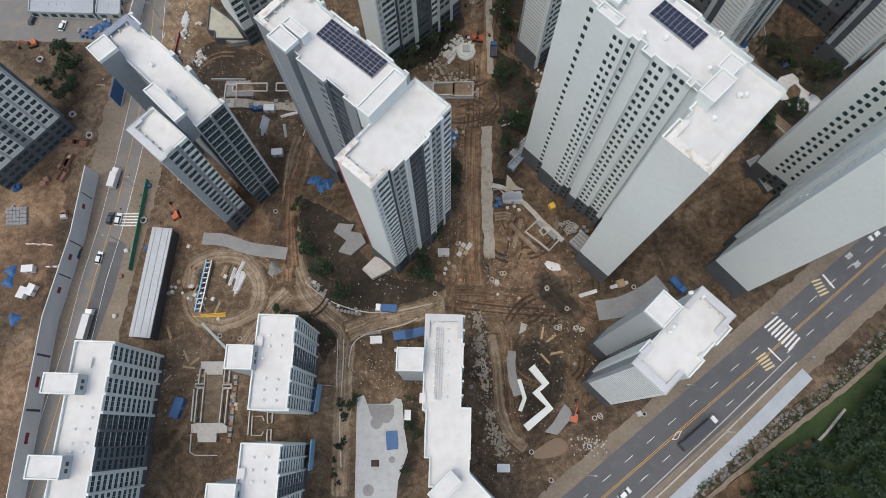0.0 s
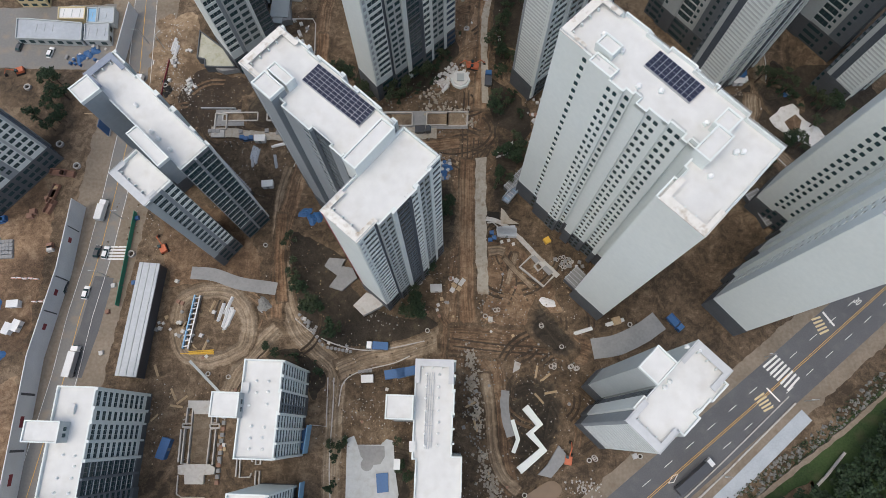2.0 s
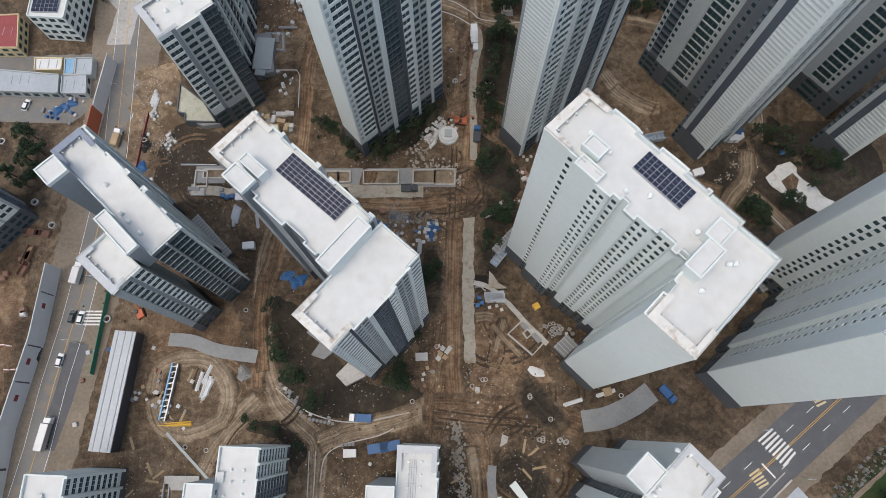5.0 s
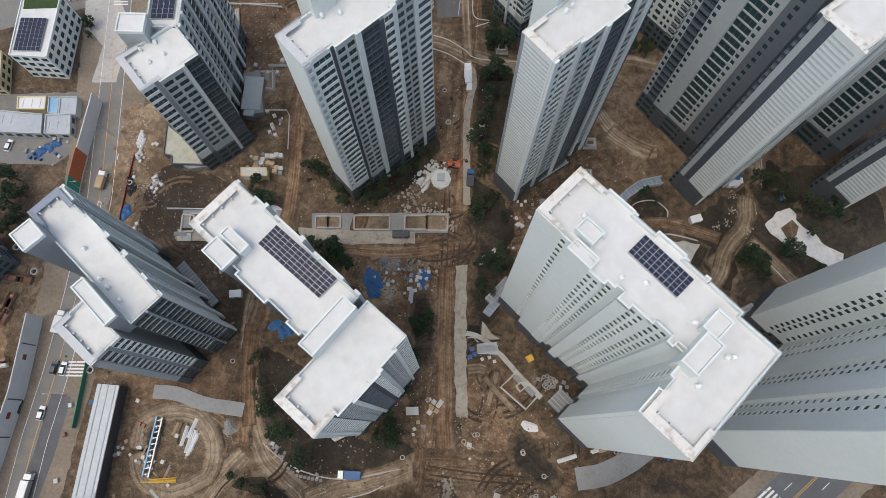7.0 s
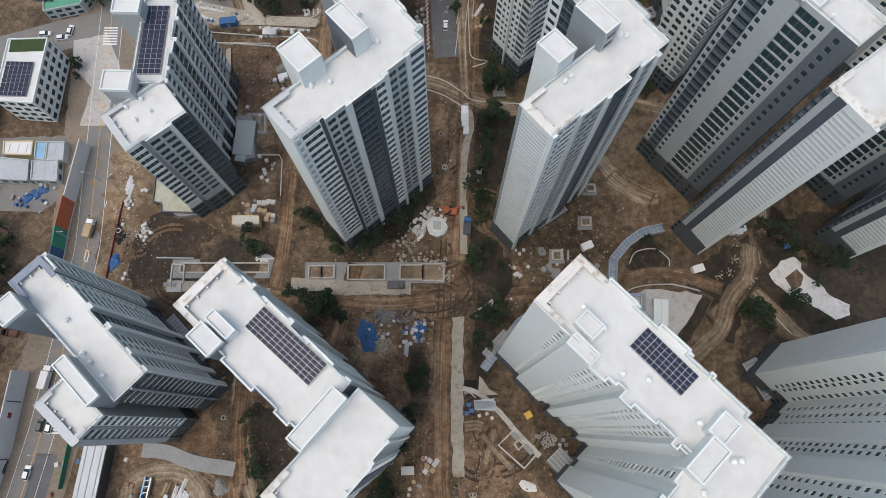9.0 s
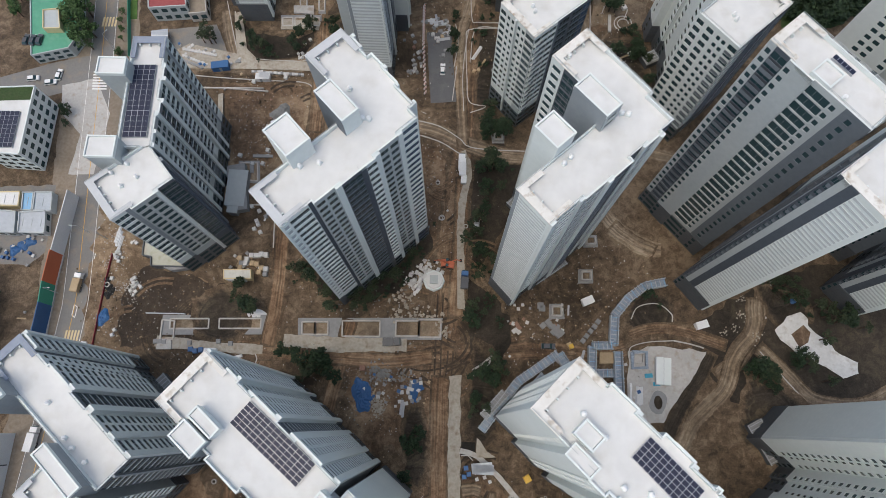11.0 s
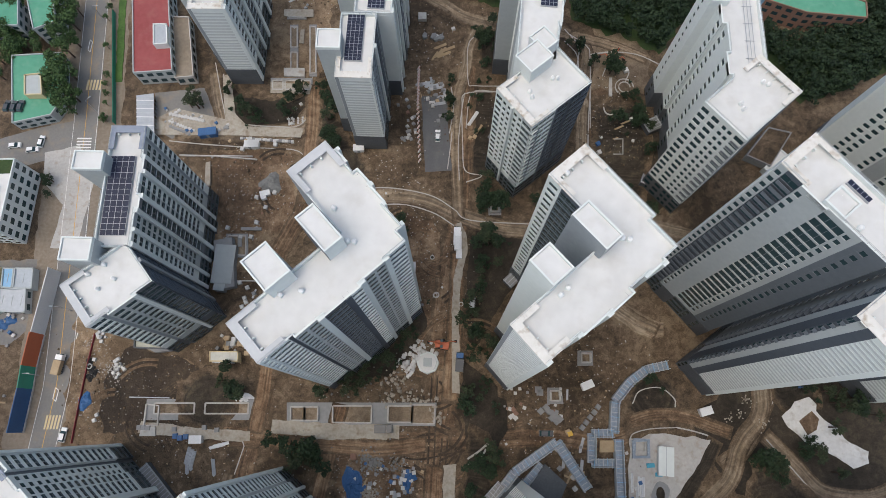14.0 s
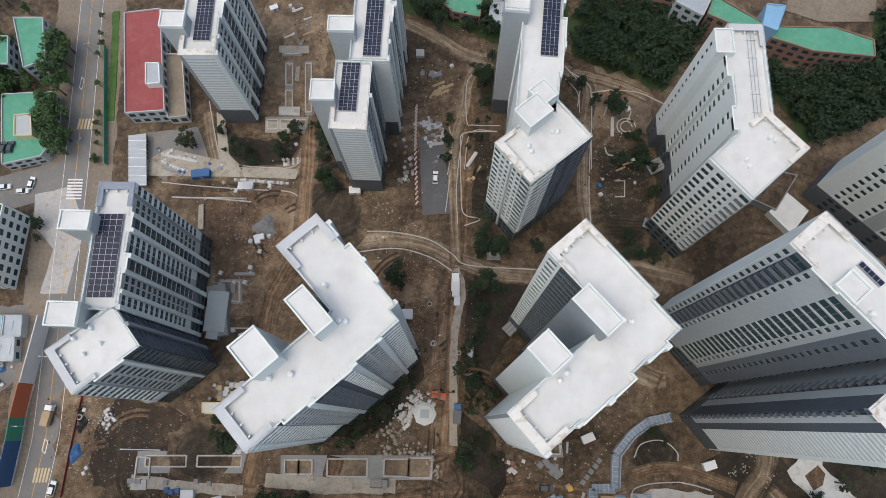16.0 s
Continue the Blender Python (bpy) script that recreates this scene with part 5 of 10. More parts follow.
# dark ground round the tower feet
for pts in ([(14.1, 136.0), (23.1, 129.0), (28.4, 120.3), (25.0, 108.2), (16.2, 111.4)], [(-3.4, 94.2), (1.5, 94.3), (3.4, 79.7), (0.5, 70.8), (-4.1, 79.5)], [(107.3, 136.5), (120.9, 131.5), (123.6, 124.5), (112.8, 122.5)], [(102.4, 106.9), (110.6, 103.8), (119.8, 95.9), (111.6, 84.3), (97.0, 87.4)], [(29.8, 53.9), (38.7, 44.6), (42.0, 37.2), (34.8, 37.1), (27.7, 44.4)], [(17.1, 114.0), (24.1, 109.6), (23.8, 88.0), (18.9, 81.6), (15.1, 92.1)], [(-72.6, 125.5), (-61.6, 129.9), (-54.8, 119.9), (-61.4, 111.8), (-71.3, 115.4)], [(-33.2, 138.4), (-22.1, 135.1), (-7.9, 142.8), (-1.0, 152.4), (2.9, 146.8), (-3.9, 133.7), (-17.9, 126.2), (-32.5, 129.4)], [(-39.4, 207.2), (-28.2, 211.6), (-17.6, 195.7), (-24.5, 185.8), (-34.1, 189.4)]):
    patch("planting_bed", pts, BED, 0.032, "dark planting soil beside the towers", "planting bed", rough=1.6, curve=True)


def road_number(text, x, y, ang, size, z=.118):
    """Painted figures, flat on the road."""
    c = bpy.data.curves.new("road_figures", 'FONT')
    c.body, c.size, c.align_x, c.align_y = text, size, 'CENTER', 'CENTER'
    c.offset = 0.03
    tmp = bpy.data.objects.new("road_figures", c)
    scene.collection.objects.link(tmp)
    me = bpy.data.meshes.new_from_object(tmp.evaluated_get(bpy.context.evaluated_depsgraph_get()))
    bpy.data.objects.remove(tmp)
    me.materials.clear()
    me.materials.append(PAINT)
    ob = new("road_figures", me)
    ob.matrix_basis = pose(x, y, z, 0, 0, ang) @ Matrix.Diagonal((.8, 1.5, 1, 1))
    return tagged(ob, "white painted speed figures on asphalt", "road marking", kind="structure")


rdir = math.degrees(math.atan2(ROAD[3][1] - ROAD[2][1], ROAD[3][0] - ROAD[2][0]))
for x, y in [(130.2, 58.9), (132.3, 56.1)]:
    road_number("30", x, y, rdir - 90, 2.3)
strip("plank_path", [(109.7, -0.3), (113.4, 3.0), (119.9, 9.8)], .7, CONC, 2.6, "pale plank path on the grass slope", "footpath", 0, curve=False, thick=.5)
strip("red_earth", ends([(85.0, -14.5), (97.5, -7.9), (110.2, -1.1)], 30, 0), 5.5, RUST, 1.0, "strip of red earth at the wood's edge", "slope", .8, thick=.9)

CLAY = soil("orange_clay", (0.115, 0.068, 0.038), (0.215, 0.137, 0.082), (0.32, 0.225, 0.145), EARTH_TONES)
FADING += (CLAY,)
for pts, w in (([(6.8, 103.9), (6.8, 87.0), (6.9, 71.0), (7.0, 55.6), (7.9, 45.7)], 5.0), ([(-39.4, 185.4), (-39.0, 213.4), (-39.8, 230.3)], 4.2), ([(-54.2, 45.6), (-54.6, 58.9), (-55.0, 71.0)], 4.0), ([(-48.1, 111.3), (-46.5, 128.7), (-46.8, 153.3)], 4.0), ([(-22.5, 120.8), (-24.0, 112.1), (-26.5, 98.6), (-29.1, 87.1)], 4.2), ([(-52.4, 51.5), (-54.8, 66.8), (-55.3, 82.8)], 3.4), ([(-29.2, 108.7), (-10.5, 107.8), (4.4, 109.6)], 4.0), ([(10.8, 121.6), (11.5, 135.9), (12.3, 150.8), (12.7, 170.2)], 4.2)):
    strip("clay_track", pts, w, CLAY, 0, "orange clay track pressed by wheels", "track", .5)


# ---- trees ----
def leafage(name, dark, light):
    m, n, l, p = nodes_of(name)
    geo = n.new("ShaderNodeNewGeometry")
    tex = n.new("ShaderNodeTexNoise")
    tex.inputs["Scale"].default_value = 0.25
    l.new(geo.outputs["Position"], tex.inputs["Vector"])
    add = n.new("ShaderNodeMath")
    add.operation = 'ADD'
    l.new(geo.outputs["Random Per Island"], add.inputs[0])
    l.new(tex.outputs["Fac"], add.inputs[1])
    mr = n.new("ShaderNodeMapRange")
    mr.inputs["From Min"].default_value, mr.inputs["From Max"].default_value = 0.4, 1.5
    l.new(add.outputs[0], mr.inputs["Value"])
    mix = n.new("ShaderNodeMix")
    mix.data_type = 'RGBA'
    mix.inputs[6].default_value, mix.inputs[7].default_value = (*dark, 1), (*light, 1)
    l.new(mr.outputs[0], mix.inputs[0])
    l.new(mix.outputs[2], p.inputs["Base Color"])
    p.inputs["Roughness"].default_value = 0.8
    return m


LEAF = leafage("pine_foliage", (0.012, 0.022, 0.010), (0.045, 0.065, 0.028))
LEAF2 = leafage("broad_foliage", (0.005, 0.016, 0.006), (0.022, 0.048, 0.018))
LEAF3 = leafage("street_tree_foliage", (0.016, 0.042, 0.012), (0.065, 0.125, 0.036))
BARK = shade("bark", (0.09, 0.06, 0.045), 0.95)
rng = random.Random(7)


def leaf(acc, c, size, r):
    a, b = Vector((r.gauss(0, 1), r.gauss(0, 1), r.gauss(0, .6))).normalized(), Vector((r.gauss(0, 1), r.gauss(0, 1), r.gauss(0, .6)))
    b = (b - a * b.dot(a)).normalized()
    s = size * r.uniform(.6, 1.3)
    c = Vector(c)
    acc.quad([c - a * s - b * s * .4, c + a * s * .3 - b * s * .7, c + a * s + b * s * .3, c - a * s * .2 + b * s * .7])


def clumps(acc, r, radius, z0, z1, n_clump, n_leaf, size, flat=0.6):
    for _ in range(n_clump):
        an, rr = r.uniform(0, 2 * math.pi), radius * math.sqrt(r.random()) * 0.85
        zc = r.uniform(z0, z1)
        rr *= 1 - 0.55 * max(0, (zc - z0) / max(.1, z1 - z0)) ** 1.5
        cx, cy, cr = rr * math.cos(an), rr * math.sin(an), radius * r.uniform(.25, .42)
        for _ in range(n_leaf):
            v = Vector((r.gauss(0, 1), r.gauss(0, 1), r.gauss(0, 1))).normalized() * cr * r.uniform(.4, 1)
            leaf(acc, (cx + v.x, cy + v.y, zc + v.z * flat), size, r)


def limb(acc, a, b, r0, r1, n=5):
    a, b = Vector(a), Vector(b)
    d = (b - a).normalized()
    u = d.orthogonal().normalized()
    w = d.cross(u)
    i = len(acc.v)
    for c, r in ((a, r0), (b, r1)):
        for k in range(n):
            t = 2 * math.pi * k / n
            acc.v.append(tuple(c + (u * math.cos(t) + w * math.sin(t)) * r))
    for k in range(n):
        acc.f.append((i + k, i + (k + 1) % n, i + n + (k + 1) % n, i + n + k))
        acc.m.append(0)


def tree(kind, seed):
    r = random.Random(seed)
    h = {'pine': 6.5, 'broad': 6.0, 'street': 6.5, 'shrub': 1.6}[kind]
    rad = {'pine': 2.1, 'broad': 2.3, 'street': 2.6, 'shrub': 1.1}[kind]
    t = thing("shrub" if kind == 'shrub' else "tree", (0, 0, 0), {'pine': "dark green pine tree planted in bare soil", 'broad': "leafy green tree with uneven crown", 'street': "fresh green street tree with dense crown", 'shrub': "low green shrub in bare soil"}[kind], "shrub" if kind == 'shrub' else "tree", {'pine': "pines of the estate", 'broad': "leafy trees of the estate", 'street': "street trees of the city road", 'shrub': "shrubs of the estate"}[kind])
    acc = Acc()
    lean = Vector((r.uniform(-.4, .4), r.uniform(-.4, .4), h * .62))
    limb(acc, (0, 0, -0.1), lean, 0.22 if h > 3 else 0.06, 0.1 if h > 3 else 0.03)
    for _ in range(5):
        an = r.uniform(0, 6.28)
        limb(acc, lean * r.uniform(.55, 1), (lean.x + math.cos(an) * rad * .6, lean.y + math.sin(an) * rad * .6, h * r.uniform(.65, .9)), 0.07 if h > 3 else .02, 0.03 if h > 3 else .01)
    part("trunk", acc, BARK, t)
    acc = Acc()
    clumps(acc, r, rad, h * .5, h * .95, {'pine': 8, 'broad': 11, 'street': 14, 'shrub': 5}[kind], 44, {'pine': .21, 'broad': .24, 'street': .24, 'shrub': .15}[kind], .45 if kind == 'pine' else .7)
    part("crown", acc, {'pine': LEAF, 'street': LEAF3}.get(kind, LEAF2), t)
    return t


KINDS = {k: [tree(k, s) for s in range(11, 11 + n)] for k, n in (('pine', 4), ('broad', 4), ('street', 3), ('shrub', 3))}
used = {k: 0 for k in KINDS}


def plant(kind, x, y, scale=1.0):
    protos = KINDS[kind]
    i = used[kind]
    used[kind] += 1
    m = pose(x, y, 0, 0, 0, rng.uniform(0, 360)) @ Matrix.Diagonal((scale, scale, scale * rng.uniform(.9, 1.1), 1))
    if i < len(protos):
        protos[i].matrix_basis = m
        return protos[i]
    ob = copy_thing(protos[i % len(protos)], m)
    ob.matrix_basis = m
    return ob


def grove(pts, kinds, n, jitter, lo=.9, hi=1.6):
    n = max(3, int(n * .74))
    line = smooth(pts, 4) if len(pts) > 2 else pts
    for k in range(n):
        x, y = line[rng.randrange(len(line))]
        plant(rng.choice(kinds), x + rng.gauss(0, jitter), y + rng.gauss(0, jitter), rng.uniform(lo, hi))


grove([(-49.2, 74.3), (-47.5, 64.2), (-46.4, 56.3), (-38.6, 46.9), (-34.7, 43.2)], ['pine', 'broad'], 16, 1.6)
grove([(-15.2, 48.0), (-10.8, 49.9), (-10.0, 53.5)], ['broad', 'pine'], 9, 1.6)
grove([(-12.9, 51.2), (-9.9, 45.5), (-5.9, 66.9), (-2.1, 69.0)], ['broad', 'pine'], 9, 2.0)
grove([(-56.4, 38.1), (-48.8, 35.5), (-41.1, 30.1)], ['shrub', 'broad'], 12, 1.2, .6, .9)
grove([(-27.1, 6.8), (-30.3, 8.4), (-15.0, -11.9), (-10.5, 8.0), (-9.4, 1.3), (-10.7, 13.1)], ['broad', 'pine'], 16, 1.4, .6, .9)
grove([(-33.2, 7.5), (-33.3, -4.2), (-34.4, -13.9)], ['shrub'], 16, .8)
grove([(-146.4, 130.0), (-139.8, 123.0), (-136.6, 111.6), (-143.4, 125.3)], ['broad'], 14, 2.4)
grove([(19.1, 108.4), (22.0, 100.8), (17.0, 96.4), (15.2, 123.1)], ['broad', 'pine'], 10, 1.8)
grove([(-39.0, 136.7), (-35.8, 132.6), (-30.7, 129.6), (-23.1, 130.9), (-13.7, 135.2), (-8.2, 141.7), (-4.6, 148.2)], ['pine', 'broad'], 30, 1.8, .8, 1.2)
grove([(-38.5, 107.8), (-35.0, 106.3), (-29.0, 107.3), (-24.5, 104.2), (-28.6, 101.6)], ['broad', 'pine'], 12, 1.5)
grove([(19.1, 138.2), (17.9, 159.6), (22.8, 170.9), (20.7, 191.8), (26.8, 177.9)], ['pine', 'broad'], 16, 2.2)
grove([(17.6, 92.9), (23.1, 104.3), (21.2, 108.1)], ['broad', 'pine'], 9, 1.6)
grove([(22.8, 176.5), (21.0, 170.4), (19.2, 158.6), (19.6, 121.8), (25.0, 104.9)], ['pine', 'broad'], 12, 1.8)
grove([(102.7, 109.4), (105.9, 107.0), (108.7, 102.1), (116.8, 112.3), (120.0, 110.7), (128.0, 106.8), (129.4, 104.3), (110.3, 115.6)], ['broad', 'pine'], 22, 1.5)
grove([(68.5, 130.2), (73.0, 130.3), (76.3, 126.8)], ['shrub', 'broad'], 12, 1.4, .6, .9)
grove([(123.1, 121.0), (132.3, 124.7), (138.8, 121.4)], ['pine', 'broad'], 10, 2.0)
grove([(-68.8, 227.5), (-64.8, 219.1), (-59.6, 216.0), (-53.7, 215.1), (-44.4, 219.6), (-48.9, 225.8)], ['broad', 'shrub', 'pine'], 20, 1.2, .6, 1.0)
grove([(-86.6, 227.1), (-80.1, 222.9), (-77.5, 218.8)], ['pine'], 7, 1.2)
grove([(-36.5, 230.4), (-33.3, 215.6), (-29.7, 205.4), (-34.0, 211.5)], ['broad', 'pine', 'shrub'], 18, 1.4)
grove([(19.3, 244.8), (22.3, 249.4), (26.3, 249.4), (27.3, 241.7), (21.4, 239.3)], ['pine', 'broad'], 18, 1.3, .8, 1.1)
grove([(16.1, 200.5), (21.9, 190.8), (25.6, 189.0), (20.1, 188.9), (33.0, 187.3)], ['broad', 'pine', 'shrub'], 18, 1.8)
grove([(60.7, 237.0), (66.6, 237.1), (71.3, 232.9), (71.7, 222.3), (69.2, 209.9), (75.2, 216.2)], ['shrub', 'broad'], 22, 2.4)
grove([(66.3, 188.1), (71.7, 186.3), (77.1, 184.6)], ['broad', 'pine'], 8, 1.5)
grove([(19.3, 176.5), (24.8, 175.7), (30.3, 175.8), (20.4, 164.5), (18.7, 155.5)], ['broad', 'shrub'], 14, 1.5)
grove([(-9.2, 178.6), (-3.5, 174.9), (-7.6, 184.3)], ['shrub', 'broad'], 10, 1.6)
grove([(-58.5, 128.3), (-56.8, 127.2), (-55.4, 124.1), (-57.9, 130.6)], ['broad', 'pine'], 9, .9, .9, 1.2)
grove([(-130.5, 193.9), (-126.1, 191.0), (-124.7, 181.3)], ['broad', 'shrub'], 9, 1.0, .7, 1.0)
grove([(-55.4, 125.2), (-53.4, 123.5)], ['broad', 'pine'], 6, 1.2)
grove([(-32.3, 105.6), (-35.6, 103.9)], ['shrub', 'pine'], 12, 1.2)
for x, y, size in [(-130.7, 257.1, 1.8), (-132.7, 253.9, 1.6), (-127.4, 250.5, 1.7), (-129.8, 245.8, 1.9), (-125.7, 243.6, 1.5), (-127.3, 239.5, 1.7), (-128.9, 234.0, 1.7), (-124.9, 230.5, 1.9), (-129.7, 227.8, 1.6), (-125.8, 225.2, 1.9), (-122.0, 221.8, 1.6), (-125.5, 219.5, 1.5), (-122.3, 217.0, 1.5), (-130.0, 224.4, 1.2), (-127.1, 256.4, 1.4)]:
    plant('street', x, y, size)
grove([(-155.1, 251.1), (-149.7, 245.3), (-154.0, 255.9), (-146.6, 240.7), (-146.3, 244.2), (-153.7, 242.9)], ['street'], 34, 2.6, 1.0, 1.5)
grove([(-119.1, 271.8), (-116.7, 255.4), (-115.0, 239.6), (-112.7, 224.3), (-111.3, 211.7)], ['street'], 18, .4, .4, .6)
grove([(-147.8, 243.3), (-148.4, 236.6), (-146.3, 276.1), (-144.8, 238.9), (-156.3, 273.5)], ['street'], 26, 3.0, .8, 1.2)
grove([(0.3, 276.7), (8.7, 272.1), (19.1, 267.6), (-12.1, 275.3)], ['shrub', 'broad'], 16, 2.0)

grove([(-31.0, 133.0), (-21.6, 127.9), (-9.3, 133.6), (-2.5, 142.9), (2.7, 152.4)], ['shrub', 'shrub', 'pine'], 46, 2.2, .8, 1.5)
grove([(-10.1, 63.6), (-4.7, 68.9), (-2.3, 79.6), (-1.3, 86.8)], ['shrub', 'shrub', 'broad'], 30, 1.6, .8, 1.4)
grove([(18.6, 152.8), (19.4, 139.8), (19.9, 128.9), (23.1, 121.9)], ['shrub', 'shrub', 'pine'], 30, 1.8, .8, 1.5)
grove([(108.2, 136.5), (117.4, 131.4), (124.0, 128.0), (134.3, 126.5)], ['shrub', 'pine', 'shrub'], 30, 2.0, .9, 1.6)
grove([(19.3, 247.0), (23.3, 251.6), (25.3, 242.7), (17.6, 229.5), (19.7, 214.8)], ['shrub', 'shrub'], 24, 1.8, .9, 1.6)

grove([(-69.4, 229.2), (-67.2, 222.2), (-63.9, 219.5), (-58.0, 218.8), (-52.7, 221.0), (-48.3, 219.9), (-45.9, 225.2), (-43.0, 226.4), (-60.3, 222.3)], ['broad', 'pine', 'shrub'], 26, 1.0, .8, 1.2)
grove([(76.0, 230.9), (73.6, 222.4), (76.7, 210.1), (74.3, 200.0), (71.9, 226.5), (72.7, 241.6), (68.7, 239.3)], ['broad', 'shrub', 'pine'], 22, 1.6, .8, 1.2)
grove([(53.1, 243.4), (51.6, 247.8), (21.2, 256.1), (23.3, 251.6), (19.3, 247.0), (25.3, 244.9)], ['broad', 'pine'], 18, 1.4, .8, 1.2)
grove([(7.7, 232.5), (8.4, 227.1), (7.6, 221.8), (7.2, 216.6)], ['shrub', 'broad'], 14, .8, .7, 1.0)
grove([(-39.6, 147.5), (-23.4, 125.0), (-16.7, 128.6), (-9.9, 134.0), (-33.8, 133.4), (-42.0, 134.9)], ['shrub', 'pine', 'shrub'], 26, 1.8, .8, 1.3)


def forest(name, label, region, n, seed, height, mat, z_of):
    """A wood of many crowns in one mesh; region(r) gives a place."""
    r = random.Random(seed)
    acc = Acc()
    for _ in range(n):
        x, y = region(r)
        s = r.uniform(.75, 1.35)
        z = z_of(x, y)
        sub = Acc()
        clumps(sub, r, 2.7 * s, height * .45 * s, height * s, 6, 19, .46, .75)
        i = len(acc.v)
        acc.v += [(a + x, b + y, c + z) for a, b, c in sub.v]
        acc.f += [tuple(q + i for q in f) for f in sub.f]
        acc.m += sub.m
    return solid(name, acc, mat, label, "woodland", kind="stuff")


def along_slope(r):
    k = r.choices(range(len(HEDGE) - 1), [min(80, math.hypot(HEDGE[i + 1][0] - HEDGE[i][0], HEDGE[i + 1][1] - HEDGE[i][1])) for i in range(len(HEDGE) - 1)])[0]
    f = r.random()
    a, b = HEDGE[k], HEDGE[k + 1]
    x, y = a[0] + (b[0] - a[0]) * f, a[1] + (b[1] - a[1]) * f
    dx, dy = b[0] - a[0], b[1] - a[1]
    m = math.hypot(dx, dy)
    d = 8 + 62 * r.random() ** 1.1 + 6 * noise.noise((x * .05, y * .05, 3))
    return x + dy / m * d, y - dx / m * d


forest("woodland", "dense dark green wood on the hillside", along_slope, 2000, 3, 7.0, LEAF2, lambda x, y: 1.2)


def inside(poly):
    """A sampler of places inside a plan outline."""
    xs, ys = [p[0] for p in poly], [p[1] for p in poly]

    def pick(r):
        while True:
            x, y = r.uniform(min(xs), max(xs)), r.uniform(min(ys), max(ys))
            odd = False
            for (ax, ay), (bx, by) in zip(poly, poly[1:] + poly[:1]):
                if (ay > y) != (by > y) and x < (bx - ax) * (y - ay) / (by - ay) + ax:
                    odd = not odd
            if odd:
                return x, y
    return pick


WOODS = [([(51.4, 273.0), (56.2, 282.7), (73.1, 290.4), (94.5, 284.7), (99.6, 270.5), (90.5, 256.5), (83.1, 245.1), (73.2, 250.5), (61.4, 254.7), (51.9, 259.1)], 330, "dense dark green wood behind the towers"),
         ([(119.3, 256.5), (128.7, 251.7), (155.1, 257.2), (165.1, 273.1), (179.2, 271.0), (174.9, 246.1), (149.7, 233.6), (130.6, 226.8), (125.2, 238.4), (118.6, 245.9)], 360, "dense dark green wood beside the school"),
         ([(-25.4, 294.2), (50.0, 295.7), (51.5, 274.0), (41.2, 266.8), (25.1, 264.1), (6.7, 270.7), (-12.0, 277.4)], 150, "dark green wood by the north edge"),
         ([(160.1, 278.6), (180.0, 283.8), (174.8, 253.8), (159.2, 253.4)], 60, "dark green wood above the school")]
for k, (poly, count, words) in enumerate(WOODS):
    patch("wood_floor", poly, GRASS, 0, "dark grass beneath the wood", "undergrowth", rough=2.0)
    forest("woodland", words, inside(poly), count, 5 + k, 6.5, LEAF2, lambda x, y: 0)

# boulders and shrubs between path and slope
ROCK = surface("rockery_stone", (0.13, 0.135, 0.13), (0.27, 0.27, 0.26), 0.9, 1.5, 0.3, 0.3)


def stone(acc, x, y, z, s, r, mat=0):
    p = []
    for zz, k in ((0, 1.0), (s * r.uniform(.5, .9), .6)):
        for q in range(4):
            a = 2 * math.pi * q / 4 + r.uniform(-.35, .35) + .4
            p.append((x + s * k * r.uniform(.6, 1) * math.cos(a), y + s * k * r.uniform(.6, 1) * math.sin(a), z + zz * r.uniform(.8, 1.1)))
    acc.hexa(p, mat)


acc, acc2 = Acc(), Acc()
hedge_line = smooth(HEDGE, 30)
for a, b in zip(hedge_line, hedge_line[1:]):
    m = math.hypot(b[0] - a[0], b[1] - a[1])
    for _ in range(int(m * 6.5)):
        f, d = rng.random(), rng.uniform(-3.2, 1.8)
        x, y = a[0] + (b[0] - a[0]) * f - (b[1] - a[1]) / m * d, a[1] + (b[1] - a[1]) * f + (b[0] - a[0]) / m * d
        if rng.random() < .6:
            stone(acc, x, y, 0.0, rng.uniform(.4, 1.0), rng)
        else:
            for _ in range(7):
                leaf(acc2, (x + rng.gauss(0, .4), y + rng.gauss(0, .4), rng.uniform(.3, 1.1)), .3, rng)
solid("rockery", acc, ROCK, "grey boulders lining the foot of the slope", "rockery", kind="stuff")
solid("hedge", acc2, LEAF, "dark shrubs among boulders at the slope", "hedge", kind="stuff")


# ---- roof equipment ----
def solar_array(cx, cy, ang, nx, ny, w, h, z, label="dark blue solar panel array on a white roof"):
    t = thing("solar_array", (cx, cy, z), label, "solar array", "solar arrays")
    t.matrix_basis = pose(cx, cy, z, 0, 0, ang)
    acc = Acc()
    lx, ly = nx * w / 2, ny * h / 2
    for i in range(ny + 1):
        acc.box(-lx, -ly + i * h - .04, 0, lx, -ly + i * h + .04, 0.45)
    fr = part("support_frame", acc, METAL, t)
    fr.matrix_parent_inverse = Matrix.Identity(4)
    acc = Acc()
    acc.box(-w / 2 + .015, -h / 2 + .015, 0, w / 2 - .015, h / 2 - .015, .05, 0)
    acc.box(-w / 2 + .05, -h / 2 + .05, .05, w / 2 - .05, h / 2 - .05, .056, 1)
    me = acc.mesh("solar_panel", [METAL, SOLAR])
    for i in range(nx):
        for j in range(ny):
            ob = new("solar_panel", me)
            ob.parent = t
            ob.matrix_basis = pose(-lx + (i + .5) * w, -ly + (j + .5) * h, 0.6 + 0.03 * (j % 2), 4, 0, 0)
    return t


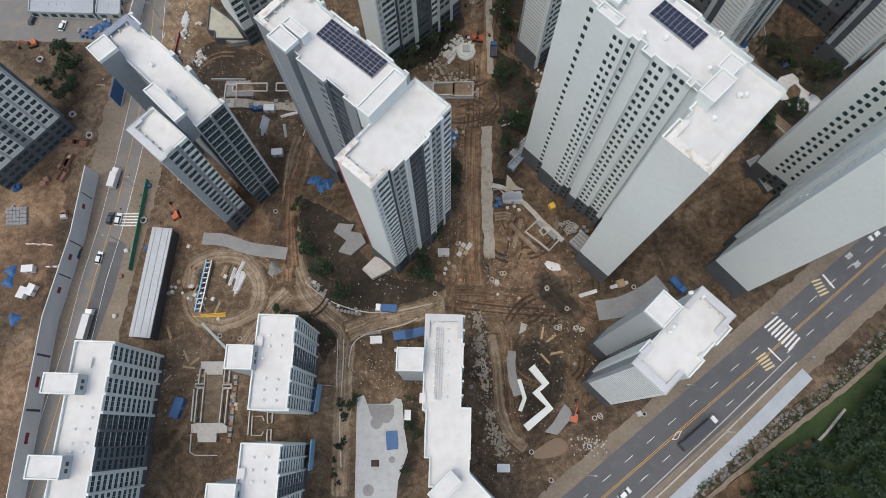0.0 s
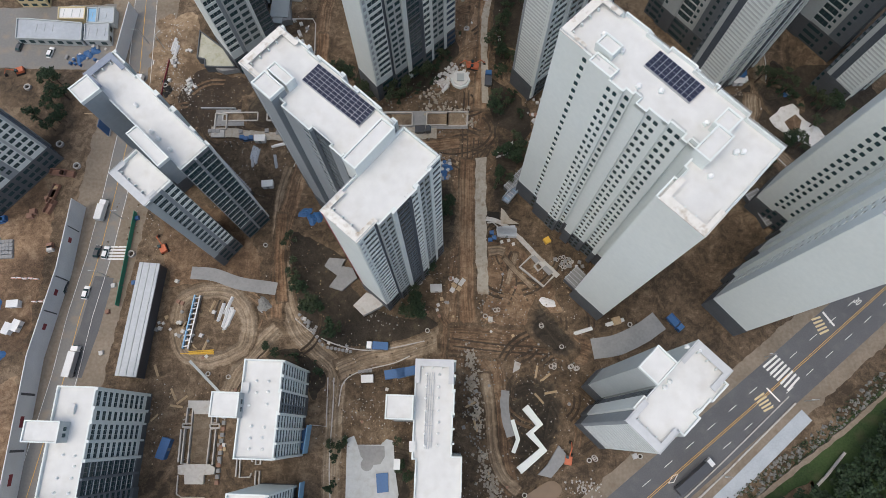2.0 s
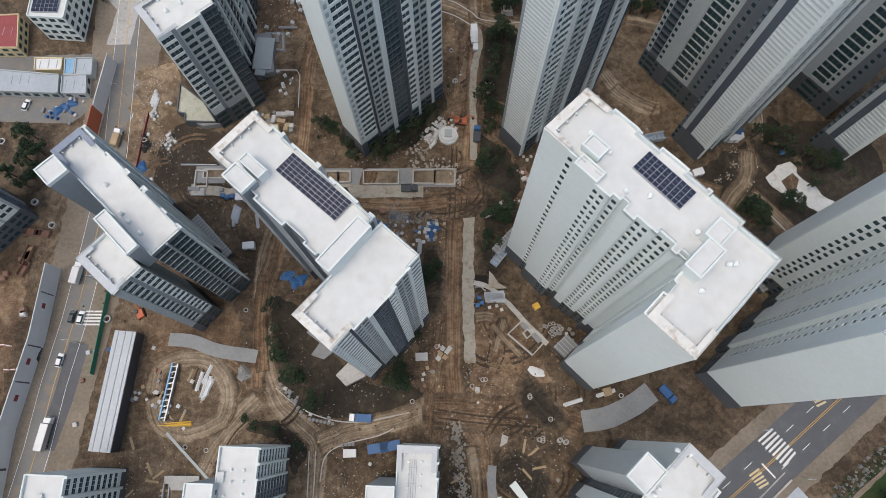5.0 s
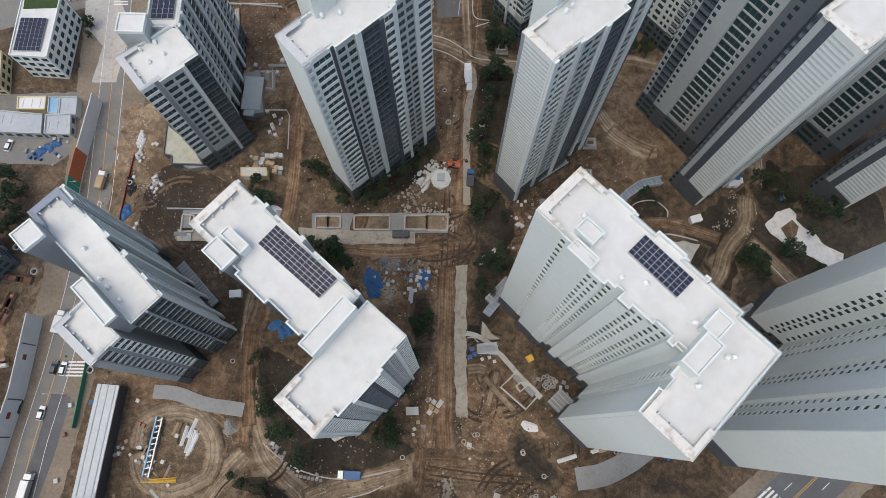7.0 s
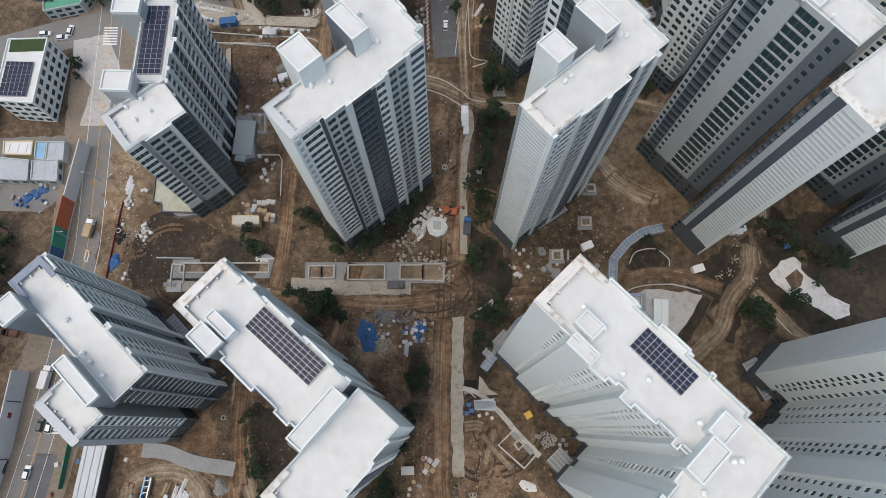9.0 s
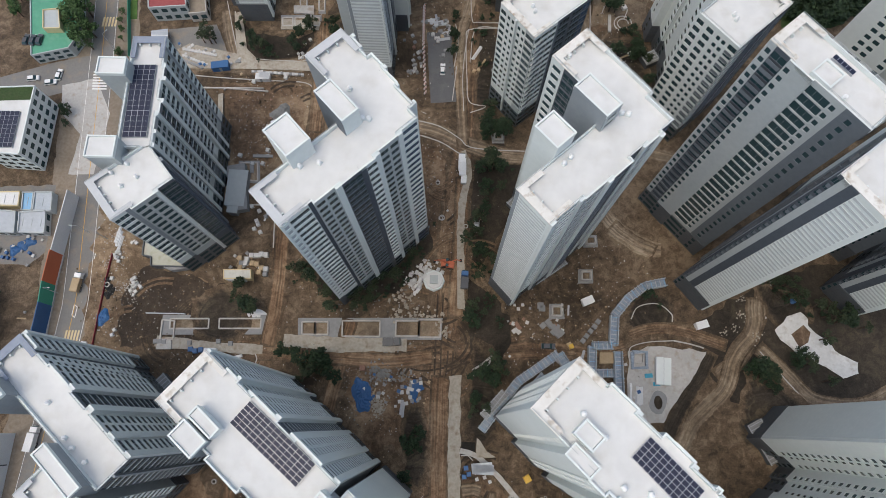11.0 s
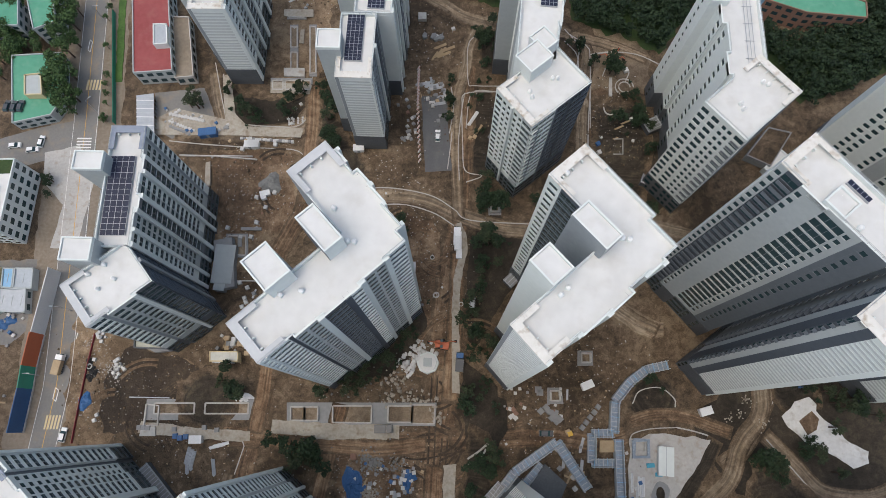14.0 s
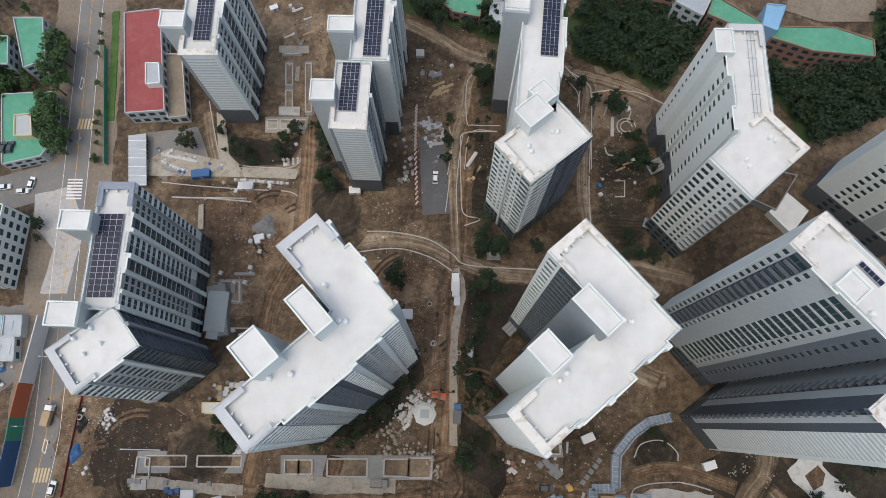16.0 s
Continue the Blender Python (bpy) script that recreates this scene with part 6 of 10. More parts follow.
solar_array(-23.9, 84.7, -39.5, 12, 6, 1.47, .9, 74.1)
solar_array(45.9, 82.0, -45, 10, 5, 1.18, .95, 87.9)
solar_array(-73.2, 168.5, 1.5, 4, 14, 1.56, 1.5, 51.5)
solar_array(-18.2, 219.3, -1, 4, 14, 1.2, 1.05, 44.9)
solar_array(-12.6, 240.5, -1, 4, 22, 1.2, 1.05, 44.9)
solar_array(-62.9, 248.0, 1, 4, 24, 1.2, 1.05, 40.9)
solar_array(36.1, 236.0, -4, 4, 18, 1.15, 1.1, 51.0)
solar_array(85.5, 159.1, -49, 5, 1, 1.04, 1.1, 89.0, "short row of dark solar panels on a white roof")


def roof_pipes(cx, cy, ang, length, n, gap, z):
    """Parallel pipes on two low bearers."""
    t = thing("roof_pipes", (cx, cy, z), "thin grey pipes on low bearers on a white roof", "pipes")
    t.matrix_basis = pose(cx, cy, z, 0, 0, ang)
    for x in (-length * .36, length * .36):
        a = Acc()
        a.box(x - .08, -n * gap / 2, 0, x + .08, n * gap / 2, .3)
        part("bearer", a, MID, t)
    for k in range(n):
        a = Acc()
        y = (k - (n - 1) / 2) * gap
        a.box(-length / 2, y - .06, .3, length / 2, y + .06, .42)
        part("pipe", a, MID, t)


roof_pipes(88.0, 152.8, -49, 5.6, 4, .8, 89.0)


def ventilator(z_h=1.5):
    t = thing("roof_ventilator", (0, 0, 0), "pair-mounted white roof ventilator", "ventilator", "roof ventilators")
    a = Acc()
    a.box(-.45, -.45, 0, .45, .45, .5)
    part("plinth", a, WHITE, t)
    a = Acc()
    a.cyl(0, 0, .5, 1.1, .36, .36, 10)
    part("drum", a, BRIGHT, t)
    a = Acc()
    a.cyl(0, 0, 1.1, 1.5, .5, .12, 10)
    part("hood", a, BRIGHT, t)
    return t


vent = ventilator()
VENTS = [([(-17.7, 72.0), (-16.2, 72.5), (-18.9, 66.3)], 74.1), ([(32.3, 91.3), (35.8, 87.5), (38.6, 79.6), (43.0, 78.7), (56.4, 65.7), (57.7, 65.8), (51.0, 60.6), (51.2, 71.7)], 87.9),
         ([(-18.0, 139.4), (-21.9, 138.5), (-13.0, 156.2), (-9.8, 149.5), (-8.5, 149.4)], 81.0), ([(31.1, 139.4), (32.4, 140.8), (43.0, 150.7), (44.4, 150.5), (32.8, 163.7)], 83.2),
         ([(-70.7, 147.2), (-74.2, 144.6), (-77.2, 148.1), (-73.6, 150.6)], 51.5), ([(29.9, 200.0), (30.5, 198.4), (35.9, 204.1), (37.3, 204.1), (32.1, 215.3)], 51.0),
         ([(49.8, 23.4), (50.9, 24.7), (55.4, 32.5), (58.1, 31.7)], 56.7), ([(-79.6, 91.4), (-74.5, 84.0), (-72.5, 82.0), (-69.1, 79.1)], 55.5), ([(82.6, 195.6), (83.1, 194.1), (88.8, 201.8), (90.1, 201.1)], 54.9), ([(81.6, 157.8), (84.5, 151.9)], 89.0)]
first = True
for pts, z in VENTS:
    for x, y in pts:
        m = pose(x, y, z, 0, 0, rng.uniform(0, 90))
        if first:
            vent.matrix_basis = m
            first = False
        else:
            copy_thing(vent, m)


def roof_hatch(x, y, z, ang, sx=1.4, sy=2.4, label="white roof hatch box"):
    t = thing("roof_hatch", (x, y, z), label, "roof hatch", "roof hatches")
    t.matrix_basis = pose(x, y, z, 0, 0, ang)
    a = Acc()
    a.box(-sx / 2, -sy / 2, 0, sx / 2, sy / 2, .9)
    b = part("box", a, WHITE, t)
    b.matrix_parent_inverse = Matrix.Identity(4)
    a = Acc()
    a.box(-sx / 2 - .12, -sy / 2 - .12, .9, sx / 2 + .12, sy / 2 + .12, 1.02)
    b = part("lid", a, ROOF, t)
    b.matrix_parent_inverse = Matrix.Identity(4)
    return t


for x, y in [(-7.1, 9.0), (-10.9, 4.6)] + [(-96.0, 16.2), (-98.4, 10.9)]:
    roof_hatch(x, y, 29.1 if x > -30 else 31.3, 0)
for x, y in [(-50.9, 22.7), (-52.1, -10.6)]:
    roof_hatch(x, y, 31.8, 0)
for pts, z in (([(-96.3, 4.9), (-93.3, 4.7), (-93.1, -0.7), (-96.8, -0.8), (-96.9, -4.3), (-93.2, -4.2), (-96.8, -6.4), (-93.8, -6.3), (-92.9, 2.2)], 31.2), ([(-48.5, 24.5), (-45.3, 24.5), (-48.2, 21.6), (-45.2, 21.8), (-49.8, 18.3), (-45.2, 18.7), (-48.6, 13.1), (-45.3, 12.9), (-48.7, 10.1), (-45.5, 10.3), (-48.6, 7.5), (-45.3, 7.5)], 31.8), ([(-4.0, 27.5), (-0.6, 27.5), (-4.0, 24.2), (-0.7, 24.3), (-4.1, 21.3), (-0.8, 21.4), (-4.0, 18.0), (-0.7, 18.1), (-4.0, 15.2), (-0.6, 15.2), (-4.1, 12.3), (-0.7, 12.4), (-4.0, 9.4), (-0.7, 9.5)], 29.1), ([(-49.5, -6.7), (-46.0, -6.6), (-49.6, -9.7), (-46.3, -9.6), (-49.4, -12.5), (-46.3, -12.5)], 31.8)):
    for x, y in pts:
        copy_thing(vent, pose(x, y, z, 0, 0, 45) @ Matrix.Diagonal((.7, .7, .6, 1)))
# pipe runs on the low roof and the stepped tower
def roof_pipes(p, q, z, gap, n, label="thin steel pipe run on a white roof"):
    t = thing("pipe_run", (*p, z), label, "pipes", "roof pipes")
    d = Vector((q[0] - p[0], q[1] - p[1], 0))
    u = Vector((-d.y, d.x, 0)).normalized()
    for i in range(n):
        a = Acc()
        o = u * (i - (n - 1) / 2) * gap
        limb(a, Vector((*p, z + .5)) + o, Vector((*q, z + .5)) + o, .07, .07, 6)
        part("pipe", a, METAL, t)
    for k in range(5):
        c = Vector((*p, z)) + d * (k + .5) / 5
        a = Acc()
        limb(a, c - u * gap * n / 2 + Vector((0, 0, .25)), c + u * gap * n / 2 + Vector((0, 0, .25)), .08, .08, 4)
        part("support", a, METAL, t)
    return t


roof_pipes((-2.8, 28.0), (-3.2, 8.5), 29.1, .6, 4)
roof_pipes((87.0, 232.0), (86.6, 206.0), 55.0, .9, 3)
roof_pipes((93.5, 153.0), (99.0, 147.0), 89.0, 1.1, 4)


# ---- other buildings ----
BRICK = surface("brown_brick", (0.20, 0.11, 0.08), (0.30, 0.18, 0.135), 0.85, 3.0, 0.1)
GREENROOF = surface("green_roof_coating", (0.07, 0.27, 0.175), (0.11, 0.34, 0.23), 0.8, 0.6, 0.08, 0, 0, (0.20, 0.34, 0.26), 0.5)
REDROOF = surface("red_roof_coating", (0.24, 0.05, 0.052), (0.31, 0.08, 0.08), 0.8, 0.7, 0.08, 0, 0, (0.30, 0.12, 0.10), 0.5)
SHEET = surface("grey_roof_sheet", (0.34, 0.37, 0.40), (0.45, 0.48, 0.52), 0.5, 1.0, 0.1, 0, 0.2)
BLUE = shade("blue_sheet", (0.025, 0.10, 0.25), 0.5, 0, .2)
LIGHTBLUE = shade("light_blue_sheet", (0.22, 0.42, 0.62), 0.55, 0, .15)
ORANGE = shade("orange_red_panel", (0.48, 0.13, 0.06), 0.6)
GREENP = shade("green_panel", (0.04, 0.28, 0.19), 0.6)
YELP = shade("yellow_machine_paint", (0.62, 0.38, 0.05), 0.5)
TYRE = shade("rubber", (0.02, 0.02, 0.02), 0.9)
CARW = shade("white_car_paint", (0.75, 0.76, 0.77), 0.3)
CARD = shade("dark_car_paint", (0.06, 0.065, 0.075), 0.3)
TAN = surface("tan_timber", (0.34, 0.25, 0.15), (0.48, 0.37, 0.24), 0.85, 2.0, 0.3)
WRAP = surface("dusty_wrapping", (0.40, 0.40, 0.39), (0.60, 0.60, 0.60), 0.6, 2.5, 0.6)
PAPER = shade("white_wrapping", (0.66, 0.67, 0.68), 0.7)


def house(name, pts, z, wall, roof, label, storeys=3, windows=True, parapet=.5, category="building"):
    """A flat-roofed building on a four-cornered plan, anticlockwise."""
    area = sum(a[0] * b[1] - b[0] * a[1] for a, b in zip(pts, pts[1:] + pts[:1]))
    if area < 0:
        pts = pts[::-1]
    c = (sum(p[0] for p in pts) / len(pts), sum(p[1] for p in pts) / len(pts))
    t = thing(name, (*c, 0), label, category)
    n = len(pts)
    a = Acc()
    a.v = [(*p, 0) for p in pts] + [(*p, z - parapet) for p in pts]
    a.f = [(i, (i + 1) % n, n + (i + 1) % n, n + i) for i in range(n)] + [tuple(range(n, 2 * n))]
    a.m = [0] * n + [1]
    part("wall", a, [wall, wall], t)
    a = Acc()
    a.v = [(c[0] + (p[0] - c[0]) * .985, c[1] + (p[1] - c[1]) * .985, z - parapet + .03) for p in pts]
    a.f, a.m = [tuple(range(n))], [0]
    part("roof", a, roof, t)
    a = Acc()
    for i in range(n):
        p, q = Vector((*pts[i], 0)), Vector((*pts[(i + 1) % n], 0))
        u = (q - p).normalized()
        m = Vector((-u.y, u.x, 0)) * .3
        a.hexa([(*(p - m * .2).xy, z - parapet - .1), (*(q - m * .2).xy, z - parapet - .1), (*(q + m).xy, z - parapet - .1), (*(p + m).xy, z - parapet - .1), (*(p - m * .2).xy, z), (*(q - m * .2).xy, z), (*(q + m).xy, z), (*(p + m).xy, z)])
    part("parapet", a, wall, t)
    if windows:
        fh = (z - parapet) / storeys
        for i in range(n):
            p, q = Vector((*pts[i], 0)), Vector((*pts[(i + 1) % n], 0))
            length = (q - p).length
            u = (q - p).normalized()
            m = Vector((u.y, -u.x, 0))
            for k in range(int(length / 3.2)):
                a0 = (k + .5) * length / int(length / 3.2)
                for s in range(storeys):
                    w = Acc()
                    z0, z1 = s * fh + fh * .32, s * fh + fh * .8
                    e, f = p + u * (a0 - 1.0), p + u * (a0 + 1.0)
                    w.hexa([(*(e + m * .06).xy, z0), (*(f + m * .06).xy, z0), (*f.xy, z0), (*e.xy, z0), (*(e + m * .06).xy, z1), (*(f + m * .06).xy, z1), (*f.xy, z1), (*e.xy, z1)], 0)
                    part("window", w, GLASS, t)
    return t


def slab(parent, name, p, q, w, z0, z1, mat):
    """A bar from p to q, w wide."""
    p, q = Vector((*p, 0)), Vector((*q, 0))
    u = (q - p).normalized()
    m = Vector((-u.y, u.x, 0)) * w / 2
    a = Acc()
    a.hexa([(*(p - m).xy, z0), (*(q - m).xy, z0), (*(q + m).xy, z0), (*(p + m).xy, z0), (*(p - m).xy, z1), (*(q - m).xy, z1), (*(q + m).xy, z1), (*(p + m).xy, z1)])
    return part(name, a, mat, parent)


# rest of the low block near the eye: wider end and turned wing
t = thing("apartment_block", (0, -8, 0), "white low apartment block wing with broad roof", "building")
wing(t, -0.3, 0.4, -0.5, 11.8, 12.8, 30.06, {'E': S("bW3 sW1.6 bW4"), 'W': S("bW3 sW1.6 bW4")}, WHITE, "", base=3)
wing(t, 0.2, -8.5, -0.5, 10.2, 9.0, 30.02, {'W': BLANK, 'E': BLANK}, WHITE, "", base=3)
wing(t, 8.5, -20.0, -45, 26.0, 10.4, 29.98, {'N': S("bW3 sW1.6 bW4"), 'S': BLANK}, WHITE, "", base=3)
wing(t, -0.8, -13.0, 45, 8.0, 4.0, 33.0, {}, WHITE, foot=27)
build_faces()
build_parapets()

office = house("office_building", [(-143.7, 193.1), (-130.3, 193.9), (-130.4, 169.2), (-143.4, 169.9)], 14.0, WHITE, ROOF, "white office with green and solar roof beside the road", 4)
patch_roof = [(-142.8, 193.0), (-130.6, 193.5), (-130.7, 188.8), (-142.5, 188.1)]
a = Acc()
a.quad([(*p, 13.62) for p in patch_roof[::-1]])
part("roof_lawn", a, GRASS, office)
sp = (-136.5, 177.8)
solar_array(sp[0] - 1.0, sp[1], 0, 6, 8, 1.5, 1.6, 13.6, "dark solar panel array on the office roof")
house("red_roof_building", [(-107.4, 268.2), (-94.8, 270.3), (-87.3, 230.4), (-100.7, 229.1)], 8.0, PALE, REDROOF, "grey building with a flat red roof", 2)
for pts, zz, wl, rf, words in (([(-157.9, 146.3), (-159.1, 154.7), (-155.6, 154.7), (-134.7, 153.2), (-133.7, 145.8)], 4.0, PALE, SHEET, "long grey site office with sheet roof"), ([(-133.9, 153.2), (-125.2, 153.9), (-124.0, 146.0), (-133.0, 146.1)], 3.6, PALE, SHEET, "grey site shed with sheet roof"),
                               ([(-145.2, 160.1), (-135.1, 160.5), (-134.7, 155.3), (-144.4, 155.2)], 3.4, CREAM, PAPER, "white roofed site tent beside the office"), ([(-134.4, 160.3), (-130.7, 160.4), (-130.1, 153.8), (-133.6, 153.9)], 3.2, PALE, LIGHTBLUE, "small pale blue roofed site shed"), ([(-130.3, 160.4), (-124.3, 160.5), (-123.5, 153.6), (-129.7, 153.8)], 3.4, PALE, PAVER, "pale blue roofed site shed"),
                               ([(-163.9, 175.7), (-152.7, 176.4), (-150.2, 162.4), (-160.7, 162.2)], 6.0, CREAM, REDROOF, "cream house with a flat red roof")):
    hs = house("site_building", pts, zz, wl, rf, words, 2 if zz > 5 else 1, zz > 3.5)
    cx, cy = sum(p[0] for p in pts) / len(pts), sum(p[1] for p in pts) / len(pts)
    for d in (-3, 0, 3):
        slab(hs, "roof_rib", (cx + d, cy - 1.6), (cx + d, cy + 1.6), .14, zz - .47, zz - .35, PALE)
house("annexe", [(-91.9, 253.9), (-85.9, 254.0), (-81.0, 230.0), (-87.5, 229.2)], 5.0, CONC, DUST, "concrete annexe with a dusty flat roof", 1)
house("roof_tank_room", [(-95.3, 246.9), (-90.6, 247.0), (-89.1, 239.2), (-94.0, 238.7)], 10.5, WHITE, SHEET, "pale plant room on the red roof", 3, False)
house("school_block", [(-145.8, 264.8), (-135.2, 265.0), (-130.9, 248.3), (-138.0, 244.8)], 9.0, PALE, GREENROOF, "pale school block with green roof", 3)
house("school_block", [(-146.2, 236.6), (-128.8, 238.1), (-125.4, 219.1), (-127.8, 213.9), (-140.5, 210.5)], 5.5, PALE, GREENROOF, "low school block with green play roof", 2)
house("school_hut", [(-138.2, 227.6), (-132.6, 228.3), (-130.5, 220.1), (-136.6, 219.9)], 8.0, CREAM, PALE, "small cream hut on the green roof", 2, False)
house("school_block", [(-163.8, 256.9), (-145.9, 257.3), (-143.6, 246.3), (-161.1, 245.9)], 9.0, PALE, GREENROOF, "pale school block with green roof", 3)
house("school_building", [(118.0, 261.6), (121.0, 266.1), (140.6, 266.1), (152.9, 261.5), (152.3, 254.9), (131.7, 256.6)], 10.0, BRICK, GREENROOF, "curved brick school with green roof", 3)
house("school_wing", [(55.6, 289.4), (86.5, 283.0), (85.9, 275.5), (58.2, 281.3)], 14.0, BRICK, GREENROOF, "tall brick school wing with green roof", 5)
house("school_wing", [(86.6, 279.9), (98.3, 275.6), (94.3, 267.4), (85.3, 273.0)], 13.0, PALE, SHEET, "grey school block with blue roof trim", 4)
house("school_wing", [(99.6, 277.6), (116.3, 266.2), (112.8, 261.7), (96.6, 269.8)], 11.0, BRICK, GREENROOF, "brick school wing with green roof", 3)
house("school_tower", [(116.4, 272.8), (122.9, 272.2), (118.7, 262.2), (114.0, 264.3)], 13.0, LIGHTBLUE, LIGHTBLUE, "light blue roofed stair block of the school", 3, False)
patch("school_yard", [(129.9, 279.4), (133.7, 294.1), (167.7, 299.7), (160.8, 275.4), (141.6, 274.9)], DUST, 0, "sandy yard behind the school", "yard")
house("annexe", [(108.3, 205.0), (116.8, 215.5), (124.4, 213.7), (116.0, 201.3)], 4.0, GREYCONC, EARTH, "low annexe with a bare brown roof slab", 1, False)
house("annexe", [(113.9, 200.8), (120.5, 207.6), (126.7, 201.5), (120.3, 193.6)], 3.4, WHITE, ROOF, "low white annexe with stepped roof", 1, False)
wk = [(-97.9, 223.6), (-94.8, 204.7)]
t = thing("site_walkway", (*wk[0], 0), "covered temporary walkway with striped white roof", "walkway")
slab(t, "roof", wk[0], wk[1], 6.0, 2.8, 3.0, SHEET)
for q in range(12):
    c0 = (wk[0][0] + (wk[1][0] - wk[0][0]) * (q + .5) / 12, wk[0][1] + (wk[1][1] - wk[0][1]) * (q + .5) / 12)
    slab(t, "roof_bar", (c0[0] - 3.1, c0[1]), (c0[0] + 3.1, c0[1]), .25, 3.0, 3.12, PAPER if q % 2 else METAL)
    for d in (-2.8, 2.8):
        slab(t, "post", (c0[0] + d - .06, c0[1]), (c0[0] + d + .06, c0[1]), .12, 0, 2.8, METAL)
house("north_house", [(4.5, 277.1), (19.6, 279.8), (18.7, 270.4), (8.7, 272.5)], 6.0, BRICK, GREENROOF, "small brick house with green roof", 2)
house("north_house", [(22.7, 277.5), (29.7, 277.6), (28.7, 266.0), (21.7, 270.5)], 6.0, PALE, SHEET, "small grey house with sheet roof", 2)

# low podium pieces of the towers
for pts, z, mt in (([(-38.1, 66.8), (-32.8, 66.5), (-33.8, 64.1), (-30.3, 63.5), (-28.6, 60.2), (-33.3, 55.8), (-37.5, 57.1), (-35.1, 60.9), (-39.5, 64.0)], 1.0, GREYCONC), ([(-29.1, 50.9), (-25.2, 55.2), (-18.5, 53.0), (-20.3, 50.7), (-25.7, 47.7)], 2.2, CONC), ([(-61.2, 172.4), (-58.5, 156.1), (-64.2, 154.9), (-67.1, 171.1)], 3.0, GREYCONC), ([(-87.5, 137.3), (-85.2, 139.8), (-75.4, 135.6), (-81.0, 134.6)], 2.5, GREYCONC)):
    patch("podium", pts, mt, 0, "concrete podium slab beside a tower", "podium", thick=z)
for a0, b0, w, h, z in (((-62.8, 162.9), (-63.6, 154.6), 3.0, 3.2, 0), ((-62.7, 169.7), (-63.0, 156.9), 6.0, 3.5, 0), ((-79.9, 32.5), (-61.7, 16.2), .2, .2, 0)):
    t = thing("entrance_block", (*a0, 0), "grey concrete entrance block beside a tower", "entrance")
    slab(t, "body", a0, b0, w, 0, h, GREYCONC)
    slab(t, "roof", a0, b0, w + .6, h, h + .25, PALE)
# entrance structures at the tower feet
for a0, b0, w in (((35.9, 133.9), (46.1, 141.2), 2.2), ((101.2, 92.3), (107.1, 81.1), 4.5), ((40.1, 59.2), (44.4, 63.5), 5.0), ((19.9, 91.6), (26.7, 99.1), 2.4), ((-79.8, 101.1), (-66.9, 88.2), 3.0), ((74.9, 194.1), (76.0, 197.1), 4.5), ((76.9, 218.3), (78.9, 214.2), 5.0), ((28.5, 162.0), (31.1, 159.4), 4.0)):
    t = thing("entrance_block", (*a0, 0), "grey steel and concrete entrance canopy beside a tower", "entrance", "tower entrances")
    slab(t, "body", a0, b0, w, 0, 2.7, STONE)
    slab(t, "roof", a0, b0, w + .3, 2.7, 2.85, GREYCONC)
    u = Vector((b0[0] - a0[0], b0[1] - a0[1])).normalized()
    for d in (-w / 2 - .05, w / 2 + .05):
        o = offsets([a0, b0], d)
        slab(t, "parapet", o[0], o[1], .22, 2.85, 3.3, SHEET)
    m = max(2, int(math.hypot(b0[0] - a0[0], b0[1] - a0[1]) / 1.1))
    for q in range(m):
        c = (a0[0] + (b0[0] - a0[0]) * (q + .5) / m, a0[1] + (b0[1] - a0[1]) * (q + .5) / m)
        o = offsets([c, (c[0] + u[0] * .01, c[1] + u[1] * .01)], -w / 2 - .4)[0], offsets([c, (c[0] + u[0] * .01, c[1] + u[1] * .01)], w / 2 + .4)[0]
        slab(t, "canopy_slat", o[0], o[1], .18, 3.3, 3.42, METAL if q % 2 else SHEET)

# long site canopy
cp = [(-97.5, 63.3), (-91.0, 61.5), (-93.2, 26.6), (-99.2, 26.9)]
t = thing("site_canopy", (*cp[0], 0), "long white sheet-roofed site building", "building")
mid0, mid1 = ((cp[0][0] + cp[1][0]) / 2, (cp[0][1] + cp[1][1]) / 2), ((cp[2][0] + cp[3][0]) / 2, (cp[2][1] + cp[3][1]) / 2)
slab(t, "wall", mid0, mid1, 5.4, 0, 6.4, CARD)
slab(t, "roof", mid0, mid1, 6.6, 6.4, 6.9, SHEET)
for k in (-2.2, 0, 2.2):
    l0 = offsets([mid0, mid1], k)
    slab(t, "roof_rib", l0[0], l0[1], .35, 6.9, 7.05, PALE)

# hoarding along the city road
HO = ends([(-126.3, -14.9), (-126.6, 32.3), (-123.0, 59.9)] + [(-122.5, 83.2)], 30, 0)
t = thing("hoarding", (*HO[0], 0), "tall grey site hoarding with unreadable red lettering", "hoarding")
for i in range(len(HO) - 1):
    slab(t, "panel", HO[i], HO[i + 1], .25, 0, 8.6, PAPER)
hp = [Vector((*p, 0)) for p in HO]
for i, f in ((1, .2), (1, .55), (2, .3), (2, .7), (3, .4)):
    if i < len(hp) - 1:
        a0, b0 = hp[i].lerp(hp[i + 1], f), hp[i].lerp(hp[i + 1], f + .07)
        o = offsets([tuple(a0.xy), tuple(b0.xy)], -.16)
        slab(t, "lettering_bar", o[0], o[1], .06, 4.0, 5.6, RED)
        a0, b0 = hp[i].lerp(hp[i + 1], f + .2), hp[i].lerp(hp[i + 1], f + .215)
        o = offsets([tuple(a0.xy), tuple(b0.xy)], -.16)
        slab(t, "picture_panel", o[0], o[1], .06, 1.0, 7.6, CARD)
hl = [(-118.5, 139.5), (-119.0, 129.3), (-118.8, 122.6), (-119.2, 109.6)]
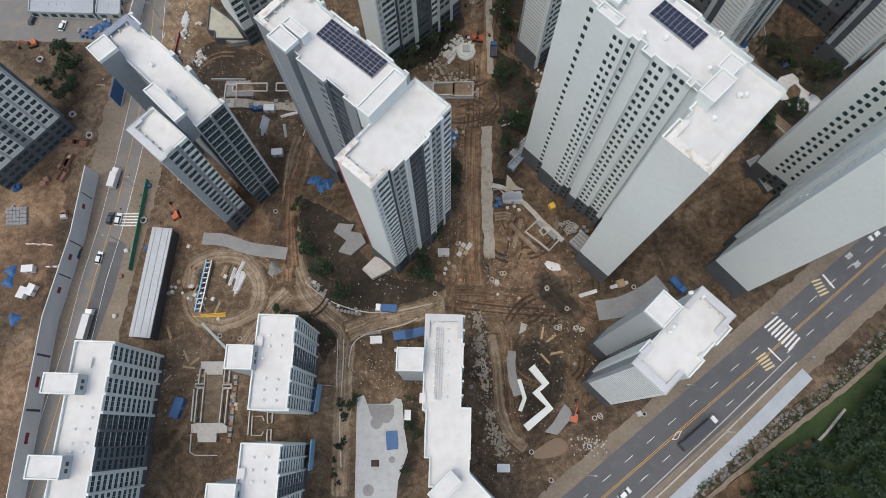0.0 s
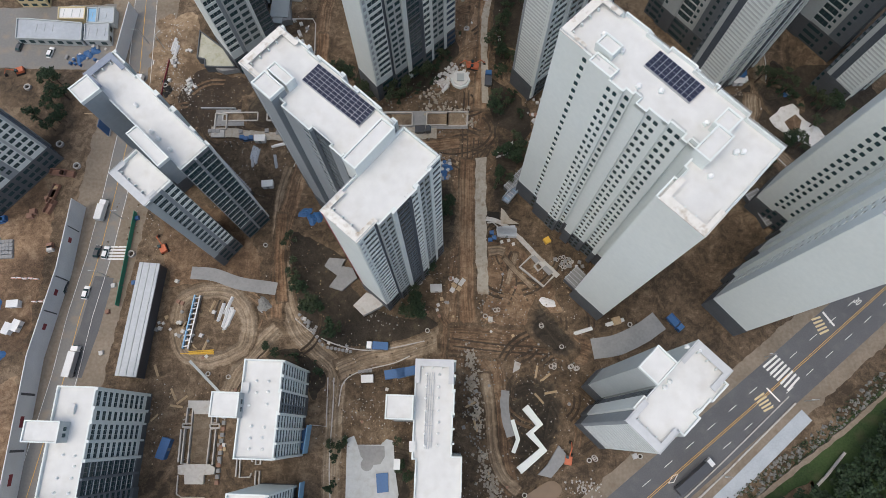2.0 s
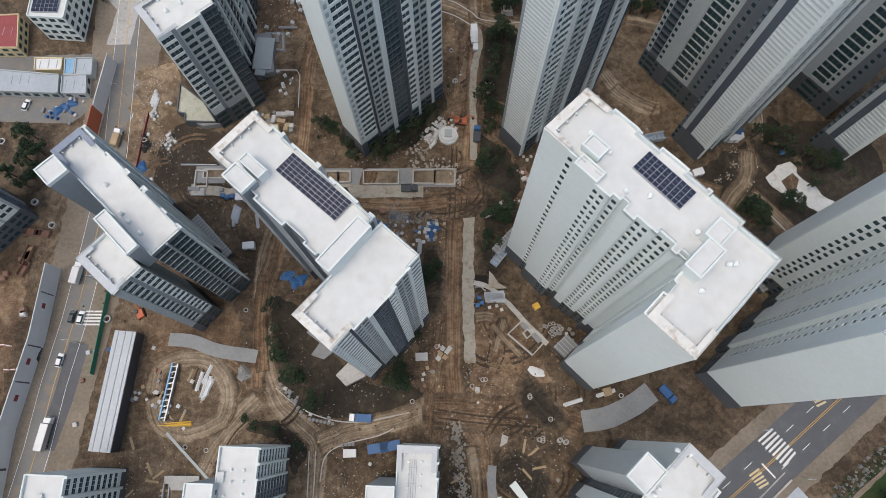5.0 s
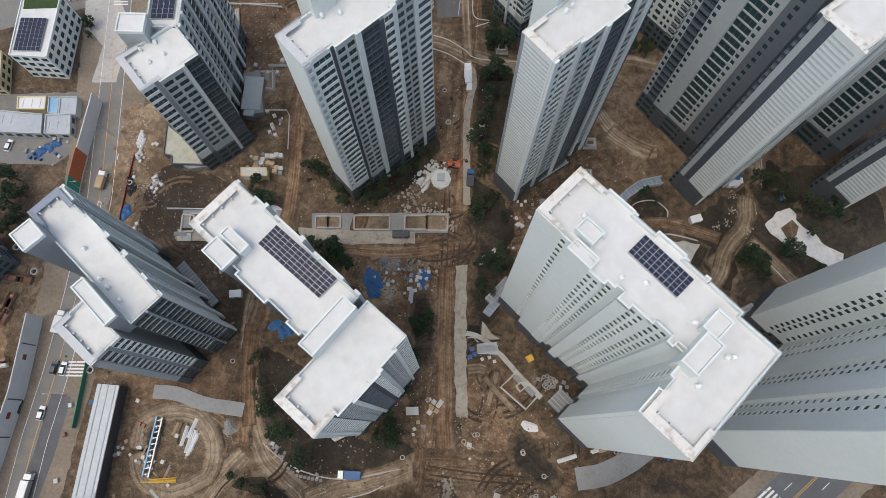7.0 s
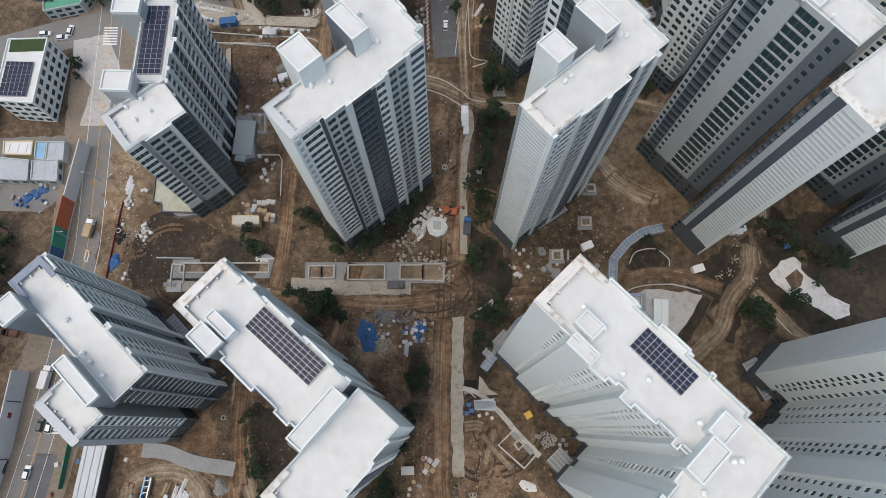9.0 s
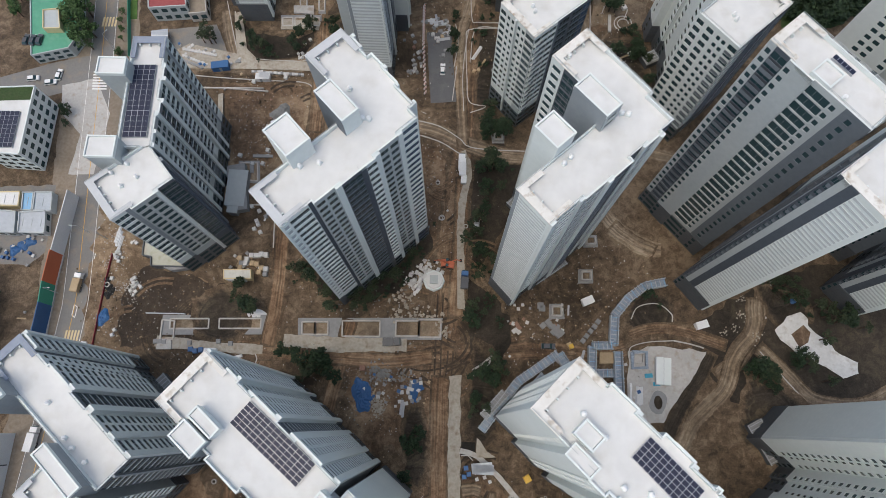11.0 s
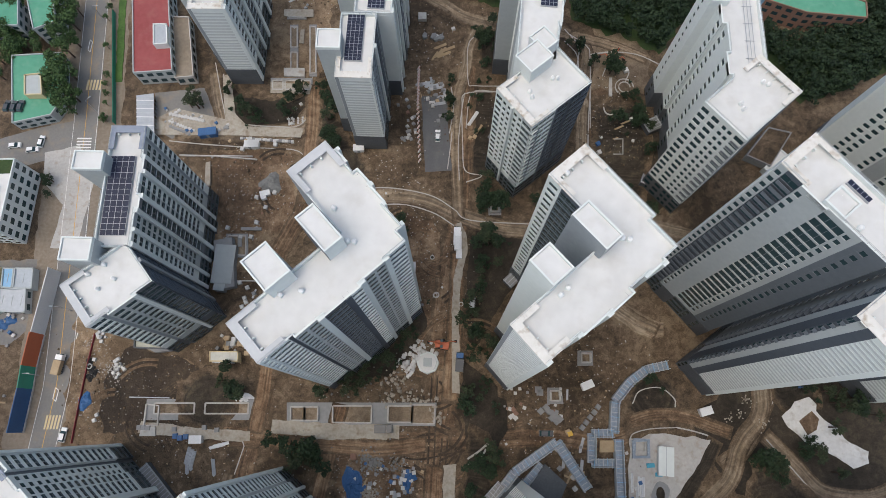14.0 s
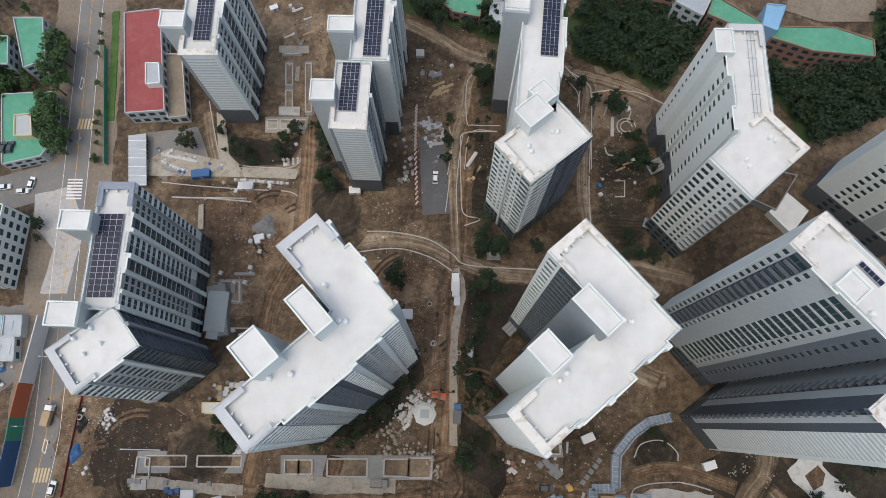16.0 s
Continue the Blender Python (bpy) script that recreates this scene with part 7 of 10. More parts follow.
for (p, q), mt in zip(((hl[0], hl[1]), (hl[1], hl[2]), (hl[2], hl[3])), (ORANGE, GREENP, BLUE)):
    t = thing("hoarding", (*p, 0), "coloured site hoarding panel beside the road", "hoarding", "coloured hoardings")
    slab(t, "panel", p, q, .25, 0, 7.6, mt)
    slab(t, "footing", p, q, .9, 0, .5, CONC)
gap0 = (-117.1, 160.0)
t = thing("hoarding", (*hl[0], 0), "grey site hoarding beside the road", "hoarding")
slab(t, "panel", hl[0], gap0, .25, 0, 7.0, PAPER)
gf = ends([(-105.5, 51.4), (-104.7, 79.5)], 2, 2)
t = thing("site_fence", (*gf[0], 0), "green mesh site fence beside the road", "fence")
slab(t, "mesh_panel", gf[0], gf[-1], .1, 0, 2.4, GREENP)
gf = [(-115.7, 258.3), (-108.0, 213.2)]
t = thing("site_fence", (*gf[0], 0), "green mesh site fence beside the road", "fence")
slab(t, "mesh_panel", gf[0], gf[-1], .1, 0, 2.4, GREENP)


# foundations
def pit(corners, inner, label, h=1.2):
    """Low concrete walls round sunken bays. corners: a four-cornered plan; inner: bays as shares of its length."""
    t = thing("foundation", (*corners[0], 0), label, "foundation")
    A, B, C, D = [Vector((*p, 0)) for p in corners]
    a = Acc()
    a.hexa([(*v.xy, 0.0) for v in (A, B, C, D)] + [(*v.xy, .35) for v in (A, B, C, D)])
    part("slab", a, GREYCONC, t)
    for f0, f1, g0, g1 in inner:
        q = [A.lerp(B, f0).lerp(D.lerp(C, f0), g0), A.lerp(B, f1).lerp(D.lerp(C, f1), g0), A.lerp(B, f1).lerp(D.lerp(C, f1), g1), A.lerp(B, f0).lerp(D.lerp(C, f0), g1)]
        a = Acc()
        a.quad([(*v.xy, .36) for v in q])
        part("earth_fill", a, TRACK, t)
        for p, r in zip(q, q[1:] + q[:1]):
            slab(t, "wall", tuple(p.xy), tuple(r.xy), .45, .3, h, CONC)
    return t


pit([(-38.6, 114.1), (6.7, 114.9), (6.9, 121.9), (-39.2, 120.7)], [(.03, .12, .2, .8), (.12, .21, .2, .8), (.31, .57, .12, .85), (.68, .84, .15, .85), (.84, .99, .1, .9)], "concrete foundation with earth-filled bays")
pit([(-82.2, 114.3), (-49.0, 115.2), (-49.3, 121.5), (-82.6, 120.6)], [(.08, .45, .3, .8), (.55, .95, .3, .8)], "grey concrete foundation slab with shallow bays", .7)
pit([(22.4, 183.0), (26.6, 183.1), (26.6, 186.8), (22.0, 186.7)], [(.2, .8, .2, .8)], "small square pavilion base", 2.2)
pit([(50.4, 134.2), (55.3, 134.4), (55.3, 139.0), (50.6, 138.9)], [(.2, .8, .2, .8)], "small grey pavilion base", 2.0)
pit([(52.4, 146.4), (57.3, 146.6), (57.1, 150.7), (52.5, 150.6)], [(.2, .8, .2, .8)], "small grey pavilion base", 2.0)
pit([(40.8, 122.4), (45.8, 122.5), (45.3, 127.4), (40.9, 127.3)], [(.2, .8, .2, .8)], "small grey pavilion base", 1.6)
pit([(66.1, 108.5), (70.3, 108.6), (70.5, 112.8), (66.4, 112.7)], [(.15, .85, .15, .85)], "dark grey planter base", 1.2)
pit([(-51.9, 256.8), (-44.8, 257.0), (-45.1, 260.7), (-52.2, 260.5)], [(.1, .9, .2, .8)], "pale concrete footing between the towers", .7)
pit([(-54.9, 226.7), (-40.1, 227.1), (-40.6, 232.9), (-55.5, 232.6)], [(.05, .3, .2, .8), (.35, .65, .2, .8), (.7, .95, .2, .8)], "pale concrete footing between the towers", .7)
pit([(-48.6, 233.4), (-45.7, 233.4), (-47.6, 254.6), (-50.6, 254.5)], [(.1, .9, .05, .45), (.1, .9, .55, .95)], "long concrete planter between the towers", .8)
pit([(-41.7, 233.5), (-39.1, 233.6), (-40.9, 254.8), (-43.5, 254.7)], [(.1, .9, .05, .95)], "long concrete planter between the towers", .8)
kerb([(-83.9, 202.1), (-71.5, 202.0), (-57.0, 201.1)], .4, .7, CONC, "low_wall", "low pale concrete wall on bare earth", False, "", "wall")
pit([(-63.9, 166.8), (-56.2, 166.2), (-57.2, 174.6), (-64.4, 174.4)], [(.1, .9, .1, .9)], "grey concrete footing on bare earth", .6)

# white low walls
kerb([(25.4, 20.8), (29.7, 15.6), (26.7, 13.0), (30.8, 8.5), (23.4, 2.3)], 2.3, 1.3, WHITE, "zigzag_wall", "white zigzag concrete wall on bare earth", False, "", "wall")
kerb([(21.5, 16.9), (23.2, 11.2), (21.7, 7.3)], 1.2, .8, WHITE, "low_wall", "white concrete wall on bare earth", False, "", "wall")
patch("form_slab", [(28.9, 1.3), (32.8, 0.5), (38.2, 6.5), (35.3, 9.8), (31.7, 4.1)], GREYCONC, 0, "curved grey formwork slab on bare earth", "slab", thick=1.0)
patch("form_slab", [(21.7, 31.0), (23.9, 32.3), (24.2, 34.1), (22.4, 34.7)], CONC, 0, "pale broken concrete slab on bare earth", "slab", thick=.3)
STEEL = surface("blue_grey_formwork", (0.17, 0.22, 0.28), (0.30, 0.36, 0.43), 0.5, 1.5, 0.4, 0, 0.2, (0.45, 0.5, 0.55), 0.6)


def channel(pts, width, h, label="blue-grey steel formwork channel on bare earth"):
    """Two formwork walls with a walkway between them and braces across."""
    t = thing("formwork_channel", (*pts[0], 0), label, "formwork", "formwork channels")
    for p, q in zip(pts, pts[1:]):
        m = max(1, int(math.hypot(q[0] - p[0], q[1] - p[1]) / 1.25))
        for d in (-width / 2, 0, width / 2):
            o = offsets([p, q], d)
            slab(t, "walkway" if d == 0 else "form_wall", o[0], o[1], width * .82 if d == 0 else .22, 0, h * (.5 if d == 0 else 1), PAVER if d else STEEL)
        for k in range(m):
            f = (k + .5) / m
            c = (p[0] + (q[0] - p[0]) * f, p[1] + (q[1] - p[1]) * f)
            e = (c[0] + (q[0] - p[0]) * .001, c[1] + (q[1] - p[1]) * .001)
            slab(t, "brace", offsets([c, e], -width / 2 - .35)[0], offsets([c, e], width / 2 + .35)[0], .14, h * .75, h * .88, METAL if k % 3 else LIGHTBLUE)


channel([(78.3, 135.1), (71.4, 133.5), (66.2, 129.7), (61.3, 123.8), (60.5, 114.3)], 2.4, 2.6)
channel([(61.8, 112.6), (61.7, 96.0), (59.7, 92.4)], 2.4, 2.6)
channel([(60.5, 114.3), (53.9, 114.1), (53.6, 105.6), (61.5, 105.8)], 2.2, 2.4)
channel([(19.5, 87.7), (30.6, 102.4), (43.3, 111.4)], 2.4, 3.0, "grey steel scaffold frame at the tower foot")
channel([(43.3, 111.4), (47.7, 104.8), (52.3, 98.1)], 2.6, 2.6, "grey steel scaffold frame at the tower foot")
channel([(28.5, 93.3), (38.8, 104.9)], 2.0, 2.2, "grey steel scaffold frame at the tower foot")
patch("podium", [(30.4, 92.2), (39.6, 105.0), (45.9, 99.6), (42.5, 91.9), (35.0, 87.8)], STONE, 0, "dark concrete podium at the tower foot", "podium", thick=2.0)
channel([(44.3, 150.9), (40.0, 157.9), (38.0, 165.0)], 1.8, 2.4, "grey steel scaffold frame at the tower foot")
tent = [(75.6, 110.9), (75.0, 102.6)]
t = thing("site_tent", (*tent[0], 0), "large white box tent on the plaza", "tent")
slab(t, "wall", tent[0], tent[1], 4.2, 0.1, 2.6, PAPER)
slab(t, "roof", tent[0], tent[1], 4.6, 2.6, 2.8, WHITE)
slab(t, "roof_seam", *offsets(tent, .02), .12, 2.8, 2.86, SHEET)
deck = [(56.3, 112.1), (62.9, 112.3), (62.7, 108.9), (56.1, 108.7)]
patch("form_deck", deck, TAN, 0, "tan timber deck inside the formwork", "deck", kind="", thick=.8)
kerb([(66.9, 123.1), (69.3, 127.0), (75.5, 128.2), (79.7, 125.1), (79.9, 122.5)], .3, .4, CONC, "garden_edge", "white curved garden edging in soil")
kerb([(62.3, 235.9), (63.8, 239.2), (67.2, 241.5), (71.6, 238.3), (70.4, 234.0)], .35, .4, CONC, "garden_edge", "white curved garden edging in soil")
kerb([(16.6, 104.1), (20.3, 105.8), (22.7, 110.1), (19.7, 107.7), (16.6, 105.7)], .6, .6, CONC, "garden_edge", "pale stepped garden edging in soil")

# truss gantry and long pipes in the ring yard
tg = [(-79.8, 53.4), (-81.5, 36.1)]
t = thing("gantry", (*tg[0], 0), "blue-grey steel gantry lying in the yard", "gantry")
for d in (-.9, .9):
    o = offsets(tg, d)
    slab(t, "rail", o[0], o[1], .4, .2, 1.6, LIGHTBLUE if d < 0 else METAL)
for k in range(10):
    f = (k + .5) / 10
    c = (tg[0][0] + (tg[1][0] - tg[0][0]) * f, tg[0][1] + (tg[1][1] - tg[0][1]) * f)
    o0, o1 = offsets([c, (c[0] + .01, c[1] - .05)], -.9)[0], offsets([c, (c[0] + .01, c[1] - .05)], .9)[0]
    slab(t, "cross_bar", o0, o1, .3, .5, 1.5, METAL)


# ---- vehicles ----
def wheels(t, xs, y, r, w=.28):
    for x in xs:
        for s in (-1, 1):
            a = Acc()
            n = 10
            for yy in (y * s - w / 2, y * s + w / 2):
                for k in range(n):
                    an = 2 * math.pi * k / n
                    a.v.append((x + r * math.cos(an), yy, r + r * math.sin(an)))
            a.f = [(k, (k + 1) % n, n + (k + 1) % n, n + k) for k in range(n)] + [tuple(range(n - 1, -1, -1)), tuple(range(n, 2 * n))]
            a.m = [0] * len(a.f)
            ob = part("wheel", a, TYRE, t)
            h = Acc()
            yh = y * s + s * (w / 2 + .01)
            h.quad([(x + r * .55 * math.cos(q), yh, r + r * .55 * math.sin(q)) for q in (0, 1.05, 2.1, 3.14, 4.19, 5.24)])
            part("hub", h, METAL, ob)


def taper(a, x0, x1, y, z0, z1, dx0, dx1, dy, mat=0):
    a.hexa([(x0, -y, z0), (x1, -y, z0), (x1, y, z0), (x0, y, z0), (x0 + dx0, -y + dy, z1), (x1 - dx1, -y + dy, z1), (x1 - dx1, y - dy, z1), (x0 + dx0, y - dy, z1)], mat)


def car(paint, label, group="parked cars"):
    t = thing("car", (0, 0, 0), label, "car", group)
    a = Acc()
    taper(a, -2.2, 2.2, .9, .3, .85, .1, .12, .05)
    part("body", a, paint, t)
    a = Acc()
    taper(a, -2.0, 1.15, .82, .85, 1.42, .45, .75, .14)
    part("glasshouse", a, GLASS, t)
    a = Acc()
    a.box(-1.5, -.66, 1.42, .4, .66, 1.47)
    part("roof", a, paint, t)
    for y in (-.62, .62):
        a = Acc()
        a.box(2.1, y - .18, .6, 2.22, y + .18, .75)
        part("headlight", a, PAPER, t)
    wheels(t, (-1.35, 1.35), .85, .32)
    return t


def truck(cab, load, label, length=7.5, h=2.6, group="site trucks"):
    t = thing("truck", (0, 0, 0), label, "truck", group)
    a = Acc()
    a.box(-length / 2, -.5, .6, length / 2, .5, .95)
    part("chassis", a, CARD, t)
    a = Acc()
    taper(a, length / 2 - 1.9, length / 2, 1.15, .7, 2.5, .05, .35, .08)
    part("cab", a, cab, t)
    a = Acc()
    a.box(length / 2 - .32, -.95, 1.5, length / 2 - .05, .95, 2.15)
    part("windscreen", a, GLASS, t)
    a = Acc()
    a.box(-length / 2, -1.2, .95, length / 2 - 2.1, 1.2, h)
    if h > 2:
        a.box(-length / 2 + .15, -1.05, h, length / 2 - 2.25, 1.05, h + .05)
    part("load_bed", a, load, t)
    if h < 2:
        for s in (-1, 1):
            a = Acc()
            a.box(-length / 2, s * 1.2 - .05, 1.3, length / 2 - 2.1, s * 1.2 + .05, h + .5)
            part("side_board", a, load, t)
    wheels(t, (-length / 2 + 1.0, -length / 2 + 2.2, length / 2 - 1.1), 1.05, .48)
    return t


def heading(p, q):
    return math.degrees(math.atan2(q[1] - p[1], q[0] - p[0]))


car_w = car(CARW, "small white car on the road")
car_d = car(CARD, "dark grey car on the road")
car_w.matrix_basis = pose(0, 0, 0)
made = [False, False]


def park(proto, x, y, ang, z=0.05):
    i = 0 if proto is car_w else 1
    m = pose(x, y, z, 0, 0, ang)
    if not made[i]:
        made[i] = True
        proto.matrix_basis = m
        return proto
    return copy_thing(proto, m)


wd = heading(WROAD[1], WROAD[4])
for x, y in [(-116.7, 53.6), (-112.6, 67.2)] + [(-93.2, 168.2)] + [(-106.4, 109.3)] + [(-134.9, 202.9)] + []:
    park(car_w, x, y, wd if x > -130 else 8)
for x, y in [(-124.2, 55.3), (-115.5, 67.5)] + [(-132.4, 206.0), (-141.4, 204.3)]:
    park(car_d if x > -125 else car_w, x, y, wd if x > -135 else 8)
rd = heading(ROAD[1], ROAD[2])
park(car_w, *(52.2, -15.8), rd)
park(car_w, *(139.4, 66.0), rd + 180)
for x, y in [(-146.2, 142.6), (-158.1, 145.1)]:
    park(car_d if x < -150 else car_w, x, y, 80)
for x, y in [(-143.3, 216.7), (-140.9, 216.6), (-138.6, 216.8)]:
    park(car_d, x, y, 85, 5.03)
park(car_d, *(40.3, 113.7), 0)
for (x, y), ang in zip([(4.6, 211.3), (17.4, 152.8)], (90, 88)):
    park(car_w, x, y, ang)

TRK = [(truck(CARW, BLUE, "white truck with a blue load bed", 7.0, 2.2), (-20.9, 38.4), 178), (truck(CARW, PAPER, "white cargo truck on the road", 7.5, 3.1), (-115.9, 81.8), wd), (truck(CARW, METAL, "long white tank lorry beside the road", 10.0, 3.2), (-116.4, 31.4), wd), (truck(CARW, CARD, "long dark trailer lorry parked on the road", 14.5, 3.6), (75.2, 2.1), rd), (truck(CARD, CARD, "dark pickup truck on site", 5.6, 1.7), (-8.9, 113.7), 2), (truck(BLUE, BLUE, "blue site truck on bare earth", 6.0, 1.8), (73.1, 47.7), -50), (truck(BLUE, CARD, "blue truck beside the concrete strip", 6.0, 1.9), (13.7, 134.3), 88), (truck(CARW, PAPER, "white van truck parked on the strip", 6.0, 2.4), (12.1, 175.2), 90), (truck(CARW, TAN, "white truck with tan load", 6.5, 2.6), (-111.3, 130.3), wd), (truck(CARW, PAPER, "white truck parked beside the track", 6.5, 2.2), (12.4, 173.5), 90)]
for ob, (x, y), ang in TRK:
    ob.matrix_basis = pose(x, y, 0.1, 0, 0, ang)


def excavator(paint, label):
    t = thing("excavator", (0, 0, 0), label, "excavator", "excavators")
    for s in (-1, 1):
        a = Acc()
        taper(a, -1.7, 1.7, .3, 0, .8, .3, .3, 0)
        a.v = [(x, y + s * 1.0, z) for x, y, z in a.v]
        part("track", a, TYRE, t)
    a = Acc()
    taper(a, -1.7, 1.0, 1.1, .85, 1.8, .1, .1, .05)
    part("body", a, paint, t)
    a = Acc()
    taper(a, .1, 1.3, .45, 1.0, 2.7, .05, .3, .05)
    a.v = [(x, y + .6, z) for x, y, z in a.v]
    part("cab", a, GLASS, t)
    a = Acc()
    limb(a, (1.0, -.2, 1.5), (3.4, -.2, 3.6), .22, .2, 4)
    part("boom", a, paint, t)
    a = Acc()
    limb(a, (3.4, -.2, 3.6), (5.0, -.2, 1.4), .18, .14, 4)
    part("arm", a, paint, t)
    a = Acc()
    taper(a, 4.5, 5.4, .4, .3, 1.4, .1, .3, 0)
    part("bucket", a, TYRE, t)
    return t


ex = excavator(ORANGE, "orange tracked excavator on bare earth")
ex.matrix_basis = pose(-93.5, 69.0, 0, 0, 0, 120)
for (x, y), ang in zip([(-155.7, 134.6), (38.1, 5.9), (7.5, 139.9)] + [(8.6, 139.3), (66.0, 242.4)] + [(65.4, 240.8)], (200, 80, 10, 170, 60, 20)):
    copy_thing(ex, pose(x, y, 0, 0, 0, ang))


# ---- site clutter ----
def pallet(load, label, hgt=1.1, cat="pallet"):
    t = thing("pallet_stack", (0, 0, 0), label, cat, "pallets of material")
    a = Acc()
    for k in (-.5, 0, .5):
        a.box(-.6, k - .08, 0, .6, k + .08, .12)
    a.box(-.62, -.62, .12, .62, .62, .16)
    part("pallet", a, TAN, t)
    a = Acc()
    a.box(-.58, -.58, .16, .58, .58, hgt)
    a.box(-.5, -.55, hgt, .45, .5, hgt + .12)
    part("load", a, load, t)
    return t


def pipes(mat, label, length=5.0, n=6, r=.14):
    t = thing("pipe_stack", (0, 0, 0), label, "pipes", "stacks of pipes")
    for k in range(n):
        row, col = divmod(k, 3)
        a = Acc()
        y, z = (col - 1 + (row % 2) * .5) * 2.1 * r, r + row * 1.8 * r
        limb(a, (-length / 2 + rng.uniform(-.2, .2), y, z), (length / 2, y, z), r, r, 7)
        part("pipe", a, mat, t)
    return t


def cabin(mat, label, l=6.0, w=2.6, h=2.6):
    t = thing("site_cabin", (0, 0, 0), label, "cabin", "site cabins")
    a = Acc()
    a.box(-l / 2, -w / 2, 0, l / 2, w / 2, h)
    part("body", a, PAPER if mat is not BLUE else BLUE, t)
    a = Acc()
    a.box(-l / 2 - .1, -w / 2 - .1, h, l / 2 + .1, w / 2 + .1, h + .12)
    part("roof", a, mat, t)
    a = Acc()
    a.box(-.45, -w / 2 - .04, .2, .45, -w / 2, 2.2)
    part("door", a, MID, t)
    return t


def ring_pipe():
    t = thing("manhole_ring", (0, 0, 0), "pale concrete manhole ring on bare earth", "manhole ring", "manhole rings")
    a = Acc()
    n = 14
    for r, z in ((.75, 0), (.75, .6), (.52, .6), (.52, .05)):
        for k in range(n):
            a.v.append((r * math.cos(2 * math.pi * k / n), r * math.sin(2 * math.pi * k / n), z))
    for s in range(3):
        for k in range(n):
            a.f.append((s * n + k, s * n + (k + 1) % n, (s + 1) * n + (k + 1) % n, (s + 1) * n + k))
    a.m = [0] * len(a.f)
    part("ring", a, CONC, t)
    a = Acc()
    a.quad([(.52 * math.cos(2 * math.pi * k / n), .52 * math.sin(2 * math.pi * k / n), .06) for k in range(n)])
    part("shaft", a, BED, t)
    return t


def heap(mat, label, seed, r0=1.6):
    """A draped heap with an uneven surface."""
    r = random.Random(seed)
    a = Acc()
    n, rings = 14, 5
    a.v.append((0, 0, r0 * .55))
    for q in range(1, rings + 1):
        for k in range(n):
            an = 2 * math.pi * k / n
            rr = r0 * q / rings * (1 + .25 * math.sin(3 * an + seed) * q / rings)
            a.v.append((rr * math.cos(an), rr * math.sin(an), max(0, r0 * .55 * (1 - (q / rings) ** 1.5) + (r.uniform(-.12, .12) if q < rings else 0))))
    for k in range(n):
        a.f.append((0, 1 + k, 1 + (k + 1) % n))
    for q in range(rings - 1):
        for k in range(n):
            i, j = 1 + q * n + k, 1 + q * n + (k + 1) % n
            a.f.append((i, i + n, j + n, j))
    a.m = [0] * len(a.f)
    t = thing("covered_heap" if mat is BLUE else "spoil_heap", (0, 0, 0), label, "heap", "heaps on site")
    part("cover" if mat is BLUE else "mound", a, mat, t)
    return t


PROTO = {
    'pw': pallet(WRAP, "white wrapped pallet load on bare earth", .85), 'pg': pallet(GREYCONC, "pallet of grey concrete blocks", .9), 'pt': pallet(TAN, "pallet of tan timber boards", .7), 'pb': pallet(BLUE, "pallet under blue wrapping", 1.2), 'po': pallet(BRICK, "pallet of red-brown material", .8),
    'st': pipes(METAL, "stack of steel pipes on bare earth"), 'sw': pipes(PAPER, "stack of long white pipes", 6.0, 5, .2), 'sy': pipes(YELP, "stack of yellow steel beams", 8.0, 4, .2), 'tb': pipes(TAN, "stack of loose timber bars", 4.0, 6, .1),
    'cw': cabin(SHEET, "white site cabin with ribbed roof"), 'cb': cabin(BLUE, "blue site container with ribbed roof"), 'cs': cabin(PAPER, "small white site shed", 3.6, 2.2, 2.2),
    'py': pallet(YELP, "yellow steel box on bare earth", 1.0), 'hd': heap(BED, "black soil heap on bare earth", 9, 2.0),
    'mb': heap(TYRE, "coil of black plastic pipe on earth", 12, .9),
    'mr': ring_pipe(), 'hb': heap(BLUE, "crumpled blue tarpaulin over a heap", 2, 2.0), 'hg': heap(ROCK, "heap of grey gravel on bare earth", 4, 2.2), 'hs': heap(BED, "dark spoil heap on bare earth", 5, 2.4), 'hr': heap(RUST, "red-brown spoil heap on bare earth", 6, 2.4),
}
placed = set()


STORES = {}
LOADS = ('pw', 'pg', 'pt', 'pb', 'po')
count = {'pallets': 0}


def put(code, x, y, ang=None, s=1.0, z=0.02):
    if code in LOADS:
        count['pallets'] += 1
        if count['pallets'] > 290 and code in placed:
            m = pose(x, y, z, 0, 0, rng.uniform(0, 180) if ang is None else ang) @ Matrix.Scale(s, 4)
            a = STORES.setdefault(code, Acc())
            i = len(a.v)
            a.box(-.62, -.62, 0, .62, .62, .16)
            a.box(-.58, -.58, .16, .58, .58, .8)
            a.box(-.5, -.55, .8, .45, .5, .92)
            a.v[i:] = [tuple(m @ Vector(v)) for v in a.v[i:]]
            return None
    m = pose(x, y, z, 0, 0, rng.uniform(0, 180) if ang is None else ang) @ Matrix.Scale(s, 4)
    if code not in placed:
        placed.add(code)
        PROTO[code].matrix_basis = m
        return PROTO[code]
    ob = copy_thing(PROTO[code], m)
    ob.matrix_basis = m
    return ob


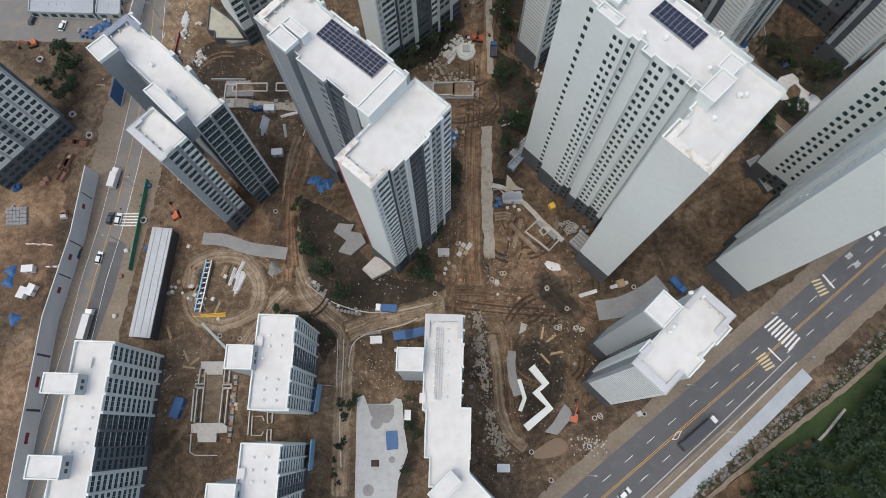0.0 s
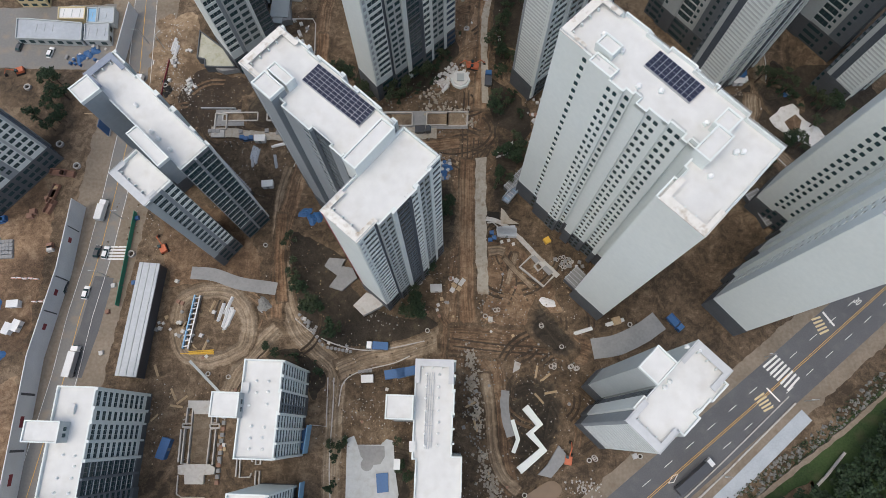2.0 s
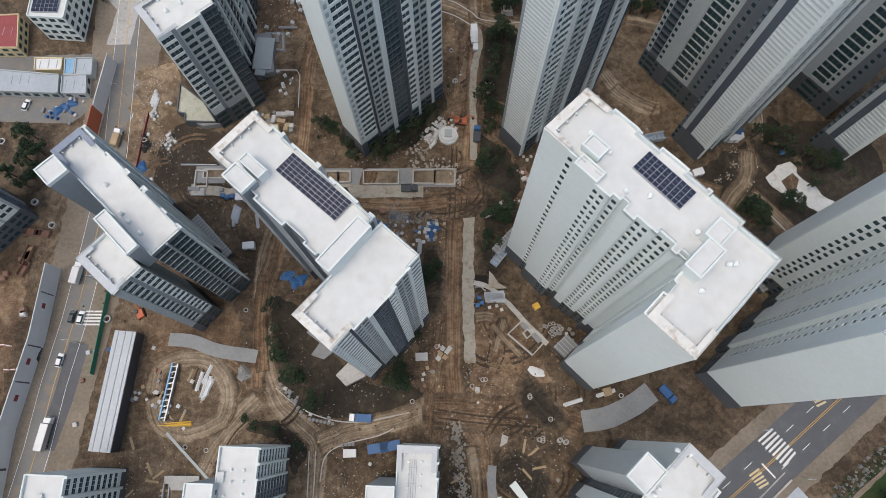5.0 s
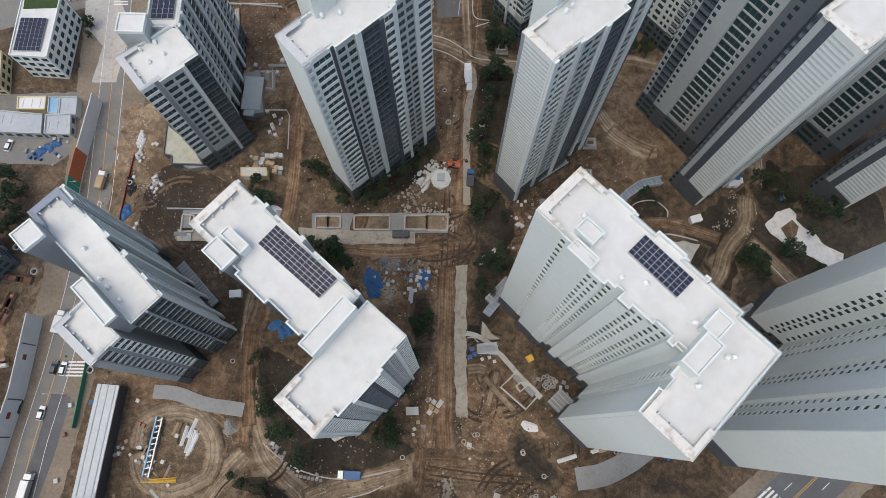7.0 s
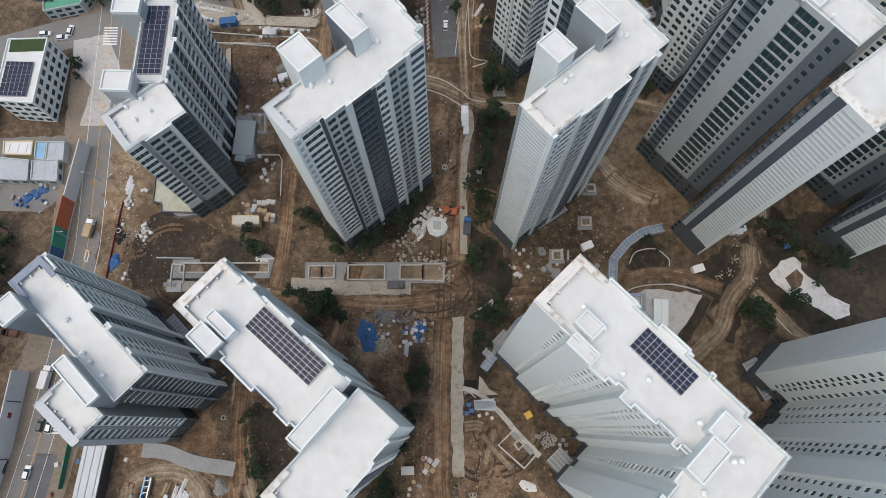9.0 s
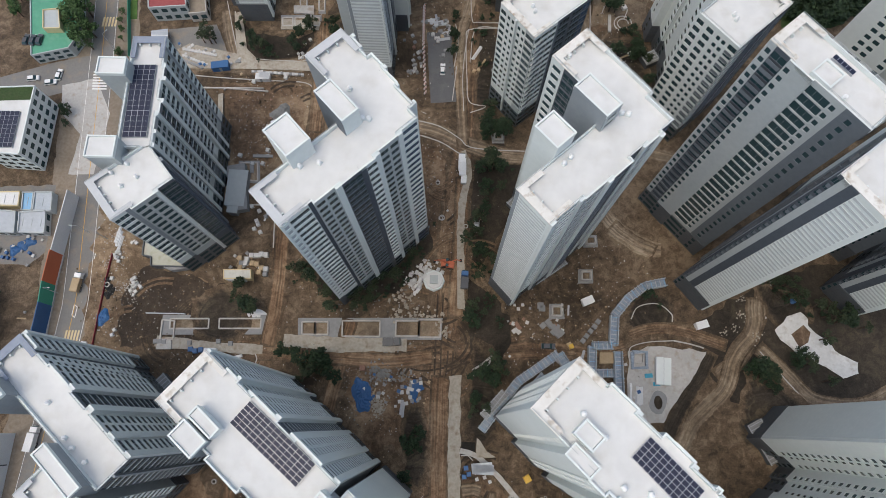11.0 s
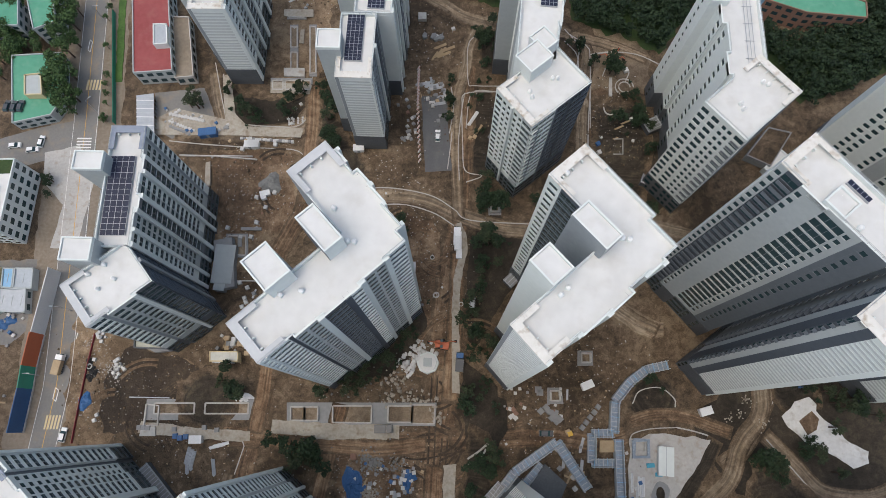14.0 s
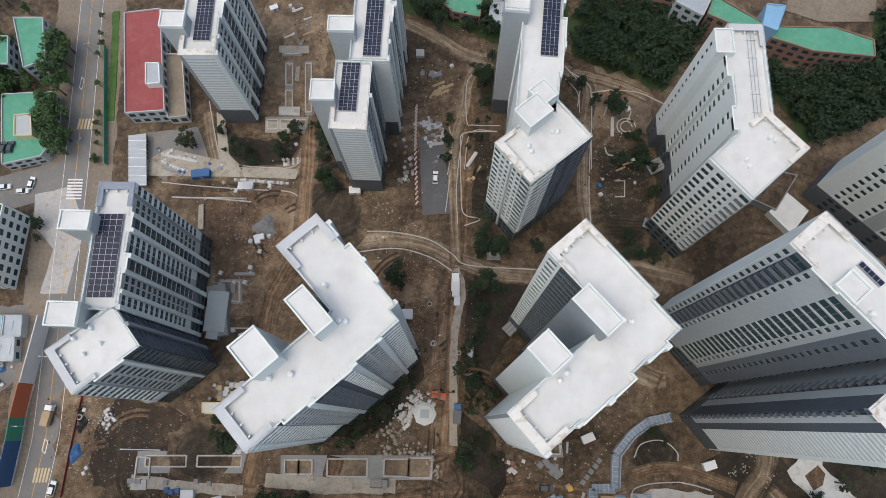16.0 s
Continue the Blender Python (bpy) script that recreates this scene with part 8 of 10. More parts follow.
SPOTS = [
    ('cw', [(19.8, 77.1)], 3), ('cs', [(-23.4, 28.1), (16.4, -9.3)], 0), ('cb', [(-14.9, 29.8), (-11.3, 30.4)], 12), ('cb', [(-83.5, 6.1)], 80), ('cw', [(20.1, 76.6)], 2), ('cs', [(-2.8, 57.3), (-61.0, 92.2)], 4), ('cw', [(-59.8, 133.4)], 0), ('cs', [(-22.2, 205.6)], 0),
    ('cb', [(-42.2, 9.9)], 88), ('cb', [(103.2, 138.6)], 85), ('cs', [(102.2, 134.6)], 0),
    ('cs', [(53.0, 128.3), (88.6, 121.5)], 20), ('cs', [(-59.6, 206.1)], 0), ('cb', [(-74.6, 210.2)], 5), ('cs', [(-3.0, 163.9)], 0), ('cs', [(-58.4, 206.3)], 0), ('cs', [(-139.2, 41.2), (-136.6, 42.2)], 70), ('cs', [(-139.0, 49.2)], 5),
    ('sw', [(-70.2, 46.3), (-71.9, 48.2), (-68.9, 46.9)], 80), ('sw', [(44.2, 44.7)], 15), ('sw', [(54.4, 47.7)], 15), ('sy', [(-76.6, 35.3)], 2), ('st', [(-67.4, 101.5), (-66.6, 102.6), (-59.4, 101.2)], 100), ('st', [(50.8, 103.9), (45.7, 106.3), (67.2, 97.8), (68.5, 98.6)], 80), ('tb', [(29.9, 23.5), (33.5, 25.3), (-62.6, 82.3), (29.2, 31.5), (31.9, 29.8)], None), ('tb', [(-83.6, 22.1), (-80.7, 20.4), (-82.2, 18.6), (-77.4, 16.1), (-90.0, 29.2), (-71.5, 11.9)], None),
    ('hb', [(-17.9, 98.8), (-16.1, 96.4), (-0.4, 100.1), (-102.0, 118.7), (-101.7, 120.1)], None), ('hb', [(-145.5, 48.7), (-145.6, 44.9), (-141.1, 32.8), (-43.0, 81.6), (-44.9, 80.5)], None), ('hb', [(-134.9, 140.9), (-132.2, 142.8), (-130.4, 144.0)], None), ('hg', [(-50.8, 192.1)], None), ('hs', [(116.7, 141.4)], None), ('hg', [(-57.7, 50.6), (-58.6, 51.3)], None), ('hr', [(-14.3, 84.8), (-11.5, 82.3), (-8.5, 92.1)], None),
    ('mr', [(40.1, 33.5), (41.9, 33.0), (44.5, 5.7), (46.0, 6.6), (33.8, 33.4), (34.7, 33.8), (31.0, 45.9), (14.9, 47.5), (13.1, 48.8), (37.2, 39.5), (10.4, 20.5), (59.8, 7.2), (25.0, -4.6), (30.7, -12.5), (16.4, -9.6), (-59.9, 71.0), (-73.6, 28.6), (-67.1, 27.8), (-27.6, 65.6), (-5.3, 43.7), (1.8, 60.8)] + [(14.7, 47.5), (17.2, 50.9), (30.9, 46.3), (59.1, 47.1), (-8.1, 59.4), (-9.9, 58.8), (-18.9, 63.3)] + [(4.1, 168.0), (5.4, 155.4), (13.8, 152.7), (45.1, 84.4)], None),
]
for code, pts, ang in SPOTS:
    for x, y in pts:
        put(code, x, y, None if ang is None else ang + rng.uniform(-4, 4))
AREAS = [  # centre places of material yards, spread, count, kinds
    ([(-90.5, 219.0), (-86.4, 218.2), (-82.2, 217.0), (-78.1, 216.2), (-73.8, 214.5), (-69.6, 212.4), (-87.6, 212.4), (-82.5, 211.7), (-77.3, 210.7)], .7, 44, ['pw', 'pg', 'pw', 'pb']), ([(32.1, 126.5), (33.9, 124.8), (42.8, 130.3), (44.5, 126.8), (46.2, 124.2), (41.8, 123.2)], 1.0, 18, ['pg', 'st', 'pw']), ([(47.4, 106.5), (49.0, 101.6), (52.6, 106.6), (51.0, 109.9)], 1.2, 12, ['pg', 'st', 'tb']), ([(-58.1, 138.5), (-54.4, 138.2), (-56.9, 136.3), (-53.3, 135.9)], .8, 12, ['pw', 'tb', 'pg']), ([(-129.0, 125.9), (-126.4, 122.7), (-126.0, 118.3), (-101.4, 143.4), (-99.1, 138.8), (-100.7, 132.0)], 1.0, 16, ['tb', 'pw', 'pg']), ([(-84.6, 42.9), (-82.6, 41.1), (-80.5, 39.4), (-90.3, 44.5), (-80.2, 50.1), (-77.3, 48.4)], 1.2, 18, ['pw', 'tb', 'pg', 'pt']),
    ([(-2.7, 49.5), (0.1, 53.3), (1.8, 59.2)], 1.6, 16, ['pw', 'po', 'pg', 'pt']), ([(-1.8, 99.8), (-11.8, 97.7), (-10.4, 105.3)], 2.2, 22, ['pw', 'pb', 'pg', 'tb']), ([(-1.6, 98.4), (-3.2, 95.9), (-12.9, 100.6)], 2.0, 16, ['pw', 'pb', 'pg']), ([(-138.9, 140.4), (-134.6, 139.3), (-129.3, 138.3), (-128.5, 145.2)], 2.2, 26, ['pw', 'pb', 'pg']),
    ([(-72.5, 35.0), (-80.6, 40.4), (-83.7, 49.9), (-87.3, 42.2)], 2.0, 14, ['pw', 'po', 'tb', 'pg']), ([(-66.6, 2.6), (-66.7, 6.8), (-67.5, 10.2), (-68.0, 11.9)], .5, 12, ['pg', 'pt', 'pw']), ([(-44.1, 45.8), (-41.2, 43.4), (-36.3, 39.4), (-30.7, 37.7)], .6, 14, ['pg', 'pw']), ([(-62.3, 138.4), (-58.4, 137.4), (-56.7, 139.5), (-53.7, 138.6)], 1.3, 14, ['pw', 'pt', 'pg']),
    ([(30.2, 120.4), (32.0, 118.7), (41.6, 119.8), (43.4, 120.7)], 1.5, 14, ['pw', 'po', 'pg']), ([(-4.2, 211.8), (-7.4, 216.2), (-6.1, 209.5), (2.3, 227.7), (3.4, 223.2)], 1.4, 20, ['pg', 'pw']), ([(-80.9, 214.5), (-85.0, 216.5), (-88.8, 215.3), (-60.7, 208.8), (-53.0, 209.0), (-66.4, 207.6)], 1.2, 26, ['pw', 'pg', 'pt']), ([(-44.7, 222.7), (-47.0, 216.3)], 1.2, 8, ['pw']),
    ([(3.8, 231.3), (5.9, 227.1), (3.1, 224.9), (1.8, 232.4)], 1.3, 18, ['pg', 'st', 'pw']), ([(-93.3, 131.4), (-92.1, 129.7)], .9, 7, ['pw']), ([(-93.0, 128.4), (-95.2, 129.6), (-96.2, 145.2)], 1.2, 10, ['pw', 'pg']), ([(37.6, 67.7), (39.5, 66.8), (41.4, 67.8)], 1.2, 14, ['pg', 'mr']), ([(9.5, 13.5), (10.4, 25.8), (11.3, 22.2), (12.1, 17.0), (19.0, -4.7)], 2.2, 14, ['pg', 'tb']), ([(66.1, 101.0), (68.2, 109.4), (70.6, 91.4)], 2.0, 9, ['pw', 'pb', 'st']),
    ([(-10.8, 141.7), (-6.7, 133.7), (-14.6, 139.6)], 2.4, 14, ['pg', 'tb', 'pt']), ([(42.0, 67.5), (40.2, 63.3), (42.8, 65.1)], 1.2, 8, ['pw', 'pg']), ([(-150.2, 70.4), (-150.3, 66.4), (-148.6, 67.4)], 1.2, 12, ['pg']), ([(-133.1, 92.8), (-134.4, 89.5), (-135.2, 85.3)], .8, 10, ['po', 'pt']), ([(-46.2, 261.6), (-44.5, 266.3), (-47.6, 254.6)], 1.5, 9, ['pg', 'pw']), ([(-55.7, 197.8), (-53.8, 188.9), (-54.6, 179.3), (-55.3, 177.4)], 1.5, 7, ['pw', 'cs']), ([(-5.4, 217.3), (-6.1, 212.2), (-7.2, 222.5)], 1.0, 9, ['pg']),
]
for pts, spread, n, kinds in AREAS:
    turn = rng.uniform(0, 90)
    for _ in range(max(3, int(n * .66))):
        x, y = rng.choice(pts)
        put(rng.choice(kinds), x + rng.gauss(0, spread), y + rng.gauss(0, spread), turn + rng.choice((0, 90)) + rng.gauss(0, 5), rng.uniform(.65, .95))

# barrels along the parking strip
BAR = thing("road_barrier", (0, 0, 0), "white plastic road barrier", "barrier", "barriers beside the strip")
a = Acc()
taper(a, -.75, .75, .25, 0, .9, .05, .05, .14)
part("body", a, PAPER, BAR)
a = Acc()
a.box(-.7, -.26, .45, .7, .26, .6)
part("stripe", a, ORANGE, BAR)
bl = [(-2.9, 237.7), (-2.7, 222.7), (-1.3, 202.1)]
for k in range(24):
    f = k / 23 * (len(bl) - 1)
    i = min(int(f), len(bl) - 2)
    p, q = bl[i], bl[i + 1]
    m = pose(p[0] + (q[0] - p[0]) * (f - i), p[1] + (q[1] - p[1]) * (f - i), .03, 0, 0, 62 + rng.uniform(-6, 6))
    BAR.matrix_basis = m if k == 0 else BAR.matrix_basis
    if k:
        copy_thing(BAR, m)

SKIP = thing("skip_bin", (0, 0, 0), "rust-brown open steel skip on worked ground", "skip", "skips in the yard")
a = Acc()
a.box(-2.6, -1.1, .15, 2.6, 1.1, .3)
for q in ((-2.6, -1.1, 2.6, -1.0), (-2.6, 1.0, 2.6, 1.1), (-2.6, -1.0, -2.5, 1.0), (2.5, -1.0, 2.6, 1.0)):
    a.box(q[0], q[1], .3, q[2], q[3], 1.5)
part("tub", a, BRICK, SKIP)
for x in (-2, 0, 2):
    a = Acc()
    a.box(x - .08, -1.2, 0, x + .08, 1.2, .15)
    part("skid", a, TYRE, SKIP)
for k, (x, y) in enumerate([(-134.0, 95.4), (-130.6, 95.1), (-133.9, 88.5), (-134.3, 86.5), (-134.3, 82.9)]):
    m = pose(x, y, .03, 0, 0, (-5, -8, 75, 78, 70)[k])
    if k:
        copy_thing(SKIP, m)
    else:
        SKIP.matrix_basis = m
for k, (x, y) in enumerate([(-141.4, 58.0), (-139.6, 58.1), (-137.7, 57.9), (-135.8, 58.0), (-134.0, 57.8), (-129.2, 50.8), (-130.9, 50.4), (-133.1, 50.3)]):
    copy_thing(BAR, pose(x, y, .05, 0, 0, rng.uniform(-5, 5)))

# white broken pavilion base and rubble
oc = (3.8, 133.9)
t = thing("pavilion_base", (*oc, 0), "white octagonal pavilion base among rubble", "pavilion base")
a = Acc()
a.cyl(oc[0], oc[1], 0, 1.2, 3.6, 3.4, 8)
part("plinth", a, WHITE, t)
a = Acc()
a.cyl(oc[0], oc[1], 1.2, 1.9, 2.9, 2.8, 8)
part("upper_step", a, ROOF, t)
a = Acc()
a.box(oc[0] - 1.3, oc[1] - 1.3, 1.9, oc[0] + 1.3, oc[1] + 1.3, 2.8)
part("core", a, PALE, t)


# loose debris over the site
def scatter(name, label, n, seed, mat, sizes, spots, spread, tall=.5):
    r = random.Random(seed)
    a = Acc()
    for _ in range(n):
        x, y = r.choice(spots)
        stone(a, x + r.gauss(0, spread), y + r.gauss(0, spread), 0.0, r.uniform(*sizes), r)
    return solid(name, a, mat, label, "debris", kind="stuff")


scatter("rubble", "pale concrete rubble round the pavilion base", 110, 21, WHITE_PAVE, (.3, 1.3), [(-1.3, 135.6), (-3.0, 132.8), (0.4, 137.8), (4.1, 136.6)], 1.6)
scatter("rubble", "grey rubble along the haul tracks", 900, 22, ROCK, (.15, .55), [(-16.9, 110.5), (-25.8, 112.0), (-2.9, 110.1), (-7.9, 104.0), (-14.4, 97.2), (-25.2, 127.8), (-14.8, 135.2), (-7.4, 131.8)] + [(9.5, 29.3), (11.3, 18.7), (10.4, 11.8), (18.2, -3.1), (14.8, 25.9), (-18.3, 47.3), (13.1, 51.7), (36.6, 37.1)] + [(-12.4, 135.6), (-6.6, 131.8), (-7.8, 116.1), (-11.4, 114.1)], 4.0)
E2 = [(-90.7, 119.1), (-73.4, 110.3), (-97.3, 79.6), (-82.9, 16.8), (-58.3, 20.9), (-27.9, 21.5), (-15.2, 62.8), (7.5, 51.6), (22.2, 44.3), (33.5, 54.0), (18.4, 29.5), (36.2, 26.3), (27.0, 12.2), (14.7, -1.5), (-45.4, 62.3), (-36.0, 35.7), (-17.2, 21.7), (-23.8, 11.1)] + [(-21.4, 103.1), (0.8, 103.7), (-9.5, 86.6), (1.9, 70.8), (19.7, 62.7), (26.7, 43.0), (37.9, 110.5), (-31.3, 136.9), (-62.9, 107.8)] + [(-57.4, 195.4), (-64.0, 201.7), (-49.8, 197.7), (-59.5, 178.6), (0.0, 175.9), (2.6, 156.3), (6.5, 146.9), (28.4, 120.3), (46.1, 122.5), (55.5, 137.0), (68.5, 217.9), (61.1, 231.3), (-33.8, 103.3), (-70.2, 128.4), (-93.4, 126.0), (-10.5, 196.4), (-1.8, 229.9), (-16.7, 107.2), (4.5, 96.1)] + [(-10.8, 174.8), (0.3, 171.3), (-40.4, 266.4), (1.2, 251.1), (19.7, 219.0), (65.7, 215.9), (-6.7, 163.8), (-54.7, 188.9), (-59.0, 177.3)]
for _ in range(40):
    x, y = rng.choice(E2)
    put(rng.choice(('pt', 'pg', 'pw', 'tb', 'po')), x + rng.gauss(0, 4), y + rng.gauss(0, 4), None, rng.uniform(.5, .8))
scatter("debris", "small pale stones and offcuts on bare earth", 3600, 23, CONC, (.1, .34), E2, 8.0)
scatter("debris", "small timber offcuts on bare earth", 900, 24, TAN, (.1, .4), E2, 7.0)
scatter("clods", "dark earth clods on the site", 2600, 25, EARTH, (.15, .6), E2, 9.0)
scatter("clods", "pale earth clods on the site", 900, 26, RUST, (.12, .4), E2, 9.0)


# ---- walls, slabs and stores set out on the site ----
def low_wall(pts, width, h, mat, label, name="low_wall"):
    return kerb(pts, width, h, mat, name, label, False, "", "wall")


def flat_slab(pts, h, mat, label, name="concrete_slab", rough=0.0):
    return patch(name, pts, mat, 0, label, "slab", kind="", thick=h, rough=rough)


def crumple(name, x, y, rx, ry, ang, h, mat, label, seed):
    """A sheet thrown over a low heap, with folds and a torn outline."""
    r = random.Random(seed)
    a = Acc()
    n, rings = 26, 9
    a.v.append((0, 0, h))
    off = r.uniform(0, 50)
    for q in range(1, rings + 1):
        f = q / rings
        for k in range(n):
            an = 2 * math.pi * k / n
            edge = 1 + .35 * noise.noise((math.cos(an) * 1.4 + off, math.sin(an) * 1.4, 3))
            x0, y0 = rx * f * edge * math.cos(an), ry * f * edge * math.sin(an)
            fold = abs(noise.noise((x0 * .9 + off, y0 * .9, 1))) * .7 + noise.noise((x0 * 2.2, y0 * 2.2, off)) * .3
            a.v.append((x0, y0, 0.02 if q == rings else max(.04, h * (1 - f ** 2) * .6 + fold * h * (1 - f * .6))))
    a.f += [(0, 1 + k, 1 + (k + 1) % n) for k in range(n)]
    for q in range(rings - 1):
        a.f += [(1 + q * n + k, 1 + q * n + n + k, 1 + q * n + n + (k + 1) % n, 1 + q * n + (k + 1) % n) for k in range(n)]
    a.m = [0] * len(a.f)
    return solid(name, a, mat, label, "sheet", "sheets on site", at=pose(x, y, 0.03, 0, 0, ang))


flat_slab([(-78.3, 20.3), (-68.0, 20.5), (-67.7, 18.5), (-70.9, 18.1), (-71.0, 16.4), (-75.9, 16.3), (-76.6, 18.2), (-78.1, 18.3)], 0.9, CONC, "pale concrete cap slab of a foundation frame")
flat_slab([(-78.9, 1.3), (-77.0, 1.7), (-69.3, 1.9), (-67.6, 0.9), (-67.6, -0.9), (-70.7, -1.2), (-70.5, -3.8), (-76.1, -3.9), (-76.6, -1.3), (-78.5, -1.2)], 0.9, CONC, "pale concrete cap slab of a foundation frame")
flat_slab([(-76.2, 16.3), (-71.0, 16.4), (-70.5, 1.8), (-75.6, 1.7)], 0.12, TRACK, "bed of tan earth inside the foundation frame", name='earth_bed')
low_wall([(-78.2, 18.2), (-76.6, 18.2), (-76.4, 13.7), (-78.2, 13.6), (-78.2, 18.2)], 0.4, 1.3, CONC, "pale concrete foundation wall round a narrow trench")
low_wall([(-70.5, 18.1), (-68.9, 18.2), (-68.8, 14.0), (-70.4, 13.9), (-70.5, 18.1)], 0.4, 1.3, CONC, "pale concrete foundation wall round a narrow trench")
low_wall([(-78.3, 12.1), (-76.4, 12.1), (-76.1, 1.9), (-78.0, 1.9), (-78.3, 12.1)], 0.4, 1.3, CONC, "pale concrete foundation wall round a narrow trench")
low_wall([(-70.4, 12.0), (-68.8, 12.1), (-68.6, 1.7), (-70.3, 1.7), (-70.4, 12.0)], 0.4, 1.3, CONC, "pale concrete foundation wall round a narrow trench")
low_wall([(-79.5, 11.7), (-79.1, 2.2)], 0.5, 0.9, CONC, "long low concrete wall beside the foundation")
low_wall([(-79.2, 13.4), (-76.4, 13.5), (-76.3, 12.4), (-79.1, 12.4), (-79.2, 13.4)], 0.5, 1.1, CONC, "square pale concrete column base")
low_wall([(-70.7, 13.4), (-67.9, 13.5), (-67.7, 12.4), (-70.6, 12.4), (-70.7, 13.4)], 0.5, 1.1, CONC, "square pale concrete column base")
low_wall([(-78.8, -1.5), (-78.5, -6.8), (-76.9, -7.7), (-70.1, -7.6)], 0.3, 0.5, CONC, "thin concrete edging on brown earth")
low_wall([(-56.7, 2.8), (-57.5, 4.1), (-60.5, 4.1), (-60.2, -1.6), (-57.1, -1.5), (-56.7, -0.4)], 0.38, 0.8, CONC, "thin pale concrete footing wall")
low_wall([(-56.0, 6.7), (-55.7, 2.1), (-54.3, 2.2), (-54.4, 6.7)], 0.38, 0.8, CONC, "thin pale concrete footing wall")
low_wall([(-55.3, -3.7), (-55.5, 0.3), (-54.3, 0.3), (-54.1, -3.6)], 0.38, 0.8, CONC, "thin pale concrete footing wall")
low_wall([(-61.3, -1.5), (-61.5, 5.6)], 0.38, 0.8, CONC, "thin pale concrete footing wall")
low_wall([(-40.6, 14.0), (-35.3, 13.6), (-35.9, 28.4)], 0.28, 0.4, CONC, "thin white edging wall on brown earth")
low_wall([(28.6, 69.5), (24.2, 65.2), (31.9, 58.8), (35.4, 62.6)], 0.55, 1.2, CONC, "pale U-shaped foundation wall on bare earth")
low_wall([(29.0, 65.7), (30.4, 66.9), (31.8, 65.4), (30.2, 64.0), (29.0, 65.7)], 0.5, 1.0, CONC, "small square manhole wall of pale concrete")
flat_slab([(27.9, 68.4), (29.2, 69.3), (31.1, 67.1), (29.9, 66.0)], 0.4, GREYCONC, "grey concrete slab inside the foundation")
flat_slab([(31.4, 65.0), (32.8, 65.9), (35.1, 63.6), (33.8, 62.5)], 0.4, GREYCONC, "grey concrete slab inside the foundation")
flat_slab([(18.1, 81.5), (18.1, 85.5), (19.0, 84.8), (21.3, 82.0), (24.0, 80.1), (18.3, 79.9)], 0.35, SANDY, "pale concrete slab beside the curved path", rough=0.3)
# no hole here: the shaft's shade is the colour of a flat sheet
patch("shaft", [(13.6, 84.3), (17.7, 84.2), (17.8, 80.6), (13.6, 80.3)], SHAFT_SHADE, 0, "flat dark sheet painted as a shaded open shaft", "pit", thick=.05)
low_wall([(13.5, 80.3), (15.6, 80.4), (17.1, 79.0)], 0.3, 0.5, CONC, "thin pale concrete edging beside the shaft")
WHITE_SHEET = surface("white_sheeting", (0.55, 0.55, 0.56), (0.72, 0.72, 0.73), 0.5, 2.0, 0.4)
crumple("blue_tarpaulin", -17.4, 97.5, 3.2, 5.2, 10, 1.3, BLUE, "large crumpled blue tarpaulin over stores", 3)
crumple("blue_tarpaulin", -1.4, 98.0, 1.4, 3.4, 5, 1.0, BLUE, "crumpled blue tarpaulin over pallets", 4)
crumple("white_sheet", 32.9, 53.7, 3.0, 1.6, -10, 0.5, WHITE_SHEET, "crumpled white sheet on bare earth", 5)
crumple("blue_tarpaulin", -47.8, 82.8, 2.6, 1.4, 30, 0.9, BLUE, "crumpled blue tarpaulin beside the tower", 8)
crumple("white_sheet", -53.3, 121.4, 4.4, 1.6, 3, 0.6, WHITE_SHEET, "long white sheet lying on earth", 9)
strip("dark_path", [(19.5, 25.6), (19.1, 21.5), (19.7, 16.8), (21.1, 12.0)], 2.6, GREYCONC, 0, "dark grey curved path base", "track", .2, thick=.06)
strip("dirt_track", [(12.7, 31.2), (14.1, 24.1), (15.1, 15.3), (15.5, 9.3), (17.0, 3.5), (19.5, -0.6), (23.6, -3.8)], 3.2, TRACK, 0, "pale sandy ridge of spread earth", "track", .7)
strip("dirt_track", [(23.2, 70.5), (21.1, 62.7), (20.1, 59.3)], 1.6, TRACK, 0, "pale strip of spread sand", "track", .5)
strip("dirt_track", [(18.8, 68.7), (23.2, 63.6), (28.8, 57.8)], 1.6, TRACK, 0, "pale strip of spread sand", "track", .5)
strip("dirt_track", [(13.6, 70.3), (17.0, 70.9), (19.6, 70.4)], 3.0, TRACK, 0, "pale patch of spread sand", "track", .5)
house("annexe", [(-91.1, 150.7), (-90.7, 139.3), (-87.8, 138.8), (-87.4, 135.8), (-76.3, 135.7), (-81.8, 143.6)], 4.0, STONE, MOSSY, "low podium annexe with a mossy pale roof", 1, False, .7)
house("site_shed", [(-64.0, 135.4), (-55.1, 135.6), (-54.7, 132.5), (-63.6, 132.3)], 3.2, CREAM, PAPER_ROOF, "small cream shed with a pale sheet roof", 1, False, .15)
low_wall([(-61.3, 155.6), (-61.0, 158.5), (-51.3, 158.7), (-50.1, 156.6), (-49.4, 143.8)], 0.35, 0.6, CONC, "thin white garden wall on bare earth")
low_wall([(-87.9, 121.0), (-75.5, 121.1)], 0.3, 1.0, SHEET, "low blue-grey sheet fence on dark earth")
low_wall([(-82.3, 119.0), (-78.4, 118.7), (-78.0, 112.9), (-82.2, 112.8), (-82.3, 119.0)], 0.5, 0.9, CONC, "grey concrete footing frame on earth")
flat_slab([(-82.7, 112.4), (-78.5, 112.5), (-78.2, 109.7), (-83.0, 109.6)], 0.5, CONC, "pale concrete slab with stores on it")
